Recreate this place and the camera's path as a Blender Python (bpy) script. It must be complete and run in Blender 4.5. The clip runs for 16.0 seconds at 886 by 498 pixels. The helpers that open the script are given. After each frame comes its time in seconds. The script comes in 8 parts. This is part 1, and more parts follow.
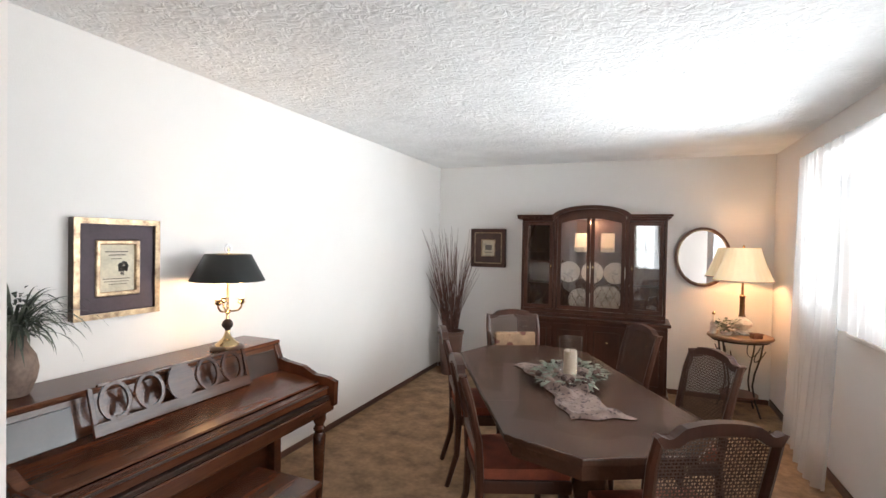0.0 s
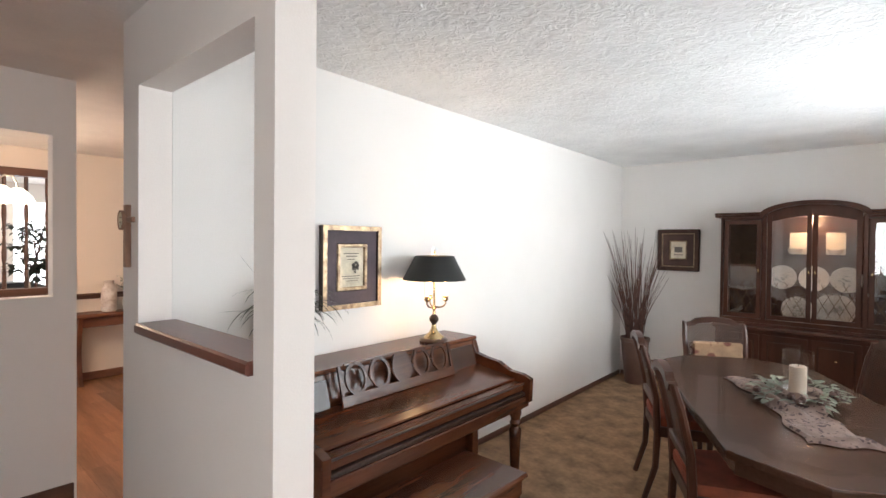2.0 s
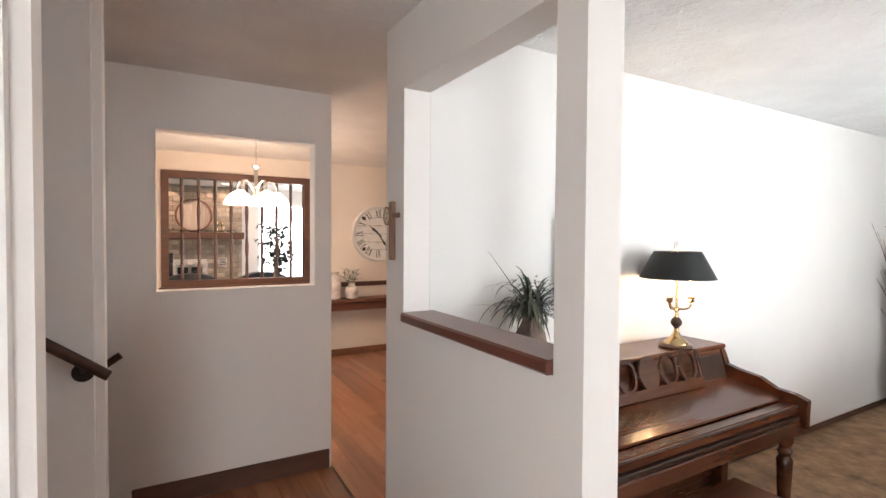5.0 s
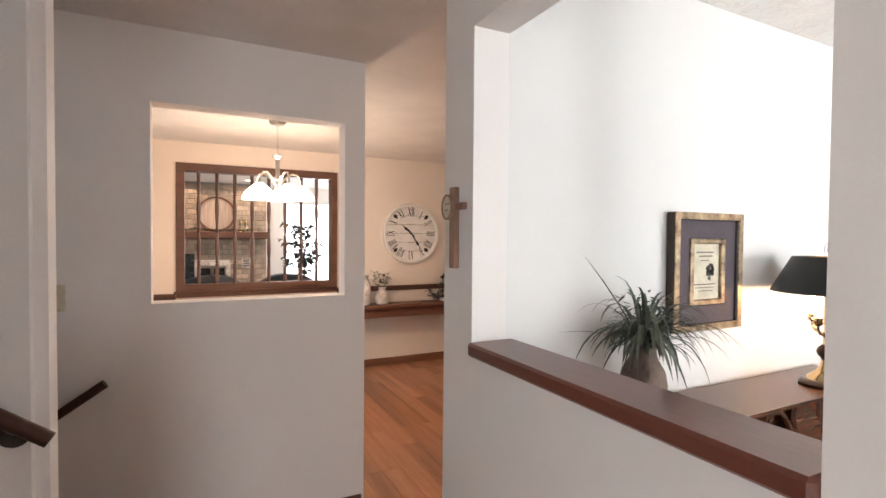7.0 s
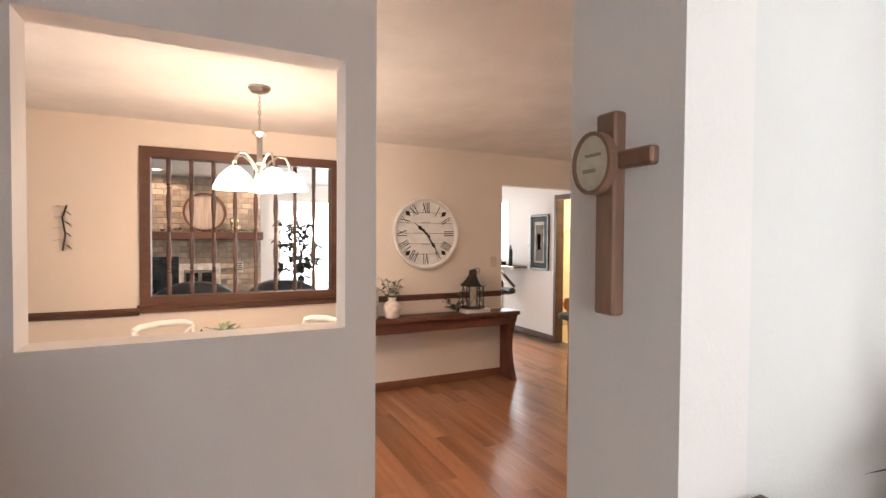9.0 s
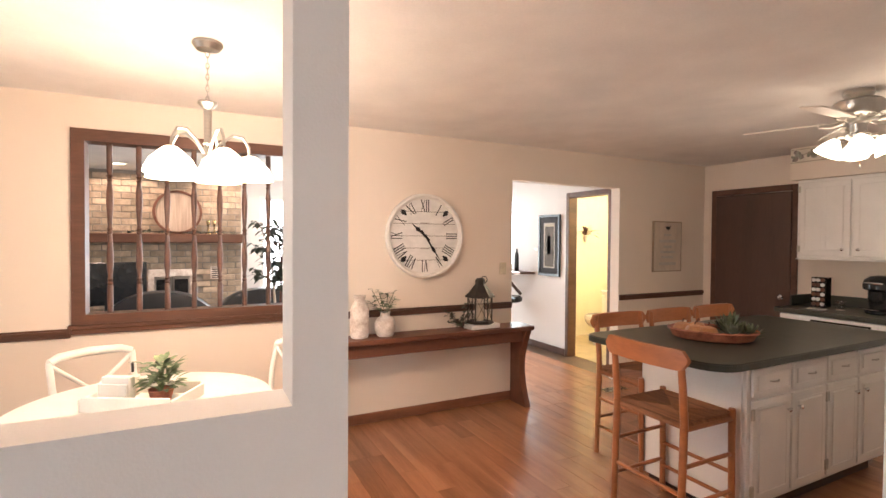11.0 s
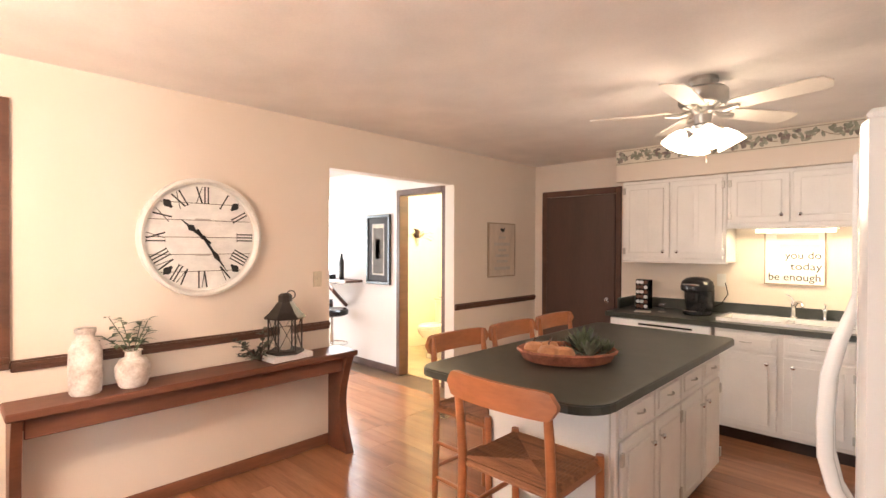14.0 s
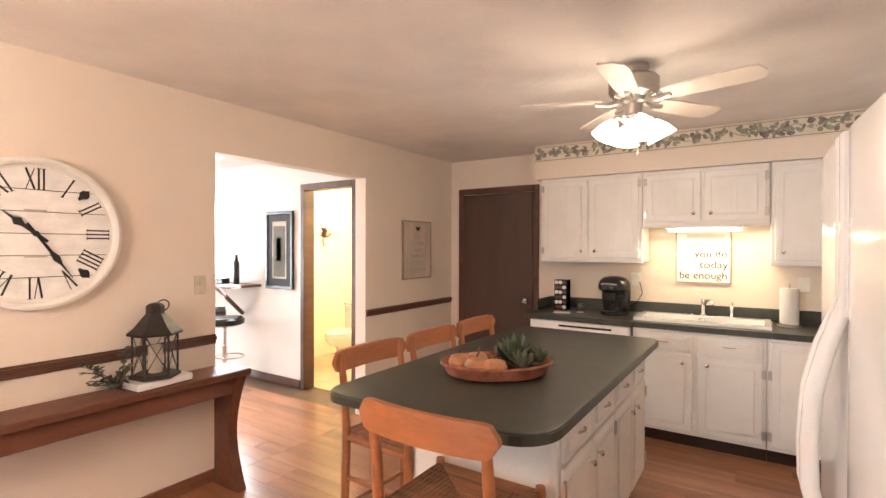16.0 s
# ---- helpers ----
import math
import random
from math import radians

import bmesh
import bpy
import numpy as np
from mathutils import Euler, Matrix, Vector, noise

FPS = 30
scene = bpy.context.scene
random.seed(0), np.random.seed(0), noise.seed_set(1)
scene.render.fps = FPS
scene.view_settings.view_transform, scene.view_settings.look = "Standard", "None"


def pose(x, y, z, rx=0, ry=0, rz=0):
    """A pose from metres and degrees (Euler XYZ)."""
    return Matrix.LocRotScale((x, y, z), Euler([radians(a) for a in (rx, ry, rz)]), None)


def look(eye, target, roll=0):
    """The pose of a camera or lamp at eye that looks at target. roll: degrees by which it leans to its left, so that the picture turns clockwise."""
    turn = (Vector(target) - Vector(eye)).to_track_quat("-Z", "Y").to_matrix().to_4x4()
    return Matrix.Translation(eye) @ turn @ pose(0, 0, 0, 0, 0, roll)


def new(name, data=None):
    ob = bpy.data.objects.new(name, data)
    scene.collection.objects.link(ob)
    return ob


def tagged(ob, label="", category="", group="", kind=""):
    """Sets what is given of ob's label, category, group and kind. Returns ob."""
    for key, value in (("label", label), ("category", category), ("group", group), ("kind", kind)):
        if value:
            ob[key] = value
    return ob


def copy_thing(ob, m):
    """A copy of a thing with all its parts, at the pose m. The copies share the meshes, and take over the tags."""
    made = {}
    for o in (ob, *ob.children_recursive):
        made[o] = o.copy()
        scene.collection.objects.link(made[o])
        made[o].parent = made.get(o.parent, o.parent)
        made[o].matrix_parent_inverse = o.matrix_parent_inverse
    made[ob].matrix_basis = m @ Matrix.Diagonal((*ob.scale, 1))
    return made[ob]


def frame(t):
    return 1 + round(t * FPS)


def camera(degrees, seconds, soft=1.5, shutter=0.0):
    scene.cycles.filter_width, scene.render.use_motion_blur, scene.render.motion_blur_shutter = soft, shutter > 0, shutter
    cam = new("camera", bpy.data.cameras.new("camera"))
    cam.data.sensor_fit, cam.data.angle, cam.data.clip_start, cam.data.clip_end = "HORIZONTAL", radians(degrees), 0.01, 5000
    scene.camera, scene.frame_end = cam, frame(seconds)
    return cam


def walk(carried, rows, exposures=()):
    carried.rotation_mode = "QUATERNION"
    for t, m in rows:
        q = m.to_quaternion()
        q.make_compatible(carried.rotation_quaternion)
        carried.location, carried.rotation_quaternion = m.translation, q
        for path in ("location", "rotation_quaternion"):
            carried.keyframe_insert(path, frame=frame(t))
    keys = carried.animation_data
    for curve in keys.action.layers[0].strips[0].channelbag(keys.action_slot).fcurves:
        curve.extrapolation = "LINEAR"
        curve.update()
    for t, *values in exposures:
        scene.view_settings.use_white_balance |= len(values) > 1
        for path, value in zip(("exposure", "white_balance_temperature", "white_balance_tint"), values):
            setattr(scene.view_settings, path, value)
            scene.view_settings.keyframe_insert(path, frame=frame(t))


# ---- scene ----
cam = camera(84.7, 16.0)
PATH = [
    (0, (-1.318, 1.192, 1.542), (-2.067, 3.046, 1.511), 1.0),
    (0.5, (-1.338, 1.164, 1.546), (-2.19, 2.973, 1.514), 1.0),
    (1, (-1.356, 1.133, 1.537), (-2.358, 2.864, 1.509), 0.7),
    (1.5, (-1.395, 1.086, 1.529), (-2.561, 2.711, 1.505), 0.5),
    (2, (-1.426, 1.025, 1.537), (-2.739, 2.534, 1.508), 0.6),
    (2.5, (-1.485, 0.975, 1.539), (-2.912, 2.376, 1.507), 0.6),
    (3, (-1.541, 0.923, 1.532), (-3.059, 2.224, 1.502), 0.6),
    (3.5, (-1.582, 0.87, 1.528), (-3.177, 2.077, 1.496), 0.5),
    (4, (-1.638, 0.811, 1.521), (-3.287, 1.942, 1.493), 0.5),
    (4.5, (-1.682, 0.765, 1.515), (-3.373, 1.832, 1.485), 0.5),
    (4.7, (-1.701, 0.783, 1.519), (-3.417, 1.811, 1.479), 0.3),
    (6.8, (-2.255, 0.943, 1.523), (-4.037, 1.85, 1.473), 0.6),
    (7, (-2.345, 0.953, 1.517), (-4.13, 1.853, 1.469), 0.5),
    (7.5, (-2.585, 0.973, 1.518), (-4.375, 1.863, 1.472), 0.7),
    (8, (-2.786, 1.03, 1.514), (-4.577, 1.919, 1.469), 0.6),
    (8.5, (-3.005, 1.122, 1.515), (-4.797, 2.007, 1.468), 0.4),
    (10.8, (-3.881, 1.457, 1.518), (-5.669, 2.352, 1.485), 0.4),
    (11, (-3.913, 1.483, 1.528), (-5.698, 2.385, 1.49), 0.4),
    (11.5, (-4.046, 1.566, 1.523), (-5.825, 2.478, 1.488), 0.5),
    (12, (-4.212, 1.637, 1.532), (-5.962, 2.604, 1.499), 0.4),
    (12.5, (-4.356, 1.717, 1.532), (-6.039, 2.797, 1.5), 0.4),
    (13, (-4.466, 1.834, 1.511), (-6.052, 3.052, 1.486), 0.4),
    (13.5, (-4.53, 1.986, 1.516), (-6.014, 3.327, 1.494), 0.2),
    (14, (-4.583, 2.1, 1.517), (-5.967, 3.543, 1.501), 0.2),
    (14.5, (-4.639, 2.198, 1.515), (-5.928, 3.727, 1.497), 0.2),
    (15, (-4.724, 2.274, 1.521), (-5.929, 3.871, 1.503), 0.3),
    (15.5, (-4.801, 2.341, 1.507), (-5.946, 3.981, 1.496), 0.0),
    (16, (-4.849, 2.374, 1.501), (-5.947, 4.046, 1.491), 0.1),
]
walk(cam, [(t, look(eye, target, roll)) for t, eye, target, roll in PATH],
     [(0, -0.6), (2, -0.58), (4.5, -0.41), (7, -0.35), (8.5, -0.33), (11, 0.08), (12, 0.3), (13, 0.5), (14.5, 0.65), (16, 0.55)])

# ---- world and lights ----
world = bpy.data.worlds.new("world")
scene.world = world
world.use_nodes = True
wn = world.node_tree.nodes
sky = wn.new("ShaderNodeTexSky")
sky.sky_type = "NISHITA"
sky.sun_disc = False
sky.sun_elevation = radians(38)
sky.sun_rotation = radians(120)
world.node_tree.links.new(sky.outputs["Color"], wn["Background"].inputs["Color"])
wn["Background"].inputs["Strength"].default_value = 0.12


def lamp(name, kind, energy, color, place, size=0.1, target=None, size_y=None):
    data = bpy.data.lights.new(name, kind)
    data.energy, data.color = energy, color
    if kind == "AREA":
        data.size = size
        if size_y:
            data.shape, data.size_y = "RECTANGLE", size_y
    elif kind == "SUN":
        data.angle = size
    else:
        data.shadow_soft_size = size
    ob = new(name, data)
    ob.matrix_world = look(place, target) if target else pose(*place)
    return ob


DAY = (0.87, 0.945, 1.0)
WARM = (1.0, 0.62, 0.32)
SOFT = (1.0, 0.72, 0.55)
lamp("sun", "SUN", 2.5, (1.0, 0.95, 0.88), (6, -4, 8), radians(0.5), (0, 0, 0))
lamp("dining_daylight", "AREA", 78, DAY, (-0.20, 4.30, 1.62), 2.3, (-3.0, 4.10, 2.10), 1.12).data.spread = radians(112)
# Source is unseen; placed by how light falls along the hall wall.
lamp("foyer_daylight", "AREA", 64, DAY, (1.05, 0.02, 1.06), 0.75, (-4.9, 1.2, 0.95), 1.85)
lamp("foyer_window_daylight", "AREA", 7, DAY, (-1.15, -0.97, 1.5), 0.66, (-3.6, 1.7, 1.2), 1.05).data.spread = radians(120)
# Added fill to brighten the island end and refrigerator; no known source there.
lamp("nook_fill", "AREA", 11, DAY, (-6.2, -0.97, 1.25), 1.5, (-5.5, 4.0, 0.7), 1.7).data.spread = radians(105)
lamp("family_daylight", "AREA", 130, DAY, (-10.4, 5.55, 1.6), 1.9, (-10.6, 2.0, 1.2), 1.6)
lamp("patio_daylight", "AREA", 90, DAY, (-12.6, 4.2, 1.5), 2.0, (-9.0, 4.2, 1.3), 1.9)
lamp("chandelier_light", "POINT", 70, SOFT, (-6.455, 1.527, 1.80), 0.16)
lamp("fan_light", "POINT", 10.5, SOFT, (-5.42, 5.02, 1.97), 0.3)
lamp("sink_light", "AREA", 7.5, (1.0, 0.80, 0.50), (-5.2, 6.73, 1.655), 0.7, (-5.2, 6.72, 0.9), 0.1)
lamp("piano_lamp_light", "POINT", 12, WARM, (-3.38, 3.20, 1.31), 0.06)
lamp("table_lamp_light", "POINT", 19, WARM, (-0.43, 6.40, 1.36), 0.05)
lamp("bath_light", "POINT", 88, (1.0, 0.85, 0.58), (-8.7, 6.9, 2.15), 0.12)
lamp("cabinet_light", "POINT", 15, WARM, (-1.78, 6.53, 1.76), 0.03)
for y in (0.62, 1.72):
    lamp("mantel_light", "SPOT", 60, SOFT, (-11.05, y, 2.42), 0.05, (-11.7, y, 1.6)).data.spot_size = radians(95)


# ---- materials ----
def mat(name, base, rough=0.5, metal=0.0, var=0.12, scale=6.0, bump=0.0, bscale=80.0, stretch=(1, 1, 1), second=None, coat=0.0,
        per_piece=0.0):
    """A surface with a broad and a fine variation of colour and a fine relief. stretch draws the grain out along an axis."""
    m = bpy.data.materials.new(name)
    m.use_nodes = True
    n, l = m.node_tree.nodes, m.node_tree.links
    b = n["Principled BSDF"]
    b.inputs["Roughness"].default_value, b.inputs["Metallic"].default_value = rough, metal
    b.inputs["Coat Weight"].default_value = coat
    co = n.new("ShaderNodeTexCoord")
    mp = n.new("ShaderNodeMapping")
    mp.inputs["Scale"].default_value = stretch
    l.new(co.outputs["Object"], mp.inputs["Vector"])
    if per_piece:
        shift = n.new("ShaderNodeObjectInfo")
        wide = n.new("ShaderNodeMath")
        wide.operation, wide.inputs[1].default_value = "MULTIPLY", 60.0
        l.new(shift.outputs["Random"], wide.inputs[0])
        l.new(wide.outputs[0], mp.inputs["Location"])
    vec = mp.outputs["Vector"]
    broad = n.new("ShaderNodeTexNoise")
    broad.inputs["Scale"].default_value, broad.inputs["Detail"].default_value = scale, 4
    fine = n.new("ShaderNodeTexNoise")
    fine.inputs["Scale"].default_value, fine.inputs["Detail"].default_value = bscale, 3
    l.new(vec, broad.inputs["Vector"])
    l.new(vec, fine.inputs["Vector"])
    mix = n.new("ShaderNodeMix")
    mix.data_type = "RGBA"
    dark = second or tuple(c * (1 - 2.2 * var) for c in base)
    light = tuple(min(1, c * (1 + var)) for c in base)
    mix.inputs["A"].default_value, mix.inputs["B"].default_value = (*dark, 1), (*light, 1)
    mean = n.new("ShaderNodeMath")
    mean.operation = "MULTIPLY_ADD"
    mean.inputs[1].default_value = 0.35
    ramp = n.new("ShaderNodeMapRange")
    ramp.inputs["From Min"].default_value, ramp.inputs["From Max"].default_value = 0.42, 0.88
    l.new(fine.outputs["Fac"], mean.inputs[0])
    l.new(broad.outputs["Fac"], mean.inputs[2])
    l.new(mean.outputs[0], ramp.inputs["Value"])
    l.new(ramp.outputs[0], mix.inputs["Factor"])
    out = mix.outputs["Result"]
    if per_piece:
        info = n.new("ShaderNodeObjectInfo")
        hsv = n.new("ShaderNodeHueSaturation")
        rng = n.new("ShaderNodeMapRange")
        rng.inputs["To Min"].default_value, rng.inputs["To Max"].default_value = 1 - per_piece, 1 + per_piece
        l.new(info.outputs["Random"], rng.inputs["Value"])
        l.new(rng.outputs[0], hsv.inputs["Value"])
        l.new(out, hsv.inputs["Color"])
        out = hsv.outputs["Color"]
    l.new(out, b.inputs["Base Color"])
    if bump:
        bp = n.new("ShaderNodeBump")
        bp.inputs["Strength"].default_value, bp.inputs["Distance"].default_value = min(1, bump), 0.004 * max(1, bump)
        l.new(fine.outputs["Fac"], bp.inputs["Height"])
        l.new(bp.outputs["Normal"], b.inputs["Normal"])
    return m


def glow(name, color, strength):
    m = mat(name, color, 0.4, var=0.02)
    b = m.node_tree.nodes["Principled BSDF"]
    b.inputs["Emission Color"].default_value, b.inputs["Emission Strength"].default_value = (*color, 1), strength
    return m


def glass(name, rough=0.02, tint=(1, 1, 1), sheen=0.08):
    """A thin pane: mostly clear, with a real reflection."""
    m = bpy.data.materials.new(name)
    m.use_nodes = True
    n, l = m.node_tree.nodes, m.node_tree.links
    n.remove(n["Principled BSDF"])
    clearn, gloss, mixn, fr = (n.new("ShaderNode" + k) for k in ("BsdfTransparent", "BsdfGlossy", "MixShader", "LayerWeight"))
    clearn.inputs["Color"].default_value = (*tint, 1)
    gloss.inputs["Roughness"].default_value = rough
    power, gain = n.new("ShaderNodeMath"), n.new("ShaderNodeMath")
    power.operation, power.inputs[1].default_value = "POWER", 5.0
    gain.operation, gain.inputs[1].default_value, gain.inputs[2].default_value = "MULTIPLY_ADD", 0.7, sheen
    l.new(fr.outputs["Facing"], power.inputs[0])
    l.new(power.outputs[0], gain.inputs[0])
    l.new(gain.outputs[0], mixn.inputs[0])
    l.new(clearn.outputs[0], mixn.inputs[1])
    l.new(gloss.outputs[0], mixn.inputs[2])
    l.new(mixn.outputs[0], n["Material Output"].inputs["Surface"])
    return m


def sheer(name):
    m = bpy.data.materials.new(name)
    m.use_nodes = True
    n, l = m.node_tree.nodes, m.node_tree.links
    n.remove(n["Principled BSDF"])
    d, t, c, m1, m2 = (n.new("ShaderNode" + k) for k in ("BsdfDiffuse", "BsdfTranslucent", "BsdfTransparent", "MixShader", "MixShader"))
    d.inputs["Color"].default_value = (0.66, 0.645, 0.63, 1)
    t.inputs["Color"].default_value = (0.9, 0.9, 0.9, 1)
    m1.inputs[0].default_value, m2.inputs[0].default_value = 0.6, 0.5
    l.new(d.outputs[0], m1.inputs[1])
    l.new(t.outputs[0], m1.inputs[2])
    l.new(m1.outputs[0], m2.inputs[1])
    l.new(c.outputs[0], m2.inputs[2])
    l.new(m2.outputs[0], n["Material Output"].inputs["Surface"])
    return m


def stomped_ceiling(name, base, strength, scale):
    """Ceiling plaster dabbed with a brush: round clumps of short ridges, each clump turned its own way."""
    m = mat(name, base, 0.9, var=0.04, scale=3)
    n, l = m.node_tree.nodes, m.node_tree.links
    co, cell, ridge, bend, add, bp = (n.new("ShaderNode" + k) for k in ("TexCoord", "TexVoronoi", "TexNoise", "MixRGB", "Math", "Bump"))
    cell.inputs["Scale"].default_value = scale * 0.4
    ridge.inputs["Scale"].default_value, ridge.inputs["Detail"].default_value, ridge.inputs["Distortion"].default_value = scale, 4, 1.1
    bend.inputs["Fac"].default_value = 0.22
    l.new(co.outputs["Object"], cell.inputs["Vector"])
    l.new(co.outputs["Object"], bend.inputs["Color1"])
    l.new(cell.outputs["Color"], bend.inputs["Color2"])
    l.new(bend.outputs[0], ridge.inputs["Vector"])
    add.operation, add.inputs[1].default_value = "MULTIPLY_ADD", -0.35
    l.new(cell.outputs["Distance"], add.inputs[0])
    l.new(ridge.outputs["Fac"], add.inputs[2])
    bp.inputs["Strength"].default_value, bp.inputs["Distance"].default_value = strength, 0.02
    l.new(add.outputs[0], bp.inputs["Height"])
    l.new(bp.outputs["Normal"], n["Principled BSDF"].inputs["Normal"])
    return m


def printed_cloth(name, pale, dark, scale):
    """Woven cloth printed with scattered dark leaf shapes."""
    m = mat(name, pale, 0.9, var=0.15, scale=14, bump=0.3, bscale=220)
    n, l = m.node_tree.nodes, m.node_tree.links
    b = n["Principled BSDF"]
    ground = b.inputs["Base Color"].links[0].from_socket
    co, wob, bend, cell, edge, mix = (n.new("ShaderNode" + k) for k in ("TexCoord", "TexNoise", "MixRGB", "TexVoronoi", "MapRange", "MixRGB"))
    wob.inputs["Scale"].default_value, wob.inputs["Detail"].default_value = scale * 0.8, 2
    bend.inputs["Fac"].default_value = 0.06
    cell.inputs["Scale"].default_value = scale
    edge.inputs["From Min"].default_value, edge.inputs["From Max"].default_value = 0.30, 0.38
    l.new(co.outputs["Object"], wob.inputs["Vector"])
    l.new(co.outputs["Object"], bend.inputs["Color1"])
    l.new(wob.outputs["Color"], bend.inputs["Color2"])
    l.new(bend.outputs[0], cell.inputs["Vector"])
    l.new(cell.outputs["Distance"], edge.inputs["Value"])
    l.new(edge.outputs[0], mix.inputs["Fac"])
    mix.inputs["Color1"].default_value = (*dark, 1)
    l.new(ground, mix.inputs["Color2"])
    l.new(mix.outputs[0], b.inputs["Base Color"])
    return m


PAINT = mat("white_wall_paint", (0.80, 0.742, 0.70), 0.75, var=0.015, scale=2, bump=0.15, bscale=160)
WALLD = mat("dining_wall_paint", (0.74, 0.71, 0.68), 0.7, var=0.015, scale=2, bump=0.15, bscale=160)
BASEW = mat("red_wood_baseboard", (0.22, 0.09, 0.05), 0.4, var=0.2, scale=8, bump=0.1, bscale=90, stretch=(1, 0.15, 1))
CREAM = mat("cream_wall_paint", (0.78, 0.68, 0.585), 0.75, var=0.015, scale=2, bump=0.15, bscale=160)
CEIL_D = stomped_ceiling("stomped_ceiling", (0.86, 0.86, 0.855), 0.8, 25)
CEIL_K = stomped_ceiling("ceiling_paint", (0.80, 0.755, 0.715), 0.22, 6)
CARPET = mat("carpet", (0.33, 0.20, 0.11), 0.95, var=0.1, scale=7, bump=1.0, bscale=30, second=(0.135, 0.078, 0.042))
UNDER = mat("floor_base", (0.13, 0.07, 0.035), 0.6)
PLANK = mat("laminate_plank", (0.35, 0.155, 0.08), 0.26, var=0.16, scale=3.5, bump=0.12, bscale=55, stretch=(0.18, 2.5, 1), per_piece=0.14)
TRIM = mat("dark_wood_trim", (0.115, 0.05, 0.03), 0.4, var=0.2, scale=8, bump=0.1, bscale=90, stretch=(1, 0.15, 1))
SILLW = mat("sill_wood", (0.14, 0.044, 0.029), 0.3, var=0.15, scale=6, bump=0.08, bscale=80, stretch=(0.15, 1, 1))
WALNUT = mat("dark_walnut", (0.058, 0.022, 0.013), 0.34, var=0.22, scale=7, bump=0.1, bscale=80, stretch=(1, 1, 0.2), coat=0.05)
PIANOW = mat("piano_walnut", (0.085, 0.027, 0.012), 0.27, var=0.3, scale=6, bump=0.08, bscale=70, stretch=(1.5, 0.12, 1.5), coat=0.12)
PIANOD = mat("piano_dark_lacquer", (0.035, 0.016, 0.010), 0.3, var=0.15, scale=6, coat=0.15)
TABLEW = mat("table_mahogany", (0.062, 0.028, 0.017), 0.27, var=0.2, scale=5, bump=0.06, bscale=60, stretch=(1.5, 0.15, 1), coat=0.15)
CHERRY = mat("red_brown_wood", (0.145, 0.052, 0.028), 0.5, var=0.2, scale=7, bump=0.08, bscale=70, stretch=(1, 0.2, 1))
CHERRYDARK = mat("dark_red_brown_mat", (0.06, 0.024, 0.016), 0.6, var=0.2, scale=10)
BRONZE = mat("aged_bronze", (0.13, 0.075, 0.04), 0.4, 0.7, var=0.2)
BEECH = mat("orange_beech", (0.38, 0.135, 0.052), 0.38, var=0.15, scale=7, bump=0.08, bscale=70, stretch=(0.3, 0.3, 1))
RUSH = mat("woven_rush", (0.30, 0.13, 0.06), 0.8, var=0.2, scale=12, bump=0.9, bscale=120, stretch=(0.3, 3, 1))
CANE = mat("woven_cane", (0.07, 0.033, 0.02), 0.6, var=0.2, scale=14)
RUSTFAB = mat("rust_upholstery", (0.23, 0.055, 0.027), 0.85, var=0.2, scale=10, bump=0.6, bscale=200)
FLORALFAB = printed_cloth("floral_upholstery", (0.32, 0.20, 0.115), (0.13, 0.04, 0.025), 13)
WHITECAB = mat("white_cabinet_paint", (0.82, 0.79, 0.755), 0.42, var=0.03, scale=4, bump=0.06, bscale=90)
WHITEGLOSS = mat("white_enamel", (0.82, 0.82, 0.82), 0.16, var=0.015, scale=3, bump=0.05, bscale=250, coat=0.3)
WHITEWOOD = mat("white_painted_wood", (0.82, 0.79, 0.74), 0.4, var=0.04, scale=6)
LAMINATE = mat("dark_green_laminate", (0.040, 0.043, 0.034), 0.36, var=0.14, scale=9, bump=0.05, bscale=300)
BRASS = mat("brass", (0.56, 0.42, 0.23), 0.2, 1.0, var=0.06)
NICKEL = mat("brushed_nickel", (0.55, 0.52, 0.48), 0.28, 1.0, var=0.06)
CHROME = mat("chrome", (0.75, 0.75, 0.76), 0.08, 1.0, var=0.02)
IRON = mat("black_iron", (0.042, 0.034, 0.029), 0.5, 0.4, var=0.2)
BLACK = mat("black_plastic", (0.014, 0.014, 0.015), 0.25, var=0.1)
BLACKSHADE = mat("black_metal_shade", (0.012, 0.013, 0.013), 0.45, var=0.1)
GOLD = mat("worn_gilt", (0.42, 0.31, 0.19), 0.36, 0.6, var=0.3, scale=22, second=(0.10, 0.05, 0.03))
MATB = mat("dark_violet_mat", (0.07, 0.05, 0.06), 0.7, var=0.15)
CHARCOAL = mat("charcoal_mat", (0.042, 0.039, 0.038), 0.7, var=0.15, scale=8)
PAPER = mat("aged_paper", (0.62, 0.55, 0.42), 0.8, var=0.12, scale=10)
INK = mat("grey_ink", (0.16, 0.14, 0.12), 0.8)
BLACKINK = mat("black_ink", (0.02, 0.02, 0.02), 0.7)
WHITEBOARD = mat("whitewashed_boards", (0.86, 0.84, 0.81), 0.7, var=0.06, scale=9, bump=0.15, bscale=60, stretch=(1, 0.2, 2))
STONEPOT = mat("stoneware", (0.20, 0.14, 0.11), 0.7, var=0.25, scale=9, bump=0.4, bscale=70)
TERRA = mat("brown_planter", (0.13, 0.068, 0.05), 0.5, var=0.12, scale=7, bump=0.2, bscale=60)
TWIG = mat("dry_twigs", (0.13, 0.06, 0.045), 0.8, var=0.3, scale=20)
LEAF = mat("dark_leaf", (0.05, 0.062, 0.042), 0.55, var=0.3, scale=12)
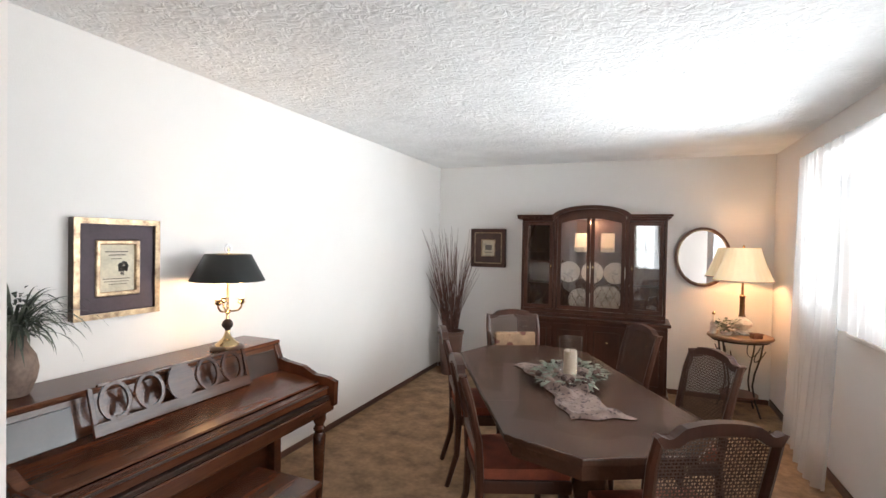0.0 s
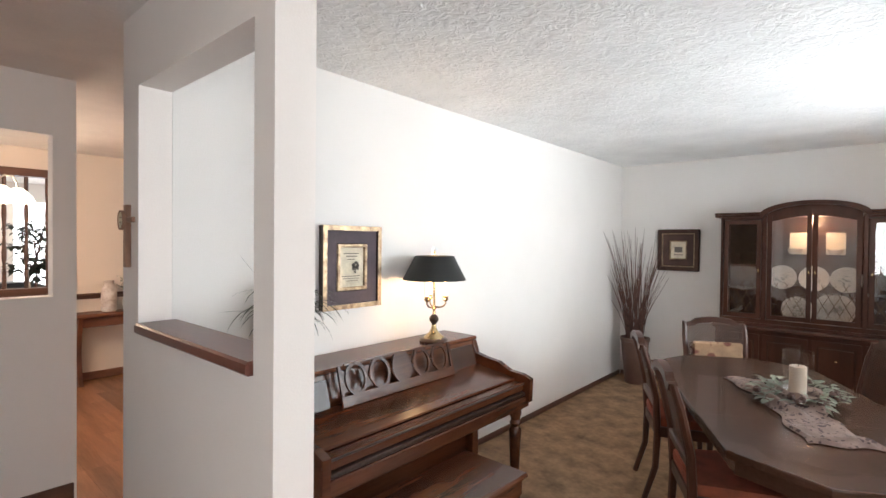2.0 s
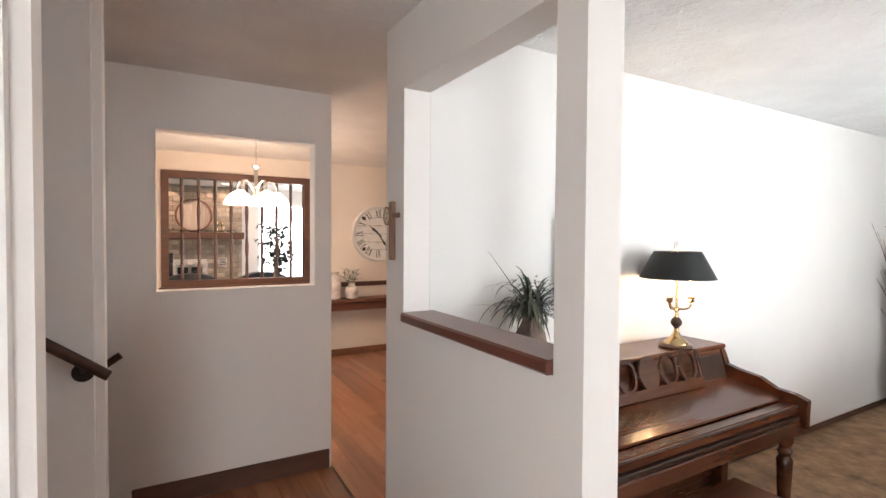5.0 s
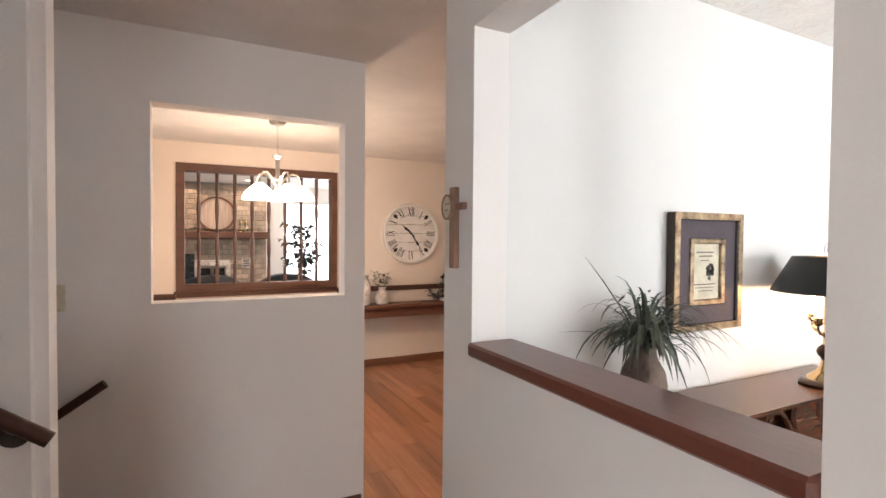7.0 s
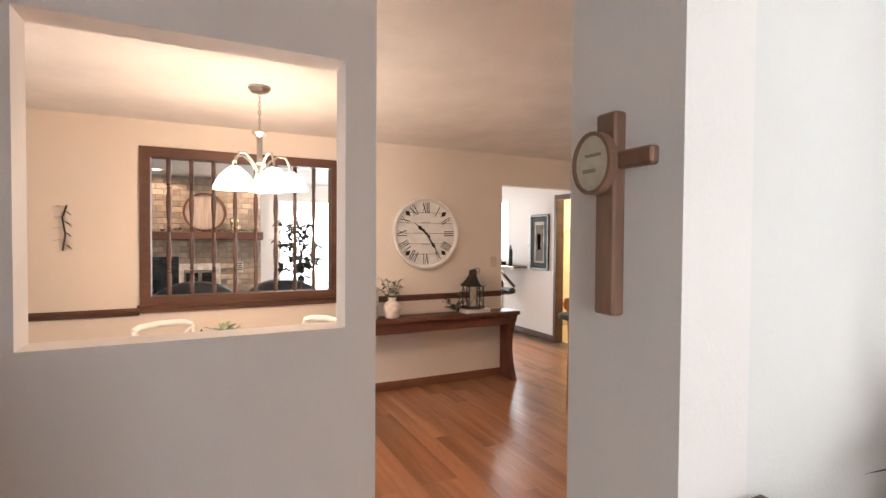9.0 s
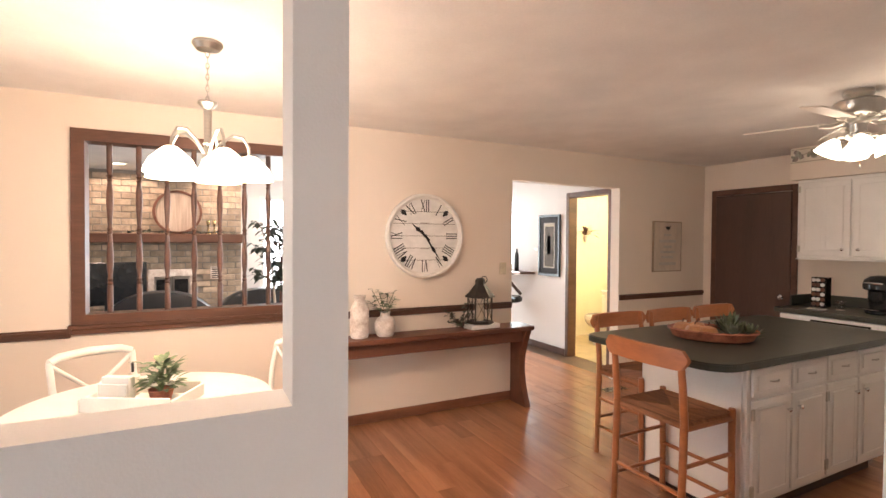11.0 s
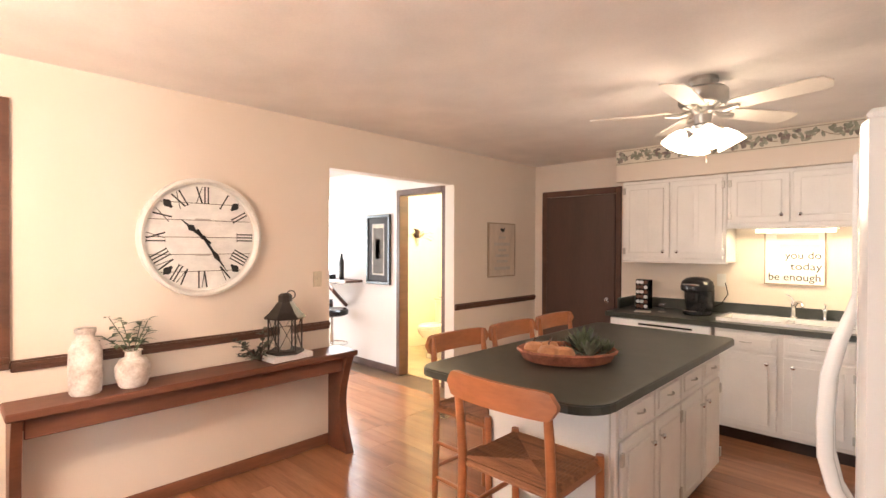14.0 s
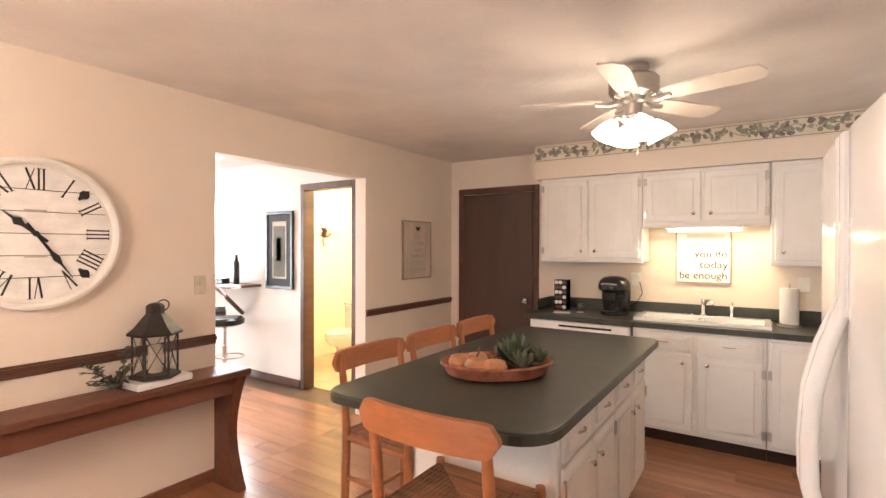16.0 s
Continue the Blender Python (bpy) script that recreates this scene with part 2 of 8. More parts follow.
PALEPRINT = mat("pale_green_print", (0.42, 0.42, 0.36), 0.3, var=0.2)
GREYLEAF = mat("grey_green_leaf", (0.15, 0.165, 0.12), 0.6, var=0.3, scale=12)
SAGE = mat("sage_leaf", (0.12, 0.15, 0.085), 0.6, var=0.3, scale=14)
CERAMIC = mat("speckled_ceramic", (0.76, 0.71, 0.66), 0.5, var=0.12, scale=13, second=(0.40, 0.30, 0.24))
WICKER = mat("terracotta_wicker", (0.34, 0.12, 0.07), 0.8, var=0.25, scale=18, bump=0.8, bscale=120)
BRICKM = mat("pale_brick", (0.46, 0.36, 0.27), 0.85, var=0.18, scale=9, bump=0.7, bscale=70, per_piece=0.28)
MORTAR = mat("mortar", (0.30, 0.27, 0.24), 0.9, var=0.1, bump=0.5)
NAVY = mat("navy_leather", (0.016, 0.022, 0.032), 0.35, var=0.2, scale=5, bump=0.2, bscale=90)
DOORW = mat("brown_painted_door", (0.085, 0.044, 0.032), 0.45, var=0.12, scale=5, bump=0.08, bscale=70, stretch=(1, 1, 0.15))
YELLOW = mat("yellow_wall_paint", (0.82, 0.75, 0.55), 0.7, var=0.02, bump=0.1, bscale=150)
PORCELAIN = mat("porcelain", (0.80, 0.74, 0.66), 0.12, var=0.02, coat=0.3)
CANDLE = mat("cream_candle", (0.58, 0.48, 0.37), 0.6, var=0.08)
CLOTH = printed_cloth("printed_runner", (0.21, 0.145, 0.12), (0.06, 0.036, 0.033), 38)
for m in (PIANOW, PIANOD, WALNUT, TABLEW):
    m.node_tree.nodes["Principled BSDF"].inputs["Specular IOR Level"].default_value = 0.28
PILLAR = mat("beige_candle_wax", (0.40, 0.32, 0.245), 0.6, var=0.08)
OAK = mat("tan_table_wood", (0.25, 0.135, 0.075), 0.4, var=0.2, scale=7, stretch=(1, 0.2, 1))
SHEER = sheer("sheer_curtain")
GLASS = glass("clear_glass")
OLDGLASS = glass("cabinet_glass", 0.03, (0.93, 0.93, 0.93), 0.15)
MIRROR = mat("mirror_silver", (0.9, 0.9, 0.9), 0.02, 1.0, var=0.005)
SHADEGLOW = glow("lit_frosted_glass", (1.0, 0.86, 0.66), 7.0)
FANGLOW = glow("lit_fan_glass", (1.0, 0.88, 0.70), 4.5)
FABRICGLOW = glow("lit_fabric_shade", (0.95, 0.72, 0.45), 0.75)
BULB = glow("lit_bulb", (1.0, 0.80, 0.50), 18.0)
STRIP = glow("lit_tube", (1.0, 0.86, 0.55), 5.0)
OUTSIDE = glow("bright_outside", (0.92, 0.96, 1.0), 6.0)
FRONTYARD = glow("bright_front_yard", (0.94, 0.97, 1.0), 7.0)
# Dim glow for the card behind the added nook door.
NOOKFILLGLOW = glow("nook_fill_glow", (0.90, 0.96, 1.0), 1.3)


# ---- building helpers ----
def box(bm, x0, x1, y0, y1, z0, z1, bev=0.0, seg=1):
    g = bmesh.ops.create_cube(bm, size=1.0, matrix=Matrix.Translation(((x0 + x1) / 2, (y0 + y1) / 2, (z0 + z1) / 2))
                              @ Matrix.Diagonal((abs(x1 - x0), abs(y1 - y0), abs(z1 - z0), 1)))
    if bev:
        es = list({e for v in g["verts"] for e in v.link_edges})
        bmesh.ops.bevel(bm, geom=es, offset=bev, segments=seg, profile=0.7, affect="EDGES")


def rod(bm, a, b, r, r2=None, seg=12):
    a, b = Vector(a), Vector(b)
    d = b - a
    m = Matrix.Translation((a + b) / 2) @ d.to_track_quat("Z", "Y").to_matrix().to_4x4()
    bmesh.ops.create_cone(bm, cap_ends=True, segments=seg, radius1=r, radius2=r if r2 is None else r2, depth=d.length, matrix=m)


def lathe(bm, profile, at=(0, 0, 0), seg=24, sx=1.0, sy=1.0, wave=0.0, waves=0):
    rings = []
    for r, z in profile:
        ring = []
        for i in range(seg):
            a = 2 * math.pi * i / seg
            k = r * (1 + wave * math.cos(waves * a)) if waves else r
            ring.append(bm.verts.new((at[0] + sx * k * math.cos(a), at[1] + sy * k * math.sin(a), at[2] + z)))
        rings.append(ring)
    for p, q in zip(rings, rings[1:]):
        for i in range(seg):
            bm.faces.new((p[i], p[(i + 1) % seg], q[(i + 1) % seg], q[i]))
    for ring, (r, z), flip in ((rings[0], profile[0], True), (rings[-1], profile[-1], False)):
        if r > 1e-4:
            bm.faces.new(ring[::-1] if flip else ring)


def shell(bm, profile, at=(0, 0, 0), seg=24, thick=0.003, wave=0.0, waves=0):
    """An open turned shell, such as a shade: the profile, and back inside it."""
    back = [(max(r - thick, 0.0005), z) for r, z in reversed(profile)]
    full = profile + back + [profile[0]]
    rings = []
    for r, z in full[:-1]:
        rings.append([bm.verts.new((at[0] + r * (1 + wave * math.cos(waves * a)) * math.cos(a), at[1] + r * (1 + wave * math.cos(waves * a)) * math.sin(a), at[2] + z))
                      for a in (2 * math.pi * i / seg for i in range(seg))])
    rings.append(rings[0])
    for p, q in zip(rings, rings[1:]):
        for i in range(seg):
            bm.faces.new((p[i], p[(i + 1) % seg], q[(i + 1) % seg], q[i]))


def tube(bm, pts, r, seg=8):
    pts = [Vector(p) for p in pts]
    rs = r if isinstance(r, (list, tuple)) else [r] * len(pts)
    rings = []
    side = None
    for i, p in enumerate(pts):
        d = (pts[min(i + 1, len(pts) - 1)] - pts[max(i - 1, 0)]).normalized()
        if side is None:
            side = d.orthogonal().normalized()
        side = (side - d * side.dot(d)).normalized()
        up = d.cross(side)
        rings.append([bm.verts.new(p + rs[i] * (math.cos(2 * math.pi * k / seg) * side + math.sin(2 * math.pi * k / seg) * up)) for k in range(seg)])
    for p, q in zip(rings, rings[1:]):
        for i in range(seg):
            bm.faces.new((p[i], p[(i + 1) % seg], q[(i + 1) % seg], q[i]))
    bm.faces.new(rings[0][::-1])
    bm.faces.new(rings[-1])


def prism(bm, pts, axis, a, b, bev=0.0):
    """A flat outline drawn out along an axis. x: points are (y, z); y: (x, z); z: (x, y)."""
    def at(p, d):
        return {"x": (d, p[0], p[1]), "y": (p[0], d, p[1]), "z": (p[0], p[1], d)}[axis]
    lo, hi = [bm.verts.new(at(p, a)) for p in pts], [bm.verts.new(at(p, b)) for p in pts]
    fs = [bm.faces.new(lo), bm.faces.new(hi[::-1])]
    for i in range(len(pts)):
        j = (i + 1) % len(pts)
        fs.append(bm.faces.new((lo[j], lo[i], hi[i], hi[j])))
    bmesh.ops.recalc_face_normals(bm, faces=fs)
    if bev:
        bmesh.ops.bevel(bm, geom=list({e for f in fs[:2] for e in f.edges}), offset=bev, segments=2, profile=0.7, affect="EDGES")


def ring(bm, outer, inner, axis, a, b):
    """A flat ring between two outlines with the same number of points."""
    def at(p, d):
        return {"x": (d, p[0], p[1]), "y": (p[0], d, p[1]), "z": (p[0], p[1], d)}[axis]
    o0, o1, i0, i1 = ([bm.verts.new(at(p, d)) for p in q] for q, d in ((outer, a), (outer, b), (inner, a), (inner, b)))
    n = len(outer)
    fs = []
    for k in range(n):
        j = (k + 1) % n
        for q in ((o0[k], o0[j], i0[j], i0[k]), (o1[k], o1[j], i1[j], i1[k]), (o0[k], o0[j], o1[j], o1[k]), (i0[k], i0[j], i1[j], i1[k])):
            fs.append(bm.faces.new(q))
    bmesh.ops.recalc_face_normals(bm, faces=fs)


def oval(cx, cy, rx, ry, n=28):
    return [(cx + rx * math.cos(2 * math.pi * i / n), cy + ry * math.sin(2 * math.pi * i / n)) for i in range(n)]


def rect(x0, x1, y0, y1):
    return [(x0, y0), (x1, y0), (x1, y1), (x0, y1)]


def leaf(bm, at, way, length, width, droop=0.0, fold=0.15):
    """A pointed blade of six faces from at along way, bending down by droop."""
    way = Vector(way).normalized()
    side = way.cross(Vector((0, 0, 1)))
    side = side.normalized() if side.length > 1e-3 else Vector((1, 0, 0))
    up = side.cross(way)
    rows = []
    for k in range(4):
        f = k / 3
        p = Vector(at) + way * length * f - Vector((0, 0, 1)) * droop * length * f * f
        w = width * (0.25, 0.9, 0.75, 0.0)[k] / 2
        rows.append([bm.verts.new(p - side * w + up * fold * w), bm.verts.new(p), bm.verts.new(p + side * w + up * fold * w)] if w else [bm.verts.new(p)])
    for a, b in zip(rows, rows[1:]):
        if len(b) == 3:
            bm.faces.new((a[0], a[1], b[1], b[0]))
            bm.faces.new((a[1], a[2], b[2], b[1]))
        else:
            bm.faces.new((a[0], a[1], b[0]))
            bm.faces.new((a[1], a[2], b[0]))


def part(name, bm, material, parent=None, label="", smooth=False):
    mesh = bpy.data.meshes.new(name)
    bm.to_mesh(mesh)
    bm.free()
    mesh.materials.append(material)
    if smooth:
        mesh.polygons.foreach_set("use_smooth", [True] * len(mesh.polygons))
        mesh.set_sharp_from_angle(angle=radians(38))
    ob = new(name, mesh)
    ob.parent = parent
    if label:
        ob["label"] = label
    return ob


def make(fn, *a, **k):
    bm = bmesh.new()
    fn(bm, *a, **k)
    return bm


def boxes(*rows, bev=0.0):
    bm = bmesh.new()
    for r in rows:
        box(bm, *r, bev=bev)
    return bm


def thing(name, label, category, at=(0, 0, 0), turn=0.0, group=""):
    ob = new(name)
    ob.empty_display_size = 0.1
    ob.matrix_world = pose(*at, 0, 0, turn)
    return tagged(ob, label, category, group)


def structure(name, bm, material, label="", category="", smooth=False):
    return tagged(part(name, bm, material, None, label, smooth), label, category, kind="structure")


def wall(name, axis, a, b, u0, u1, z0, z1, holes, material, label):
    """A wall from a to b in thickness along axis, u0 to u1 in length, with holes (u, u, z, z) cut right through."""
    us = sorted({u0, u1, *(h[0] for h in holes), *(h[1] for h in holes)})
    zs = sorted({z0, z1, *(h[2] for h in holes), *(h[3] for h in holes)})
    bm = bmesh.new()
    vs, quads = {}, {}
    def v(i, j, k):
        if (i, j, k) not in vs:
            p = (a, b)[i]
            vs[i, j, k] = bm.verts.new((p, us[j], zs[k]) if axis == "x" else (us[j], p, zs[k]))
        return vs[i, j, k]
    for j in range(len(us) - 1):
        for k in range(len(zs) - 1):
            um, zm = (us[j] + us[j + 1]) / 2, (zs[k] + zs[k + 1]) / 2
            if any(h[0] < um < h[1] and h[2] < zm < h[3] for h in holes):
                continue
            c = [(0, j, k), (0, j + 1, k), (0, j + 1, k + 1), (0, j, k + 1), (1, j, k), (1, j + 1, k), (1, j + 1, k + 1), (1, j, k + 1)]
            for q in ((0, 1, 2, 3), (4, 5, 6, 7), (0, 1, 5, 4), (1, 2, 6, 5), (2, 3, 7, 6), (3, 0, 4, 7)):
                key = tuple(sorted(c[i] for i in q))
                quads[key] = None if key in quads else [c[i] for i in q]
    for q in quads.values():
        if q:
            bm.faces.new([v(*c) for c in q])
    bmesh.ops.recalc_face_normals(bm, faces=bm.faces[:])
    return structure(name, bm, material, label, "wall")


# ---- setting ----
H = 2.44
WX, CX, KY, PX = -3.605, -7.775, 7.0, -4.87
wall("wall_dining_west", "x", -3.785, WX, 1.812, 7.12, 0, H, [], WALLD, "white painted dining room wall")
wall("wall_dining_partition", "y", 1.686, 1.81, -3.787, -2.58, 0, H, [(-3.603, -2.685, 1.162, 2.144)], PAINT, "white painted partition wall with an open pass-through")
wall("wall_dining_north", "y", 6.736, 6.86, WX + 0.002, -0.112, 0, H, [], WALLD, "white painted wall behind the china cabinet")
wall("wall_dining_east", "x", -0.11, 0.06, 1.688, 6.86, 0, H, [(3.15, 5.80, 1.05, 2.22)], PAINT, "white painted wall with a wide window")
wall("wall_hall_partition", "x", -4.99, PX, -2.6, 1.754, -1.4, H, [(0.765, 1.645, 1.207, 2.112)], PAINT, "white painted partition wall with an open pass-through")
wall("wall_clock", "x", -7.895, CX, -1.0, 7.12, 0, H, [(0.82, 2.30, 1.01, 2.165), (4.175, 5.583, 0.0, 2.103)], CREAM, "cream painted kitchen wall with a wide doorway")
wall("wall_kitchen_north", "y", KY, 7.12, -7.773, -3.787, 0, H, [], CREAM, "cream painted kitchen wall")
wall("wall_nook_south", "y", -1.12, -1.0, -7.895, -4.992, 0, H, [(-7.0, -5.4, 0.0, 2.08)], CREAM, "cream painted wall with an opening added for the fill light")
# Unseen door and glowing card, added to go with the nook fill lamp.
added_patio_door = structure("door_3", make(ring, rect(-7.0, -5.4, 0.005, 2.08), rect(-6.92, -5.48, 0.09, 2.0), "y", -1.09, -1.03), WHITEWOOD, "unseen white sliding door with two glass panes, added for the fill light", "door")
part("meeting_stile", boxes((-6.24, -6.16, -1.085, -1.035, 0.09, 2.0), bev=0.004), WHITEWOOD, added_patio_door)
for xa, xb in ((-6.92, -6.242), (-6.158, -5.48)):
    part("pane", boxes((xa, xb, -1.062, -1.058, 0.09, 2.0)), GLASS, added_patio_door).visible_shadow = False
structure("backdrop_nook_fill", boxes((-9.0, -5.1, -2.7, -2.6, -0.5, 4.0)), NOOKFILLGLOW, "dim glowing card added outside the unseen nook door", "backdrop")
# stair walls, split between a flight up and a flight down
for nm, x0, x1 in (("wall_stair_middle", -3.97, -3.835), ("wall_stair_side", -2.92, -2.78)):
    bm = boxes((x0, x1, -2.6, 0.62, -1.4, H))
    bmesh.ops.bevel(bm, geom=[e for e in bm.edges if abs(e.verts[0].co.z - e.verts[1].co.z) > 1 and e.verts[0].co.y > 0], offset=0.03, segments=4, affect="EDGES")
    structure(nm, bm, PAINT, "white painted stair wall with a rounded end", "wall", True)
wall("wall_stair_south", "y", -2.72, -2.6, -4.99, -2.782, -1.4, H, [], PAINT, "white painted stair wall")
wall("wall_foyer_south", "y", -1.12, -1.0, -2.778, 1.1, 0, H, [(-1.42, -0.95, 0.95, 2.05)], PAINT, "white painted foyer wall with a small window")
foyer_window = structure("window_5", make(ring, rect(-1.42, -0.95, 0.95, 2.05), rect(-1.385, -0.985, 1.0, 2.0), "y", -1.09, -1.03), WHITEWOOD, "bright foyer window with four panes", "window")
part("mullion", boxes((-1.20, -1.17, -1.08, -1.04, 1.0, 2.0), bev=0.003), WHITEWOOD, foyer_window)
for xa, xb in ((-1.385, -1.202), (-1.168, -0.985)):
    part("glazing_bar", boxes((xa, xb, -1.075, -1.045, 1.485, 1.515), bev=0.003), WHITEWOOD, foyer_window)
    for za, zb in ((1.0, 1.485), (1.515, 2.0)):
        part("pane", boxes((xa, xb, -1.062, -1.058, za, zb)), GLASS, foyer_window).visible_shadow = False
structure("backdrop_foyer", boxes((-2.7, 0.7, -2.9, -2.8, -0.5, 4.0)), FRONTYARD, "bright daylight outside the foyer window", "backdrop")
wall("wall_foyer_east", "x", 1.1, 1.22, -1.12, 1.81, 0, H, [(-0.43, 0.47, 0.0, 2.06)], PAINT, "white painted foyer wall with an assumed glazed entrance door")
# Unseen door and bright card, added as the opening for the foyer lamp.
assumed_front_door = structure("door_2", make(ring, rect(-0.43, 0.47, 0.005, 2.06), rect(-0.34, 0.38, 0.2, 1.96), "x", 1.13, 1.17), WHITEWOOD, "unseen white entrance door with a glass pane, added to let light in", "door")
part("pane", boxes((1.147, 1.153, -0.345, 0.385, 0.195, 1.965)), GLASS, assumed_front_door).visible_shadow = False
structure("backdrop_assumed_door", boxes((2.2, 2.3, -1.6, 2.4, -0.5, 4.0)), FRONTYARD, "bright glowing card outside the assumed entrance door", "backdrop")
wall("wall_foyer_north", "y", 1.688, 1.81, 0.062, 1.098, 0, H, [], PAINT, "white painted foyer wall")
structure("ceiling_dining", boxes((-3.70, 0.06, 1.75, 6.86, H, H + 0.1)), CEIL_D, "white stomp-textured ceiling", "ceiling")
structure("ceiling_kitchen", boxes((-7.9, -3.702, -2.72, 7.12, H, H + 0.1), (-3.70, 1.22, -2.72, 1.748, H, H + 0.1)), CEIL_K, "off-white lightly textured ceiling", "ceiling")
structure("floor_dining", boxes((-3.787, 0.06, 1.75, 6.86, -0.1, 0.006)), CARPET, "mottled tan and brown sculpted carpet", "floor")
structure("floor_hall_base", boxes((-4.99, 1.22, 0.62, 1.748, -0.1, -0.004), (-2.778, 1.22, -1.12, 0.618, -0.1, -0.004)), UNDER, "dark floor base under the boards", "floor")
floor_k = structure("floor", boxes((-9.9, -4.992, -1.12, 7.9, -0.1, -0.006), (-4.99, -3.787, 1.75, 7.12, -0.1, -0.006)), UNDER, "reddish laminate board floor", "floor")
# stair treads: three steps up beside the hall, three down beside the partition
for i in range(4):
    structure("stair_up", boxes((-3.833, -2.922, 0.30 - 0.27 * i - 0.27, 0.30 - 0.27 * i, 0, 0.18 * (i + 1)), bev=0.012), CARPET, "carpeted stair step going up", "stair")
    structure("stair_down", boxes((-4.868, -3.972, 0.36 - 0.27 * i - 0.27, 0.36 - 0.27 * i, -1.4, -0.18 * (i + 1)), bev=0.012), CARPET, "carpeted stair step going down", "stair")
structure("floor_landing", boxes((-4.868, -2.782, 0.362, 0.618, -1.4, -0.002)), CARPET, "carpet at the head of the stairs", "floor")


def skirting(name, rows, wood=None):
    for r in rows:
        structure(name, boxes(r, bev=0.006), wood or TRIM, "dark stained wooden baseboard", "baseboard")


skirting("baseboard", [(WX, WX + 0.012, 1.82, 6.72, 0.007, 0.058), (WX + 0.014, -0.125, 6.722, 6.735, 0.007, 0.058), (-0.124, -0.111, 1.70, 6.72, 0.007, 0.075),
                       (PX, PX + 0.014, 0.64, 1.74, 0.0, 0.125),
                       (-3.78, -2.59, 1.672, 1.685, 0.0, 0.085)])
skirting("baseboard", [(CX, CX + 0.014, -0.98, 4.17, 0.0, 0.085), (CX, CX + 0.014, 5.59, 6.98, 0.0, 0.085)], BASEW)
for y0, y1 in ((-0.98, 0.757), (2.350, 4.172), (5.586, 6.985)):
    structure("chair_rail", boxes((CX, CX + 0.016, y0, y1, 0.88, 0.94), (CX, CX + 0.028, y0, y1, 0.905, 0.93), bev=0.005), TRIM, "dark stained wooden chair rail", "trim")
bm = boxes((-3.60, -2.687, 1.668, 1.83, 1.163, 1.204), bev=0.007)
structure("pass_through_sill", bm, SILLW, "reddish brown wooden sill in the pass-through", "sill")

# ---- dining room ----
def piano():
    p = thing("spinet_piano", "closed walnut spinet piano with a fretted music desk", "piano", (-3.59, 2.06, 0.007))
    L, D = 1.46, 0.70      # length along y, depth along x
    part("lid", boxes((0.0, 0.285, -0.01, L + 0.01, 0.905, 0.93), bev=0.007), PIANOW, p)
    part("case_back", boxes((0.0, 0.12, 0.0, L, 0.0, 0.904), bev=0.004), PIANOW, p)
    bm = bmesh.new()
    prism(bm, [(0.12, 0.72), (0.33, 0.72), (0.275, 0.904), (0.12, 0.904)], "y", 0.035, L - 0.035)
    part("upper_panel", bm, PIANOW, p)
    for k, (a, b) in enumerate(((0.06, 0.30), (L - 0.30, L - 0.06))):
        bm = bmesh.new()
        prism(bm, [(0.332, 0.742), (0.339, 0.742), (0.296, 0.885), (0.289, 0.885)], "y", a, b)
        part("panel_moulding", bm, PIANOD, p)
    side = [(0.0, 0.60), (D, 0.60), (D + 0.005, 0.735), (D - 0.05, 0.755), (D - 0.14, 0.762), (D - 0.22, 0.80), (D - 0.33, 0.815), (0.31, 0.83), (0.283, 0.904), (0.0, 0.904)]
    for a, b in ((-0.004, 0.035), (L - 0.035, L + 0.004)):
        bm = bmesh.new()
        prism(bm, side, "y", a, b, bev=0.005)
        part("cheek", bm, PIANOW, p)
    bm = bmesh.new()
    prism(bm, [(0.30, 0.715), (0.56, 0.700), (0.60, 0.715), (0.60, 0.725), (0.55, 0.735), (0.33, 0.765), (0.30, 0.765)], "y", 0.038, L - 0.038)
    part("fallboard", bm, PIANOW, p, "closed walnut key cover")
    part("key_slip", boxes((0.60, 0.665, 0.038, L - 0.038, 0.66, 0.712), bev=0.008), PIANOW, p)
    part("slip_moulding", boxes((0.645, 0.675, 0.038, L - 0.038, 0.635, 0.658), (0.655, 0.672, 0.038, L - 0.038, 0.70, 0.708), bev=0.004), PIANOD, p)
    part("keybed", boxes((0.10, D - 0.02, 0.0, L, 0.565, 0.633), bev=0.006), PIANOW, p)
    part("lower_panel", boxes((0.12, 0.27, 0.04, L - 0.04, 0.06, 0.564), bev=0.004), PIANOW, p)
    part("toe_rail", boxes((0.10, 0.33, 0.0, L, 0.0, 0.06), bev=0.006), PIANOW, p)
    for y in (0.055, L - 0.055):
        bm = make(lathe, [(0.018, 0.0), (0.024, 0.03), (0.018, 0.05), (0.022, 0.10), (0.034, 0.38), (0.036, 0.43), (0.024, 0.45), (0.034, 0.47), (0.024, 0.49), (0.036, 0.52), (0.036, 0.565)], (D - 0.08, y, 0), 20)
        part("leg", bm, PIANOW, p, smooth=True)
        part("stile", boxes((0.27, 0.33, y - 0.03, y + 0.03, 0.06, 0.564), bev=0.004), PIANOW, p)
    # music desk: a leaning board cut into ovals and crossed arcs
    desk = part("music_desk", boxes((-0.006, 0.006, 0.0, 0.80, 0.0, 0.05), (-0.006, 0.006, 0.0, 0.02, 0.05, 0.19), (-0.006, 0.006, 0.78, 0.80, 0.05, 0.19), (-0.006, 0.006, 0.04, 0.76, 0.185, 0.198), bev=0.002), PIANOW, p, "fretted walnut music desk")
    desk.matrix_local = pose(0.372, 0.34, 0.762, 0, -16, 0)
    for i in range(5):
        yc = 0.10 + 0.15 * i
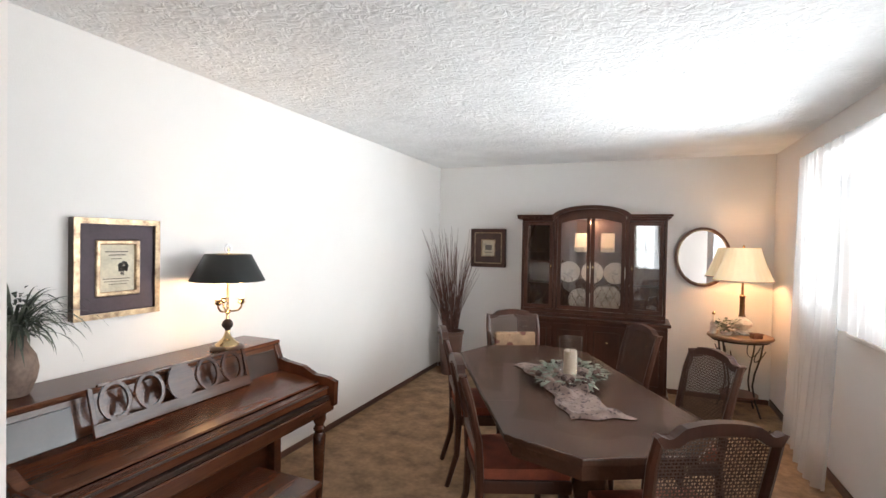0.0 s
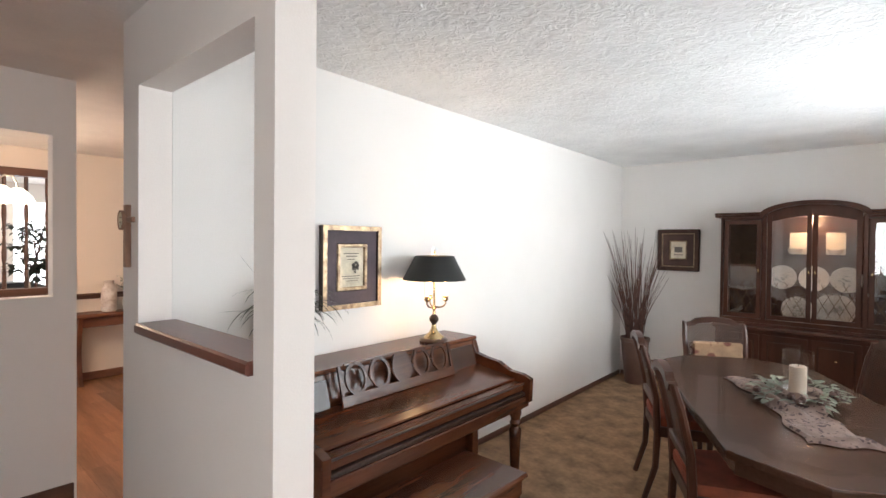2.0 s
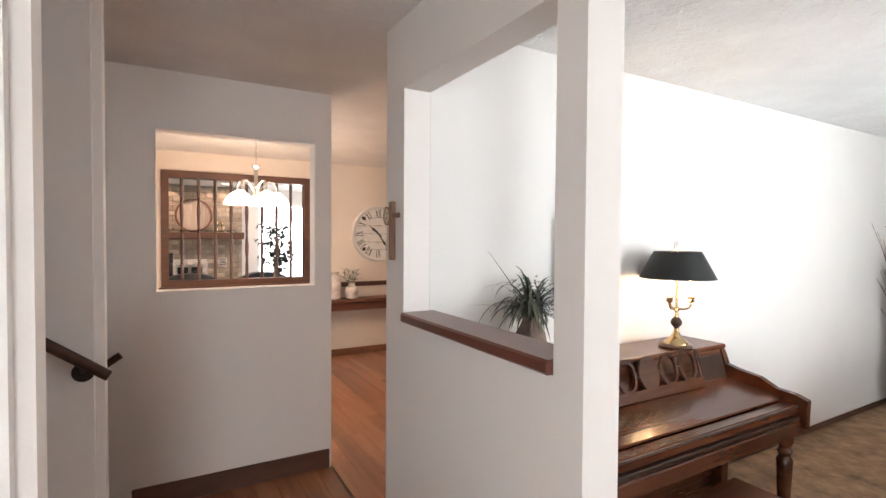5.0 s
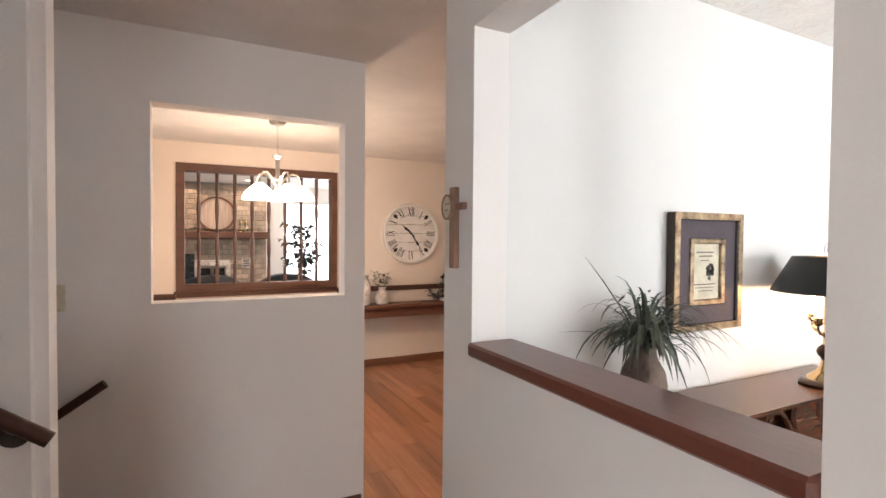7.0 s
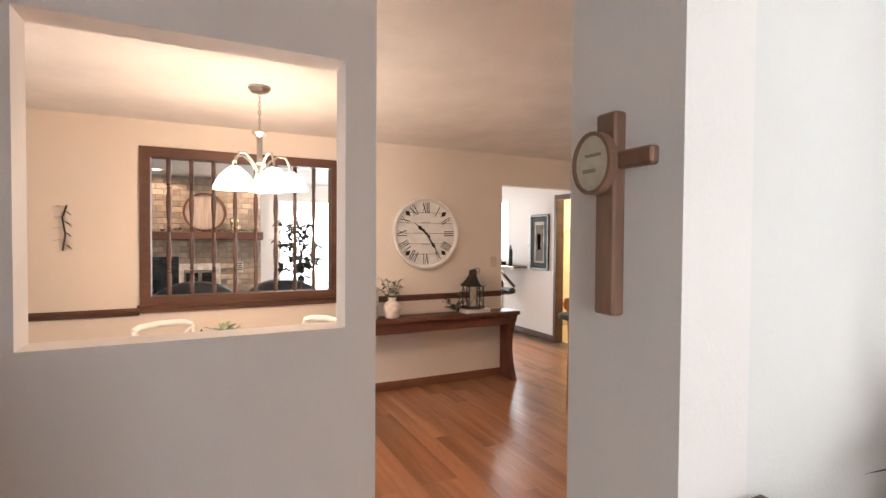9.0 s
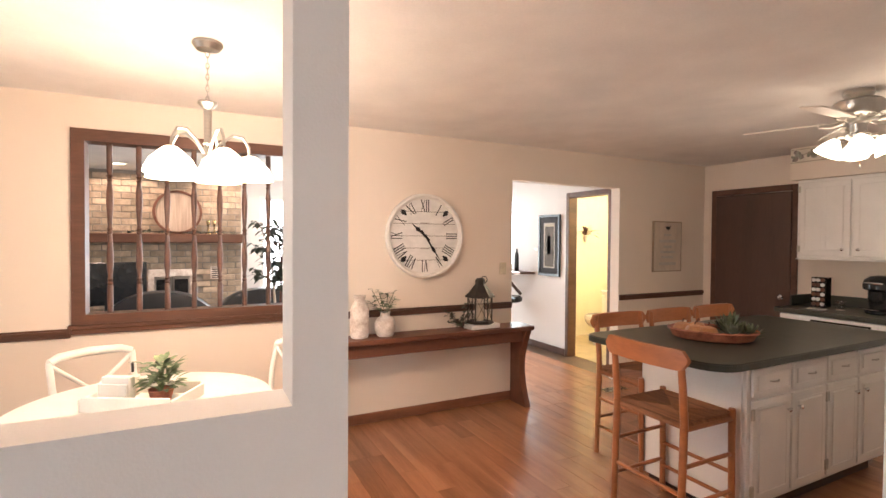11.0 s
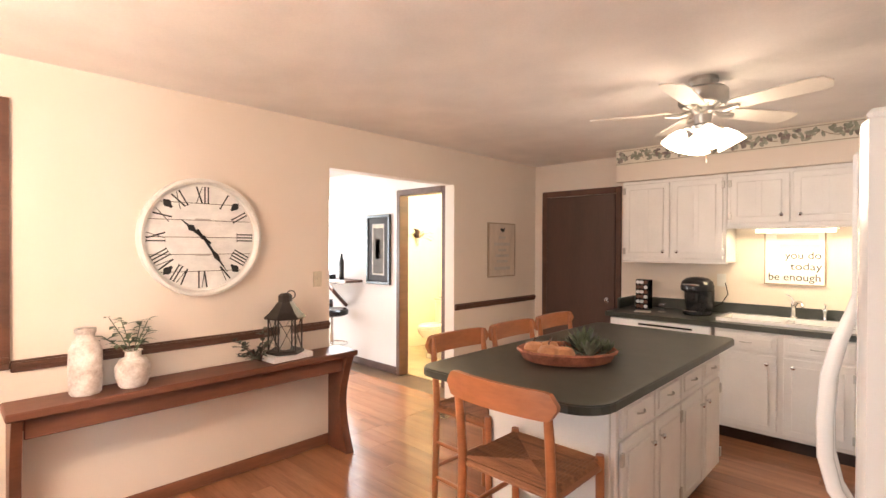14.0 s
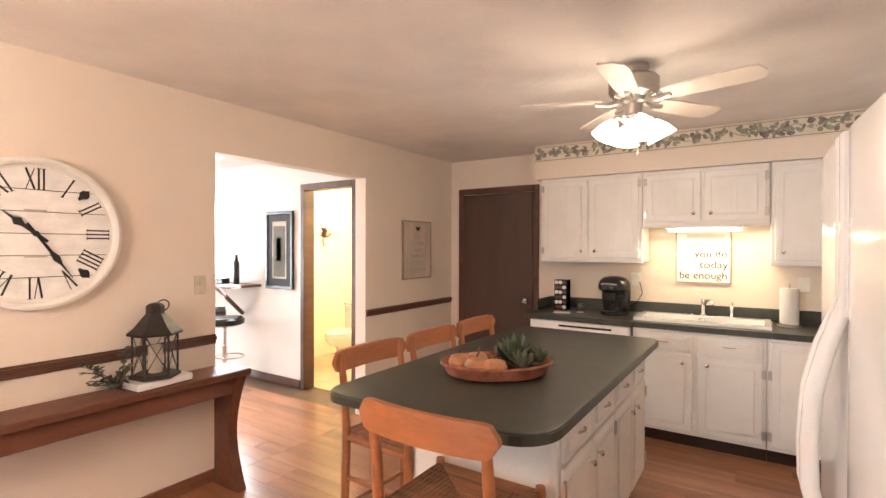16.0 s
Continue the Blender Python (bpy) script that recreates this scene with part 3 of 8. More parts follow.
        if i == 2:
            part("solid_oval", make(prism, oval(yc, 0.118, 0.068, 0.082), "x", -0.006, 0.008), PIANOW, desk)
        else:
            part("oval_ring", make(ring, oval(yc, 0.118, 0.066, 0.078), oval(yc, 0.118, 0.050, 0.064), "x", -0.006, 0.006), PIANOW, desk)
    for i in range(4):
        yc = 0.175 + 0.15 * i
        bm = bmesh.new()
        for s in (-1, 1):
            tube(bm, [(0, yc + s * (0.042 - 0.034 * math.sin(math.pi * k / 8)), 0.05 + 0.136 * k / 8) for k in range(9)], 0.0065, 6)
        lathe(bm, [(0.0, -0.012), (0.012, 0.0), (0.0, 0.012)], (0, yc, 0.118), 10)
        part("crossed_arcs", bm, PIANOW, desk)
    return p


piano()


def piano_bench():
    p = thing("piano_bench", "low walnut piano bench with a flat lift-up lid", "bench", (-2.91, 2.12, 0.007))
    part("lid", boxes((0, 0.36, 0, 0.80, 0.475, 0.50), bev=0.008), PIANOW, p)
    part("apron", boxes((0.02, 0.34, 0.02, 0.78, 0.40, 0.474), bev=0.004), PIANOW, p)
    for x in (0.045, 0.315):
        for y in (0.045, 0.755):
            part("leg", make(lathe, [(0.014, 0), (0.016, 0.05), (0.024, 0.30), (0.018, 0.33), (0.026, 0.36), (0.026, 0.40)], (x, y, 0), 14), PIANOW, p, smooth=True)


piano_bench()


def bouillotte_lamp():
    p = thing("bouillotte_lamp", "lit brass three-candle lamp with a black shade on the piano", "lamp", (-3.385, 3.20, 0.938))
    part("base", make(lathe, [(0.085, 0), (0.088, 0.008), (0.08, 0.018), (0.07, 0.022)], (0, 0, 0), 28), PIANOD, p, "dark round plinth", True)
    part("foot", make(lathe, [(0.062, 0.022), (0.06, 0.03), (0.03, 0.055), (0.018, 0.075), (0.012, 0.10), (0.016, 0.105)], (0, 0, 0), 24), BRASS, p, smooth=True)
    part("knob", make(lathe, [(0.012, 0.105), (0.026, 0.12), (0.030, 0.135), (0.024, 0.15), (0.012, 0.162)], (0, 0, 0), 20), PIANOD, p, "black ball on the stem", True)
    part("stem", make(lathe, [(0.010, 0.162), (0.008, 0.19), (0.016, 0.20), (0.007, 0.21), (0.005, 0.54), (0.005, 0.545)], (0, 0, 0), 14), BRASS, p, smooth=True)
    for k in range(3):
        a = 2 * math.pi * k / 3 + 0.6
        c, s = math.cos(a), math.sin(a)
        arm = part("arm", make(tube, [(c * r, s * r, z) for r, z in ((0.0, 0.21), (0.03, 0.205), (0.055, 0.212), (0.07, 0.23), (0.07, 0.245))], 0.005), BRASS, p, smooth=True)
        part("candle_cup", make(lathe, [(0.008, 0.243), (0.02, 0.255), (0.014, 0.262), (0.016, 0.275)], (c * 0.07, s * 0.07, 0), 14), BRASS, arm, smooth=True)
        part("candle_sleeve", make(lathe, [(0.012, 0.275), (0.012, 0.375), (0.008, 0.377)], (c * 0.07, s * 0.07, 0), 14), glow_sleeve, arm, "glowing cream candle sleeve", True)
    part("shade", make(shell, [(0.192, 0.372), (0.118, 0.515)], (0, 0, 0), 40, 0.003), BLACKSHADE, p, "black tapered metal shade", True)
    part("finial", make(ring, oval(0, 0.545, 0.026, 0.026), oval(0, 0.545, 0.016, 0.016), "x", -0.003, 0.003), WHITEGLOSS, p, "white ring finial")


glow_sleeve = glow("lit_candle_sleeve", (1.0, 0.80, 0.55), 2.2)
bouillotte_lamp()


def blade(bm, at, way, length, width, bend, curl=0.0, n=7):
    """A long narrow leaf that leaves along way, bows over under its weight and may curl at its end."""
    way = Vector(way).normalized()
    p, rows = Vector(at), []
    side = way.cross(Vector((0, 0, 1)))
    side = side.normalized() if side.length > 1e-3 else Vector((1, 0, 0))
    for k in range(n + 1):
        f = k / n
        w = width * (0.5 + 1.1 * f if f < 0.4 else 0.94 * (1 - ((f - 0.4) / 0.6) ** 2.2)) / 2
        lift = side.cross(way) * (0.22 * w)
        rows.append([bm.verts.new(p - side * w + lift), bm.verts.new(p), bm.verts.new(p + side * w + lift)] if k < n else [bm.verts.new(p)])
        p = p + way * (length / n)
        way = (way + Vector((0, 0, -1)) * (bend / n) * (0.4 + 1.6 * f) + side * curl * f / n).normalized()
    for a, b in zip(rows, rows[1:]):
        if len(b) == 3:
            bm.faces.new((a[0], a[1], b[1], b[0]))
            bm.faces.new((a[1], a[2], b[2], b[1]))
        else:
            bm.faces.new((a[0], a[1], b[0]))
            bm.faces.new((a[1], a[2], b[0]))


def spiky_plant():
    rnd = random.Random(3)
    p = thing("potted_plant", "spiky grassy plant in a stoneware jug on the piano", "plant", (-3.475, 2.27, 0.938))
    part("jug", make(lathe, [(0.046, 0), (0.051, 0.01), (0.070, 0.06), (0.076, 0.10), (0.068, 0.145), (0.048, 0.18), (0.040, 0.20), (0.039, 0.215), (0.046, 0.226), (0.039, 0.224), (0.034, 0.19)], (0, 0, 0), 32), STONEPOT, p, "brown stoneware jug", True)
    bm = bmesh.new()
    tube(bm, [(0.75 * (0.045 + 0.055 * math.sin(t)), -0.65 * (0.045 + 0.055 * math.sin(t)), 0.21 - 0.035 * t + 0.02 * math.sin(t)) for t in (0, 0.5, 1.0, 1.6, 2.2, 2.9)], 0.009)
    part("jug_handle", bm, STONEPOT, p, smooth=True)
    def fan(bm, count, lo, hi, short, long_, wide, bend):
        for i in range(count):
            a, e = rnd.uniform(0, 6.283), rnd.uniform(lo, hi)
            way = Vector((math.cos(a) * math.cos(e), math.sin(a) * math.cos(e), math.sin(e)))
            ln = rnd.uniform(short, long_)
            if way.x < -0.2:
                ln = min(ln, 0.13)
            root = (0.03 * math.cos(a), 0.03 * math.sin(a), 0.215 + rnd.uniform(0, 0.06))
            blade(bm, root, way, ln, rnd.uniform(0.6, 1.0) * wide, rnd.uniform(0.5, 1.0) * bend, rnd.uniform(-0.8, 0.8))
    bm = bmesh.new()
    fan(bm, 95, 0.0, 1.3, 0.14, 0.28, 0.013, 3.2)
    part("leaves", bm, LEAF, p)
    bm = bmesh.new()
    fan(bm, 85, 0.1, 1.4, 0.13, 0.27, 0.016, 4.2)
    part("pale_leaves", bm, GREYLEAF, p, "paler grey-green curling leaves")
    bm = bmesh.new()
    for i in range(140):
        a, rr = rnd.uniform(0, 6.283), rnd.uniform(0.02, 0.10)
        leaf(bm, (rr * math.cos(a), rr * math.sin(a), 0.28 + rnd.uniform(-0.05, 0.12)), (math.cos(a), math.sin(a), rnd.uniform(-0.4, 0.9)), rnd.uniform(0.025, 0.05), rnd.uniform(0.010, 0.018), 0.4)
    tagged(part("foliage", bm, LEAF, p, "small dark leaves"), kind="stuff")
    for a, e, ln, dr in ((4.35, 1.0, 0.37, 0.15), (4.5, 0.35, 0.32, 0.5), (0.4, 0.75, 0.36, 2.2), (-0.5, 0.6, 0.34, 2.4), (2.0, 1.1, 0.28, 1.6), (4.7, 0.7, 0.36, 2.6), (-1.2, 0.8, 0.36, 2.2), (5.6, 1.0, 0.34, 2.6), (1.2, 0.7, 0.36, 2.2), (1.6, 0.9, 0.34, 1.9)):
        bm = bmesh.new()
        blade(bm, (0, 0, 0.225), (math.cos(a) * math.cos(e), math.sin(a) * math.cos(e), math.sin(e)), ln, 0.013, dr, 0.3, 10)
        part("long_blade", bm, GREYLEAF if dr > 2.3 else LEAF, p)


spiky_plant()


def picture(name, label, at, turn, w, h, bands, deco, gilt=False):
    """A framed picture. Local x runs along the wall, y out of it (towards minus y), z up from the lower edge."""
    p = thing(name, label, "picture", at, turn)
    part("backing", boxes((-w / 2 + 0.004, w / 2 - 0.004, -0.012, -0.002, 0.004, h - 0.004)), MATB, p)
    inset, deep = 0.0, max(0.0125, bands[-1][2] - 0.018)
    for k, (nm, wd, th, m, lb) in enumerate(bands):
        o = [(-w / 2 + inset, inset), (w / 2 - inset, inset), (w / 2 - inset, h - inset), (-w / 2 + inset, h - inset)]
        i = inset + wd
        q = [(-w / 2 + i, i), (w / 2 - i, i), (w / 2 - i, h - i), (-w / 2 + i, h - i)]
        bm = make(ring, o, q, "y", -th, -0.003)
        if th > 0.02:
            bmesh.ops.bevel(bm, geom=bm.edges[:], offset=0.004, segments=1, affect="EDGES")
        part(nm, bm, PIANOD if gilt and k == 0 else m, p, lb)
        if gilt and k == 0:
            part("gilt_face", make(ring, [(x * 0.995, z) for x, z in o], q, "y", -th - 0.005, -th - 0.0005), GOLD, p, "worn gilt face of the frame")
        inset = i - 0.0005
    part("print", boxes((-w / 2 + inset, w / 2 - inset, -deep - 0.002, -deep, inset, h - inset)), PAPER, p, "aged printed sheet")
    for x0, x1, z0, z1 in deco:
        part("print_mark", boxes((x0, x1, -deep - 0.0035, -deep - 0.0025, z0, z1)), INK, p)
    return p


pic = picture("framed_print", "document print in a gilt frame with a dark violet mat", (WX + 0.002, 2.728, 1.165), 90, 0.405, 0.455,
              [("outer_frame", 0.026, 0.040, GOLD, "dark frame edge"), ("mat", 0.074, 0.030, MATB, "dark violet mat"), ("inner_frame", 0.020, 0.038, GOLD, "gilt inner frame")],
              [(-0.055, 0.05, 0.30, 0.305), (-0.04, 0.04, 0.285, 0.29), (-0.03, 0.02, 0.268, 0.272), (-0.065, 0.06, 0.175, 0.179), (-0.06, 0.055, 0.163, 0.166), (-0.04, 0.045, 0.15, 0.153)], True)
bm = bmesh.new()
rnd = random.Random(8)
for i in range(26):
    a, r = rnd.uniform(0, 6.28), rnd.uniform(0, 0.028)
    prism(bm, oval(0.03 + r * math.cos(a), 0.225 + r * math.sin(a), 0.008, 0.007, 8), "y",  -0.0236, -0.0225)
box(bm, 0.028, 0.032,  -0.0236, -0.0225, 0.19, 0.225)
part("tree_drawing", bm, INK, pic)
picture("framed_print", "small print in a dark wooden frame", (-2.97, 6.734, 1.25), 0, 0.42, 0.45,
        [("outer_frame", 0.042, 0.05, WALNUT, "dark walnut frame"), ("gilt_line", 0.012, 0.045, GOLD, "worn gilt line"), ("mat", 0.07, 0.03, CHERRYDARK, "dark red-brown mat"), ("inner_frame", 0.012, 0.034, GOLD, "gilt inner edge")],
        [(-0.04, 0.04, 0.2, 0.26), (-0.045, 0.045, 0.17, 0.178)])


def twig_planter():
    rnd = random.Random(5)
    p = thing("twig_planter", "tall tapered brown planter filled with dry twigs", "planter", (-3.335, 6.47, 0.007))
    part("pot", make(lathe, [(0.10, 0), (0.105, 0.01), (0.145, 0.46), (0.155, 0.465), (0.155, 0.50), (0.14, 0.50), (0.135, 0.44), (0.0, 0.43)], (0, 0, 0), 32), TERRA, p, "brown tapered pot", True)
    for i in range(105):
        a, r = rnd.uniform(0, 6.28), rnd.uniform(0.01, 0.09)
        lean, top = rnd.uniform(0.03, 0.30), rnd.uniform(0.95, 1.72)
        b = a + rnd.uniform(-0.9, 0.9)
        pts = []
        for k in range(6):
            f = k / 5
            pts.append((r * math.cos(a) + lean * f ** 1.4 * math.cos(b) * 1.15 + rnd.uniform(-0.006, 0.006), r * math.sin(a) + lean * f ** 1.4 * math.sin(b) * (0.7 if math.sin(b) > 0 else 1.1) + rnd.uniform(-0.006, 0.006), 0.43 + (top - 0.43) * f))
        part("twig", make(tube, pts, [0.0045, 0.004, 0.0036, 0.003, 0.0022, 0.0012], 5), TWIG, p)


twig_planter()


def china_cabinet():
    p = thing("china_cabinet", "dark walnut china cabinet with an arched glazed hutch, lit inside", "cabinet", (-1.78, 6.728, 0.007))
    # local: x along the wall, y to minus into the room
    w, hb = 0.76, 0.775
    part("base_body", boxes((-w + 0.03, w - 0.03, -0.44, 0, 0.08, hb - 0.03), bev=0.006), WALNUT, p)
    part("plinth", boxes((-w + 0.01, w - 0.01, -0.46, 0, 0.0, 0.085), bev=0.01), WALNUT, p)
    part("base_top", boxes((-w, w, -0.475, 0, hb - 0.03, hb), bev=0.01), WALNUT, p)
    xs = [-0.72, -0.36, 0.0, 0.36, 0.72]
    for a, b in zip(xs, xs[1:]):
        d = part("base_door", boxes((a + 0.012, b - 0.012, -0.458, -0.441, 0.11, hb - 0.06), bev=0.005), WALNUT, p)
        part("raised_panel", boxes((a + 0.06, b - 0.06, -0.468, -0.458, 0.17, hb - 0.12), bev=0.008), WALNUT, d)
        part("panel_groove", make(ring, rect(a + 0.05, b - 0.05, 0.16, hb - 0.11), rect(a + 0.058, b - 0.058, 0.168, hb - 0.118), "y", -0.4605, -0.458), PIANOD, d)
        part("pull", make(lathe, [(0.006, 0), (0.012, 0.006), (0.008, 0.014)], ((a + b) / 2, -0.478, 0.55), 10), BRASS, d)
    z0, z1, dp = hb, 1.80, 0.36
    part("hutch_back", boxes((-0.69, 0.69, -0.02, 0, z0, z1), bev=0.002), WALNUT, p)
    for s in (-1, 1):
        part("hutch_side", boxes((s * 0.70 - 0.012, s * 0.70 + 0.012, -dp, 0, z0, z1), bev=0.003), WALNUT, p)
        part("hutch_post", boxes((s * 0.355 - 0.018, s * 0.355 + 0.018, -dp - 0.01, -dp + 0.03, z0, z1), bev=0.004), WALNUT, p)
        part("hutch_partition", boxes((s * 0.355 - 0.008, s * 0.355 + 0.008, -dp + 0.035, -0.022, z0, z1)), WALNUT, p)
    part("hutch_floor", boxes((-0.70, 0.70, -dp - 0.02, 0, z0 + 0.001, z0 + 0.03), bev=0.004), WALNUT, p)
    part("hutch_rail", boxes((-0.71, 0.71, -dp - 0.015, -dp + 0.02, z0 + 0.031, z0 + 0.07), bev=0.004), WALNUT, p)
    part("hutch_roof", boxes((-0.71, -0.36, -dp, 0, z1 - 0.03, z1), (0.36, 0.71, -dp, 0, z1 - 0.03, z1), bev=0.003), WALNUT, p)
    for s in (-1, 1):
        x0, x1 = sorted((s * 0.36, s * 0.76))
        part("cornice", boxes((x0, x1, -dp - 0.05, 0.0, z1 + 0.012, z1 + 0.035), (x0, x1 - 0.02 * (s > 0), -dp - 0.03, 0.0, z1 - 0.008, z1 + 0.011), bev=0.006), WALNUT, p)
    arch = [(0.385 * math.cos(math.pi * k / 20) * 1.02, z1 + 0.005 + 0.125 * math.sin(math.pi * k / 20)) for k in range(21)]
    inner = [(x * 0.93, z - 0.035) for x, z in arch]
    bm = bmesh.new()
    prism(bm, arch + inner[::-1], "y", -dp - 0.055, 0.0)
    part("arched_cornice", bm, WALNUT, p, "arched moulded walnut top")
    bm = bmesh.new()
    prism(bm, [(x, z) for x, z in inner if z > 1.835] + [(-0.33, 1.835), (0.33, 1.835)], "y", -dp - 0.004, -dp + 0.012)
    part("arch_panel", bm, WALNUT, p)
    part("hutch_top", boxes((-0.358, 0.358, -dp + 0.013, -0.021, 1.845, 1.86)), WALNUT, p)
    # doors: narrow glazed sides and a pair of arched centre doors
    for a, b, arched in ((-0.685, -0.375, 0), (-0.335, 0.0, 1), (0.0, 0.335, 2), (0.375, 0.685, 0)):
        a, b = a + 0.004, b - 0.004
        top = z1 - 0.035
        d = part("glazed_door", make(ring, rect(a, b, z0 + 0.075, top + (0.075 if arched else 0)), rect(a + 0.035, b - 0.035, z0 + 0.115, top - 0.04 + (0.075 if arched else 0)), "y", -dp - 0.008, -dp + 0.014), WALNUT, p)
        if arched:
            s = -1 if arched == 1 else 1
            xs2 = [(s * 0.335 * (1 - k / 8), top + 0.075 - 0.06 * (1 - k / 8) ** 2) for k in range(9)]
            bm = bmesh.new()
            prism(bm, [(x, z - 0.045) for x, z in xs2] + [(xs2[-1][0], top + 0.078), (xs2[0][0], top + 0.078)], "y", -dp - 0.006, -dp + 0.010)
            part("arched_head", bm, WALNUT, d)
        g = part("pane", boxes((a + 0.03, b - 0.03, -dp + 0.0, -dp + 0.003, z0 + 0.11, top - 0.035 + (0.075 if arched else 0))), OLDGLASS, d, "clear glass pane")
        g.visible_shadow = False
        zl, zh = z0 + 0.116, (top - 0.042 if not arched else z0 + 0.42)
        bm = bmesh.new()
        xl, xr = a + 0.036, b - 0.036
        for d_ in (-1, 1):
            c = -1.2
            while c < 1.2:
                pts = []
                for k in range(41):
                    xx = xl + (xr - xl) * k / 40
                    zz = zl + c + d_ * 2.0 * (xx - xl)
                    if zl <= zz <= zh:
                        pts.append((xx, -dp - 0.003, zz))
                if len(pts) > 1:
                    rod(bm, pts[0], pts[-1], 0.0022, seg=5)
                c += 0.155
        part("lattice", bm, BRONZE, d, "thin leaded diamond lattice")
        part("door_pull", make(lathe, [(0.004, 0), (0.009, 0.01), (0.004, 0.03)], ((b - 0.018) if arched == 1 or b < 0 else a + 0.018, -dp - 0.018, 1.28), 10), BRASS, d)
    for z in (1.10, 1.44):
        g = part("glass_shelf", boxes((-0.34, 0.34, -dp + 0.05, -0.025, z, z + 0.006)), GLASS, p, "glass shelf")
        for s in (-1, 1):
            x0, x1 = sorted((s * 0.37, s * 0.685))
            part("side_shelf", boxes((x0, x1, -dp + 0.05, -0.025, z, z + 0.012)), WALNUT, p)
    return p


china_cabinet()


def plate(x, z, r, y=6.62, name="china_plate", label="white china plate standing on the cabinet shelf"):
    p = thing(name, label, "plate", (x, y, z), group="china in the cabinet")
    m = make(lathe, [(0.0, 0.0), (r * 0.6, 0.0), (r * 0.66, 0.008), (r, 0.02), (r, 0.024), (r * 0.64, 0.013), (r * 0.55, 0.006), (0.0, 0.006)], (0, 0, 0), 30)
    bmesh.ops.rotate(m, verts=m.verts[:], cent=(0, 0, 0), matrix=Matrix.Rotation(radians(78), 3, "X"))
    bmesh.ops.translate(m, verts=m.verts[:], vec=(0, 0, r * 0.98 + 0.004))
    part("dish", m, PORCELAIN, p, smooth=True)
    rim = make(ring, oval(0, r * 0.98, r * 0.95, r * 0.93), oval(0, r * 0.98, r * 0.86, r * 0.84), "y", -0.03, -0.028)
    bmesh.ops.rotate(rim, verts=rim.verts[:], cent=(0, -0.03, 0), matrix=Matrix.Rotation(radians(-12), 3, "X"))
    part("rim_band", rim, SAGE, p, "grey-green printed rim")
    spray = random.Random(int(x * 100) + 7)
    bm = bmesh.new()
    for i in range(14):
        a, q = spray.uniform(0, 6.28), spray.uniform(0, 0.42) * r
        prism(bm, oval(q * math.cos(a), r * 0.98 + q * math.sin(a), 0.011, 0.007, 8), "y", -0.0205, -0.019)
    bmesh.ops.rotate(bm, verts=bm.verts[:], cent=(0, -0.02, r * 0.98), matrix=Matrix.Rotation(radians(-12), 3, "X"))
    part("flower_print", bm, PALEPRINT, p, "grey-green flower print")


for x in (-2.02, -1.78, -1.55):
    plate(x, 1.117, 0.115)
plate(-1.63, 0.808, 0.15, name="serving_platter", label="large white oval serving platter standing on the cabinet floor")
plate(-1.90, 0.808, 0.125)


def bowl(x, y, z, r, h, label):
    p = thing("china_bowl", label, "bowl", (x, y, z), group="china in the cabinet")
    part("bowl", make(lathe, [(r * 0.45, 0), (r * 0.5, 0.006), (r * 0.85, h * 0.5), (r, h), (r * 0.96, h), (r * 0.8, h * 0.5), (r * 0.4, 0.012), (0, 0.012)], (0, 0, 0), 24), PORCELAIN, p, smooth=True)


bowl(-2.0, 6.50, 0.808, 0.08, 0.04, "white china bowl on the cabinet floor")
bowl(-1.62, 6.47, 0.808, 0.08, 0.04, "white china bowl on the cabinet floor")
bowl(-1.92, 6.53, 1.457, 0.06, 0.05, "white china cup on the upper shelf")
bowl(-1.63, 6.53, 1.457, 0.06, 0.05, "white china cup on the upper shelf")
for x in (-1.90, -1.63):
    p = thing("etched_glass_panel", "small white etched glass panel standing on the upper shelf", "ornament", (x, 6.64, 1.457))
    part("panel", boxes((-0.07, 0.07, -0.006, 0.006, 0, 0.20), bev=0.003), PORCELAIN, p)


def wall_mirror():
    p = thing("wall_mirror", "oval mirror in a thin brown wooden frame", "mirror", (-0.725, 6.734, 1.43))
    part("frame", make(ring, oval(0, 0, 0.255, 0.30, 48), oval(0, 0, 0.228, 0.272, 48), "y", -0.03, 0), CHERRY, p, smooth=False)
    part("frame_bead", make(ring, oval(0, 0, 0.234, 0.279, 48), oval(0, 0, 0.222, 0.266, 48), "y", -0.036, -0.012), GOLD, p)
    part("mirror_glass", make(prism, oval(0, 0, 0.23, 0.274, 48), "y", -0.014, -0.010), MIRROR, p, "silvered mirror glass")


wall_mirror()


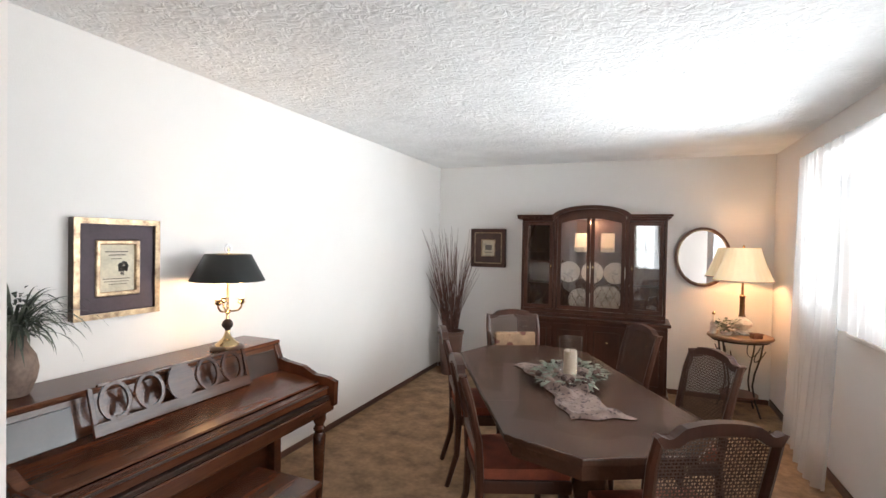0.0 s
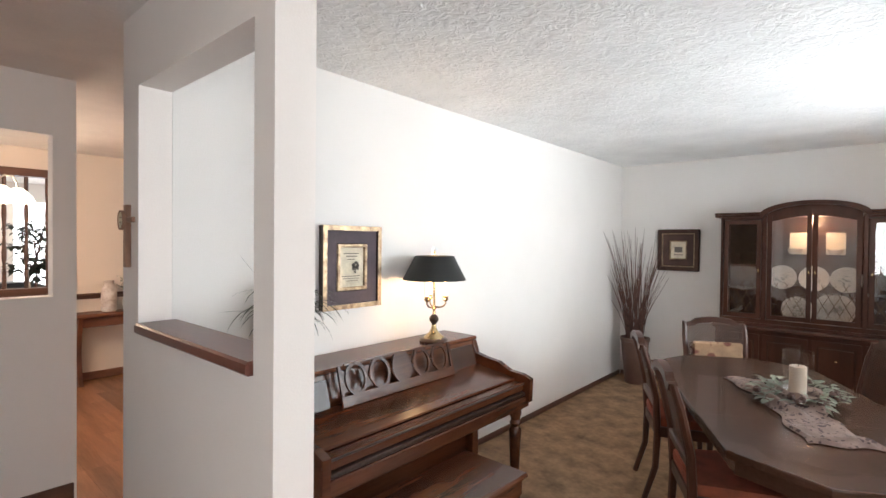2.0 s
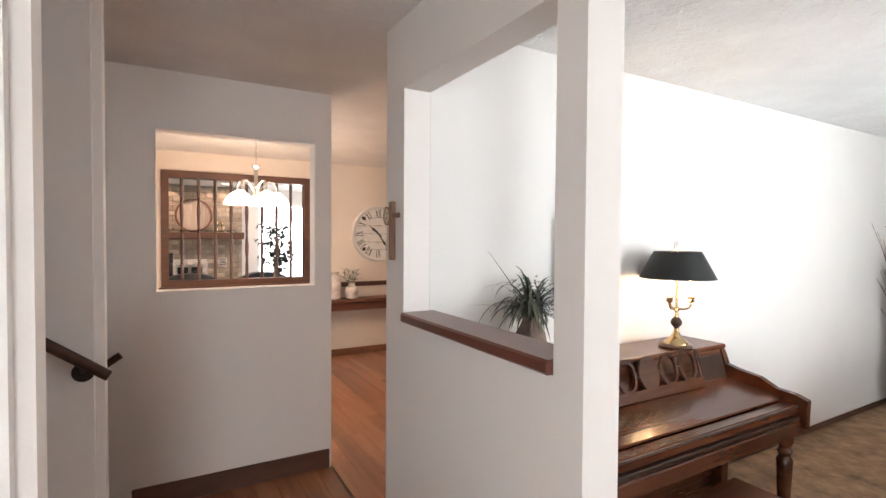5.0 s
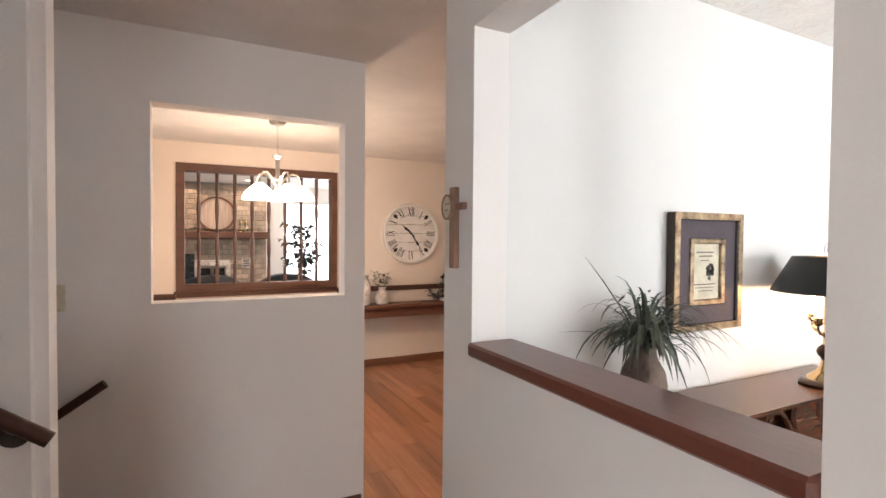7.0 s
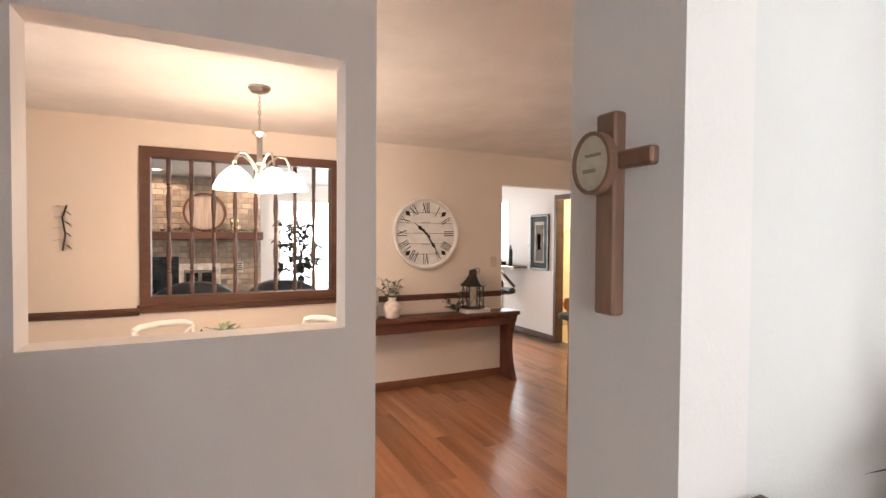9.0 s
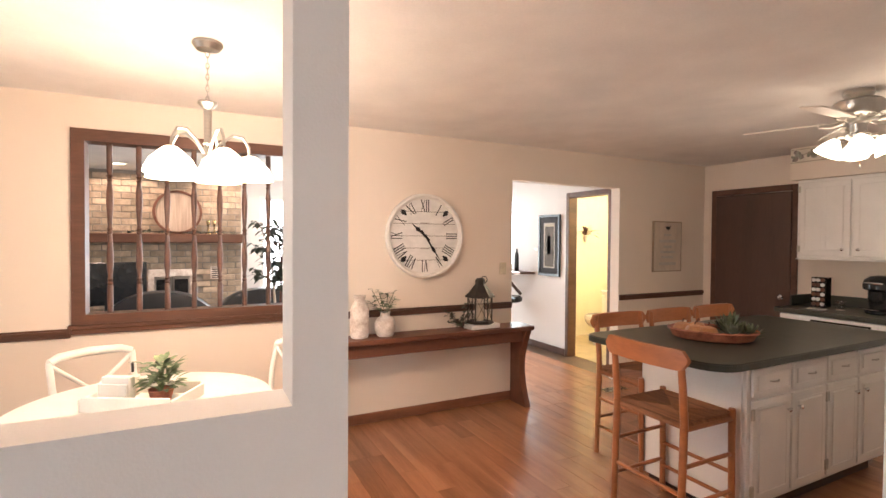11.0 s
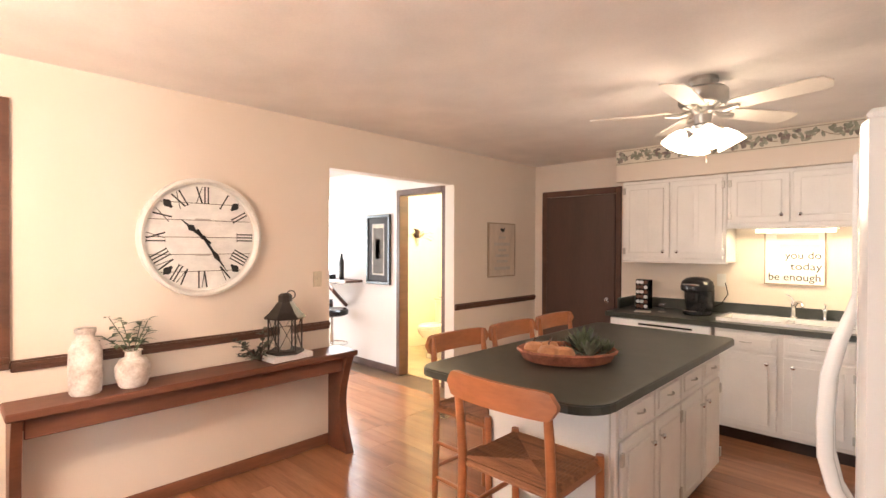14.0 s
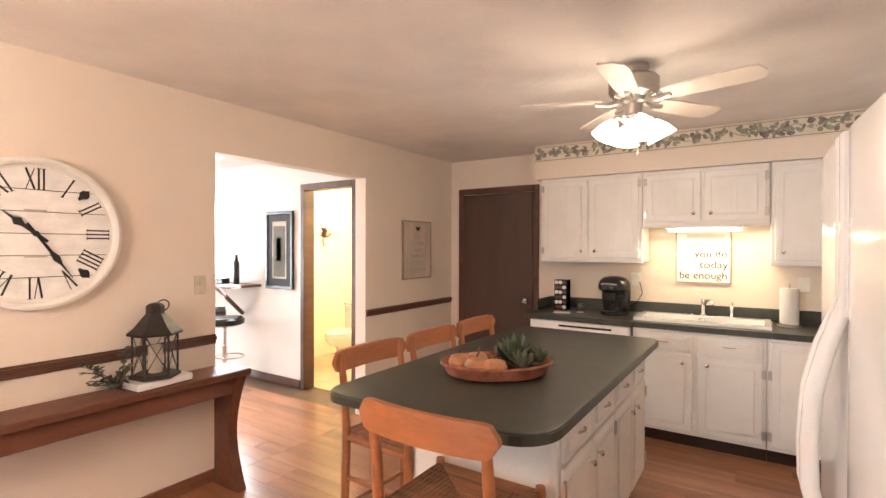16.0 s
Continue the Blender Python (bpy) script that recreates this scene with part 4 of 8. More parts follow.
def side_table():
    p = thing("side_table", "round wooden side table on curled iron legs", "table", (-0.44, 6.38, 0.007))
    part("tabletop", make(lathe, [(0.26, 0.69), (0.27, 0.70), (0.27, 0.712), (0.262, 0.72), (0.0, 0.72)], (0, 0, 0), 40), OAK, p, smooth=True)
    part("top_ring", make(ring, oval(0, 0, 0.235, 0.235, 32), oval(0, 0, 0.222, 0.222, 32), "z", 0.67, 0.689), IRON, p)
    for k in range(4):
        a = math.pi / 4 + k * math.pi / 2
        c, s = math.cos(a), math.sin(a)
        part("leg", make(tube, [(c * r, s * r, z) for r, z in ((0.22, 0.68), (0.20, 0.55), (0.15, 0.40), (0.13, 0.28), (0.16, 0.14), (0.215, 0.01))], 0.008), IRON, p, smooth=True)
        bm = make(tube, [(c * (0.205 - 0.05 * math.sin(t)) - s * 0.06 * math.cos(t), s * (0.205 - 0.05 * math.sin(t)) + c * 0.06 * math.cos(t), 0.60 - 0.10 * math.sin(t)) for t in [math.pi * j / 8 for j in range(9)]], 0.005, 6)
        part("scroll", bm, IRON, p, smooth=True)
    part("lower_shelf", make(lathe, [(0.15, 0.16), (0.16, 0.165), (0.16, 0.18), (0.0, 0.182)], (0, 0, 0), 32), CHERRY, p, smooth=True)


side_table()


def table_lamp():
    p = thing("table_lamp", "lit table lamp with a cream pleated bell shade", "lamp", (-0.42, 6.42, 0.728))
    part("base", make(lathe, [(0.075, 0), (0.075, 0.012), (0.05, 0.02), (0.045, 0.04), (0.08, 0.075), (0.088, 0.10), (0.07, 0.13), (0.035, 0.15), (0.03, 0.165)], (0, 0, 0), 28), CERAMIC, p, "cream and brown glazed base", True)
    part("column", make(lathe, [(0.03, 0.165), (0.022, 0.19), (0.022, 0.34), (0.03, 0.355), (0.012, 0.37), (0.008, 0.52)], (0, 0, 0), 20), BRONZE, p, "aged bronze column", True)
    part("shade", make(shell, [(0.245, 0.50), (0.215, 0.56), (0.175, 0.66), (0.15, 0.74), (0.135, 0.80)], (0, 0, 0), 96, 0.002, 0.018, 24), FABRICGLOW, p, "glowing cream pleated shade", True)
    part("shade_trim", make(shell, [(0.250, 0.492), (0.250, 0.506)], (0, 0, 0), 48, 0.006), CANDLE, p)
    part("finial", make(lathe, [(0.004, 0.80), (0.01, 0.815), (0.004, 0.83)], (0, 0, 0), 10), BRASS, p, smooth=True)


table_lamp()
rnd = random.Random(12)
p = thing("greenery_sprig", "small ivy sprig in a low dish on the side table", "plant", (-0.56, 6.33, 0.728))
part("dish", make(lathe, [(0.04, 0), (0.055, 0.03), (0.05, 0.03), (0.0, 0.012)], (0, 0, 0), 16), CERAMIC, p, smooth=True)
bm = bmesh.new()
for i in range(95):
    a, e = rnd.uniform(0, 6.28), rnd.uniform(-0.2, 1.3)
    r = rnd.uniform(0.0, 0.10)
    leaf(bm, (r * math.cos(a), r * math.sin(a), 0.03 + rnd.uniform(0, 0.10)), (math.cos(a), math.sin(a), e), rnd.uniform(0.035, 0.065), 0.032, 0.3)
tagged(part("leaves", bm, GREYLEAF, p), kind="stuff")
p = thing("glass_bottle", "small clear bottle on the side table", "bottle", (-0.66, 6.36, 0.728))
part("body", make(lathe, [(0.025, 0), (0.03, 0.01), (0.03, 0.09), (0.012, 0.12), (0.010, 0.17), (0.014, 0.175)], (0, 0, 0), 16), CERAMIC, p, smooth=True)
part("stopper", make(lathe, [(0.012, 0.175), (0.016, 0.19), (0.0, 0.205)], (0, 0, 0), 12), BRASS, p, smooth=True)
p = thing("trinket_box", "small dark trinket box beside the lamp", "box", (-0.34, 6.22, 0.728), 20)
part("box", boxes((-0.045, 0.045, -0.03, 0.03, 0, 0.035), bev=0.006), CHERRY, p)
part("lid", boxes((-0.048, 0.048, -0.033, 0.033, 0.035, 0.048), bev=0.005), CHERRY, p)


def window_and_curtains():
    fr = structure("window_1", make(ring, rect(3.15, 5.80, 1.05, 2.22), rect(3.20, 5.75, 1.10, 2.17), "x", -0.02, 0.05), WHITEWOOD, "wide white window behind sheer curtains", "window")
    for a in (4.02, 4.90):
        part("mullion", boxes((-0.01, 0.04, a - 0.025, a + 0.025, 1.10, 2.17), bev=0.004), WHITEWOOD, fr)
    for a, b in ((3.20, 3.995), (4.045, 4.875), (4.925, 5.75)):
        g = part("pane", boxes((0.012, 0.016, a, b, 1.10, 2.17)), GLASS, fr)
        g.visible_shadow = False
    structure("window_sill", boxes((-0.15, -0.112, 3.10, 4.83, 1.005, 1.035), bev=0.006), PAINT, "white painted window sill", "sill")
    rod_ = thing("curtain_rod", "white curtain rod above the window", "curtain rod", (-0.15, 0, 2.235))
    part("rod", make(rod, (0, 3.0, 0), (0, 5.80, 0), 0.011), WHITEWOOD, rod_, smooth=True)
    for y in (3.02, 5.78):
        part("bracket", boxes((-0.011, 0.038, y - 0.01, y + 0.01, -0.02, 0.02), bev=0.003), WHITEWOOD, rod_)
    for y0, y1, zb, amp, nm in ((4.86, 5.74, 0.02, 0.024, "floor-length white sheer curtain panel"), (3.02, 4.84, 1.045, 0.018, "short white sheer curtain over the window")):
        c = thing("sheer_curtain", nm, "curtain", (-0.15, 0, 0), group="dining window curtains")
        bm = bmesh.new()
        n, rows = 90, 10
        grid = []
        for k in range(rows + 1):
            f = k / rows
            z = 2.24 + (zb - 2.24) * f
            line = []
            for i in range(n + 1):
                u = i / n
                flare = (0.05 * f * f if zb < 0.5 else 0)
                y = y0 + (y1 - y0) * u - flare * (u - 0.5)
                x = -0.02 + amp * (0.7 + 0.3 * math.sin(13 * u + 1)) * math.sin(u * (y1 - y0) * 2 * math.pi / 0.115 + 1.6 * math.sin(9 * u) + 0.8 * math.sin(23 * u)) * (0.5 + 0.8 * f) - 0.10 * f * f * (zb < 0.5) * (0.4 + 0.6 * math.sin(3 * u + 0.7) ** 2)
                line.append(bm.verts.new((x, y, z)))
            grid.append(line)
        for a, b in zip(grid, grid[1:]):
            for i in range(n):
                bm.faces.new((a[i], a[i + 1], b[i + 1], b[i]))
        part("fabric", bm, SHEER, c, smooth=True)


window_and_curtains()
structure("backdrop_dining", boxes((2.4, 2.5, 0.5, 8.5, -1.0, 5.0)), FRONTYARD, "bright daylight outside the dining window", "backdrop")

# dining table stands askew in the room
TA = 27.0
TU, TV = Vector((math.cos(radians(TA)), math.sin(radians(TA)), 0)), Vector((-math.sin(radians(TA)), math.cos(radians(TA)), 0))


def at_table(u, v):
    q = TU * u + TV * v
    return q.x, q.y


def dining_table():
    x, y = at_table(0.27, 4.36)
    p = thing("dining_table", "dark mahogany dining table with cut corners", "table", (x, y, 0.007), TA)
    w, l, c = 0.465, 0.98, 0.24
    out = [(-w + c, -l), (w - c, -l), (w, -l + c), (w, l - c), (w - c, l), (-w + c, l), (-w, l - c), (-w, -l + c)]
    part("tabletop", make(prism, out, "z", 0.712, 0.745, 0.008), TABLEW, p)
    part("leaf_joint", boxes((-w + 0.01, w - 0.01, -0.32, -0.317, 0.7452, 0.7456), (-w + 0.01, w - 0.01, 0.317, 0.32, 0.7452, 0.7456)), PIANOD, p)
    ap = [(px * 0.9, py * 0.94) for px, py in out]
    ai = [(px * 0.86, py * 0.91) for px, py in out]
    part("apron", make(ring, ap, ai, "z", 0.635, 0.712), TABLEW, p)
    for s in (-1, 1):
        part("pedestal", make(lathe, [(0.06, 0.12), (0.075, 0.16), (0.05, 0.24), (0.085, 0.40), (0.06, 0.52), (0.09, 0.60), (0.09, 0.64)], (0, s * 0.5, 0), 24), TABLEW, p, smooth=True)
        for t in (-1, 1):
            part("foot", make(tube, [(0, s * 0.5, 0.17), (t * 0.12, s * 0.54, 0.15), (t * 0.25, s * 0.58, 0.07), (t * 0.33, s * 0.60, 0.025)], [0.045, 0.042, 0.032, 0.025], 10), TABLEW, p, smooth=True)


dining_table()


def dining_chair():
    """Local: the sitter looks along plus y; the back stands at minus y."""
    p = thing("dining_chair", "dark walnut dining chair with a cane back and rust seat", "chair", (0, 0, 0), 0, "chairs round the dining table")
    bm = bmesh.new()
    prism(bm, [(-0.23, 0.22), (0.23, 0.22), (0.195, -0.20), (-0.195, -0.20)], "z", 0.445, 0.50, 0.018)
    part("seat", bm, RUSTFAB, p, "rust-coloured upholstered seat", True)
    bm = bmesh.new()
    prism(bm, [(-0.235, 0.225), (0.235, 0.225), (0.20, -0.205), (-0.20, -0.205)], "z", 0.385, 0.445, 0.006)
    part("seat_frame", bm, WALNUT, p)
    for s in (-1, 1):
        part("front_leg", make(tube, [(s * 0.205, 0.195, 0.385), (s * 0.215, 0.205, 0.30), (s * 0.20, 0.195, 0.12), (s * 0.212, 0.21, 0.0)], [0.027, 0.026, 0.016, 0.018], 10), WALNUT, p, smooth=True)
        part("back_leg", make(tube, [(s * 0.185, -0.19, 0.42), (s * 0.188, -0.20, 0.2), (s * 0.19, -0.26, 0.0)], [0.022, 0.019, 0.016], 8), WALNUT, p, smooth=True)
        part("back_post", make(tube, [(s * 0.185, -0.19, 0.40), (s * 0.20, -0.205, 0.62), (s * 0.21, -0.25, 0.82), (s * 0.205, -0.283, 0.925)], [0.022, 0.02, 0.019, 0.018], 8), WALNUT, p, smooth=True)
    n = 32
    top, low = [], []
    for k in range(n + 1):
        f = -1 + 2 * k / n
        g = abs(f)
        rise = min(1.0, max(0.0, (0.80 - g) / 0.28))
        crown = 0.036 * rise * rise * (3 - 2 * rise) + 0.012 * max(0.0, 1 - (g / 0.5) ** 2)
        ear = 0.010 * max(0.0, 1 - abs(g - 0.94) / 0.10)
        top.append((f * 0.222, 0.925 + crown + ear))
        low.append((f * 0.2, 0.895 + 0.8 * crown))
    bm = bmesh.new()
    prism(bm, top + low[::-1], "y", -0.02, 0.018)
    bmesh.ops.translate(bm, verts=bm.verts[:], vec=(0, -0.283, 0))
    part("top_rail", bm, WALNUT, p)
    part("lower_rail", boxes((-0.195, 0.195, -0.218, -0.19, 0.555, 0.60), bev=0.006), WALNUT, p)
    # cane: crossing strands of a leaning panel
    bm = bmesh.new()
    def back(x, z):
        return (x, -0.197 - 0.085 * ((z - 0.58) / 0.4) ** 1.3 if z > 0.58 else -0.197, z)
    step = 0.0128
    i = -0.19
    while i <= 0.19:
        for k in range(8):
            z0, z1 = 0.59 + 0.345 * k / 8, 0.59 + 0.345 * (k + 1) / 8
            a, b = Vector(back(i, z0)), Vector(back(i, z1))
            q = Vector((0.0021, 0, 0))
            bm.faces.new([bm.verts.new(v) for v in (a - q, a + q, b + q, b - q)])
        i += step
    z = 0.595
    while z < 0.93:
        a, b = Vector(back(-0.195, z)), Vector(back(0.195, z))
        q = Vector((0, 0.0004, 0.0021))
        bm.faces.new([bm.verts.new(v + Vector((0, -0.001, 0))) for v in (a - q, b - q, b + q, a + q)])
        z += step
    for d in (-1, 1):
        u = -0.56
        while u < 0.56:
            pts = []
            for k in range(9):
                zz = 0.59 + 0.345 * k / 8
                xx = u + d * (zz - 0.78)
                if abs(xx) <= 0.195:
                    pts.append(Vector(back(xx, zz)) + Vector((0, 0.0015 * d, 0)))
            for a, b in zip(pts, pts[1:]):
                q = Vector((0.0016, 0, -0.0016 * d))
                bm.faces.new([bm.verts.new(v) for v in (a - q, a + q, b + q, b - q)])
            u += step * 2
    part("cane_panel", bm, CANE, p, "woven cane back panel")
    return p


first = dining_chair()
spots = [(0.40, 3.41, 0), (0.80, 4.16, 90), (0.80, 4.94, 90), (-0.06, 4.86, -90), (-0.06, 4.04, -90)]
for k, (u, v, t) in enumerate(spots):
    x, y = at_table(u, v)
    m = pose(x, y, 0.007, 0, 0, TA + t)
    if k == 0:
        first.matrix_world = m
    else:
        copy_thing(first, m)
far = copy_thing(first, pose(*at_table(0.32, 5.42), 0.007, 0, 0, TA + 180))
tagged(far, "dark walnut dining chair with a floral upholstered back cushion", "chair")
bm = bmesh.new()
box(bm, -0.17, 0.17, -0.195, -0.155, 0.51, 0.80, 0.03, 3)
cush = part("back_cushion", bm, FLORALFAB, far, "floral printed cushion against the back", True)


def runner():
    x, y = at_table(0.30, 4.25)
    c = thing("table_runner", "rumpled grey and brown printed cloth on the dining table", "cloth", (x, y, 0.7535), TA)
    bm = bmesh.new()
    rnd = random.Random(4)
    nx, ny = 44, 110
    g = []
    for j in range(ny + 1):
        row = []
        v = (j / ny - 0.5) * 0.98
        gather = 0.75 + 0.25 * math.sin(5 * v - 0.6)
        for i in range(nx + 1):
            u = (i / nx - 0.5) * 0.42 * gather
            u2 = u + 0.045 * math.sin(6 * v) + 0.012 * math.sin(23 * v + 9 * u)
            fold = math.sin(46 * u + 13 * v + 1.8 * math.sin(14 * v)) * 0.5 + 0.5
            z = 0.004 + 0.044 * fold ** 2.2 * (0.5 + 0.5 * math.sin(8 * v + 1)) + 0.012 * (math.sin(37 * v - 21 * u) * 0.5 + 0.5) + rnd.uniform(0, 0.002)
            edge = min(i, nx - i, j, ny - j)
            row.append(bm.verts.new((u2, v + 0.012 * math.sin(40 * u), z if edge > 1 else 0.003 + 0.4 * z * edge)))
        g.append(row)
    for a, b in zip(g, g[1:]):
        for i in range(nx):
            bm.faces.new((a[i], a[i + 1], b[i + 1], b[i]))
    part("cloth", bm, CLOTH, c, smooth=True)
    x, y = at_table(0.36, 4.40)
    h = thing("hurricane_candle", "beige pillar candle in a clear glass hurricane", "candle", (x, y, 0.776))
    part("plate", make(lathe, [(0.06, 0), (0.10, 0.008), (0.10, 0.013), (0.0, 0.011)], (0, 0, 0), 28), STONEPOT, h, smooth=True)
    part("candle", make(lathe, [(0.038, 0.013), (0.038, 0.145), (0.03, 0.15), (0.0, 0.143)], (0, 0, 0), 24), PILLAR, h, "beige pillar candle", True)
    part("wick", make(rod, (0, 0, 0.143), (0.003, 0, 0.158), 0.0015, seg=6), BLACKINK, h)
    g = part("glass_cylinder", make(lathe, [(0.068, 0.014), (0.068, 0.225)], (0, 0, 0), 36), GLASS, h, "clear glass cylinder", True)
    g.visible_shadow = False
    rnd = random.Random(6)
    w = thing("flower_garland", "dried flower and leaf garland round the candle", "garland", (x, y, 0.776))
    bm, bm2 = bmesh.new(), bmesh.new()
    for i in range(110):
        a = rnd.uniform(0, 6.283)
        r = rnd.uniform(0.10, 0.20)
        leaf(bm, (r * math.cos(a), 1.3 * r * math.sin(a), rnd.uniform(0.0, 0.03)), (math.cos(a + rnd.uniform(-1, 1)), math.sin(a + rnd.uniform(-1, 1)), rnd.uniform(0, 0.7)), rnd.uniform(0.05, 0.085), rnd.uniform(0.025, 0.045), 0.3)
    for i in range(16):
        a, r = rnd.uniform(0, 6.283), rnd.uniform(0.11, 0.19)
        s = rnd.uniform(0.010, 0.022)
        bmesh.ops.create_icosphere(bm2, subdivisions=1, radius=s, matrix=Matrix.Translation((r * math.cos(a), 1.3 * r * math.sin(a), 0.025)))
    tagged(part("leaves", bm, GREYLEAF, w), kind="stuff")
    tagged(part("berries", bm2, CHERRYDARK, w, "dark brown berries", True), kind="stuff")


runner()

# ---- hall ----
CROSSW = mat("brown_cross_wood", (0.26, 0.14, 0.09), 0.5, var=0.2, scale=9, stretch=(1, 1, 0.2))
PAPER2 = mat("tan_engraving", (0.33, 0.27, 0.20), 0.7)


def wall_cross():
    p = thing("wall_cross", "brown wooden wall cross with an oval medallion", "cross", (-3.70, 1.685, 1.42))
    part("upright", boxes((-0.017, 0.017, -0.02, 0, 0, 0.255), bev=0.003), CROSSW, p)
    part("crossbar", boxes((-0.068, 0.068, -0.016, -0.001, 0.183, 0.205), bev=0.003), CROSSW, p)
    part("medallion_rim", make(ring, oval(-0.012, 0.192, 0.034, 0.040), oval(-0.012, 0.192, 0.029, 0.035), "y", -0.033, -0.02), CROSSW, p)
    part("medallion", make(prism, oval(-0.012, 0.192, 0.030, 0.036), "y", -0.030, -0.0205), PAPER, p, "cream oval medallion")
    part("medallion_mark", boxes((-0.028, -0.005, -0.031, -0.0302, 0.180, 0.185), (-0.024, 0.004, -0.031, -0.0302, 0.200, 0.204)), PAPER2, p)


wall_cross()


def handrail(label, a, b, wall_at, bracket):
    p = thing("handrail", label, "handrail")
    part("rail", make(tube, [a, [a[i] * 0.5 + b[i] * 0.5 for i in range(3)], b], 0.019, 14), WALNUT, p, smooth=True)
    bm = bmesh.new()
    rod(bm, bracket, (wall_at, bracket[1], bracket[2] - 0.03), 0.008)
    part("bracket_arm", bm, IRON, p, smooth=True)
    bm = bmesh.new()
    s = 0.008 if wall_at < bracket[0] else -0.008
    rod(bm, (wall_at + 0.001 * (1 if s > 0 else -1), bracket[1], bracket[2] - 0.03), (wall_at + s, bracket[1], bracket[2] - 0.03), 0.034, seg=24)
    part("bracket_plate", bm, IRON, p, "dark round mounting plate", True)


handrail("dark wooden handrail beside the stairs going up", (-3.775, 0.64, 1.03), (-3.775, -0.6, 1.95), -3.835, (-3.775, 0.56, 1.07))
handrail("dark wooden handrail beside the stairs going down", (-4.81, 0.60, 0.885), (-4.81, -0.9, -0.13), -4.87, (-4.81, 0.3, 0.67))


def switch_plate(at, turn, label="cream light switch plate on the wall", outlet=False):
    p = thing("outlet_plate" if outlet else "light_switch", label, "outlet" if outlet else "switch", at, turn)
    part("plate", boxes((-0.037, 0.037, -0.007, -0.001, -0.057, 0.057), bev=0.003), PAPER if not outlet else WHITEWOOD, p)
    if outlet:
        for z in (-0.024, 0.024):
            part("socket", make(prism, oval(0, z, 0.015, 0.014, 16), "y", -0.009, -0.007), WHITEWOOD, p)
    else:
        part("toggle", boxes((-0.005, 0.005, -0.016, -0.007, -0.004, 0.014), bev=0.002), PAPER, p)


switch_plate((PX, 0.42, 1.25), 90)
switch_plate((CX, 4.07, 1.26), 90)

# ---- kitchen ----
def knob(bm_parent, at, out):
    """A turned brass knob at a place on a front; out is the way it stands out."""
    bm = make(lathe, [(0.006, 0), (0.005, 0.012), (0.013, 0.02), (0.014, 0.026), (0.008, 0.031), (0.0, 0.032)], (0, 0, 0), 12)
    ob = part("knob", bm, CHROME, bm_parent, "small metal knob", True)
    ob.matrix_local = Matrix.Translation(at) @ Vector(out).to_track_quat("Z", "Y").to_matrix().to_4x4()


def front(parent, nm, u0, u1, z0, z1, face, way, plane, handle=None):
    """A framed cabinet front with a recessed panel on the plane x or y = face, standing out along way (+1 or -1)."""
    t = 0.018 * way
    def rows(a0, a1, b0, b1, c0, c1):
        lo, hi = sorted((c0, c1))
        return (lo, hi, a0, a1, b0, b1) if plane == "x" else (a0, a1, lo, hi, b0, b1)
    f = 0.05 if z1 - z0 > 0.25 else 0.03
    bm = bmesh.new()
    box(bm, *rows(u0, u1, z0, z1, face + 0.001 * way, face + t), bev=0.004)
    ob = part(nm, bm, WHITECAB, parent)
    part("panel", boxes(rows(u0 + f, u1 - f, z0 + f, z1 - f, face + t, face + t + 0.007 * way), bev=0.006), WHITECAB, ob)
    part("groove", make(ring, rect(u0 + f - 0.012, u1 - f + 0.012, z0 + f - 0.012, z1 - f + 0.012), rect(u0 + f - 0.006, u1 - f + 0.006, z0 + f - 0.006, z1 - f + 0.006), plane, face + t - 0.001 * way, face + t + 0.002 * way), WHITECAB, ob)
    if handle:
        u, z, kind = handle
        base = face + t
        if kind == "knob":
            at = (base, u, z) if plane == "x" else (u, base, z)
            knob(ob, at, (way, 0, 0) if plane == "x" else (0, way, 0))
        else:
            pts = []
            for k in range(7):
                du = -0.04 + 0.08 * k / 6
                o = base + way * (0.006 + 0.018 * math.sin(math.pi * k / 6))
                pts.append((o, u + du, z) if plane == "x" else (u + du, o, z))
            part("pull", make(tube, pts, 0.0045, 8), NICKEL, ob, "arched metal pull", True)
    return ob


def hinge(parent, at, plane):
    x, y, z = at
    d = (0.006, 0.012) if plane == "x" else (0.012, 0.006)
    part("hinge", boxes((x - d[0], x + d[0], y - d[1], y + d[1], z - 0.03, z + 0.03), bev=0.002), NICKEL, parent, "small metal hinge")


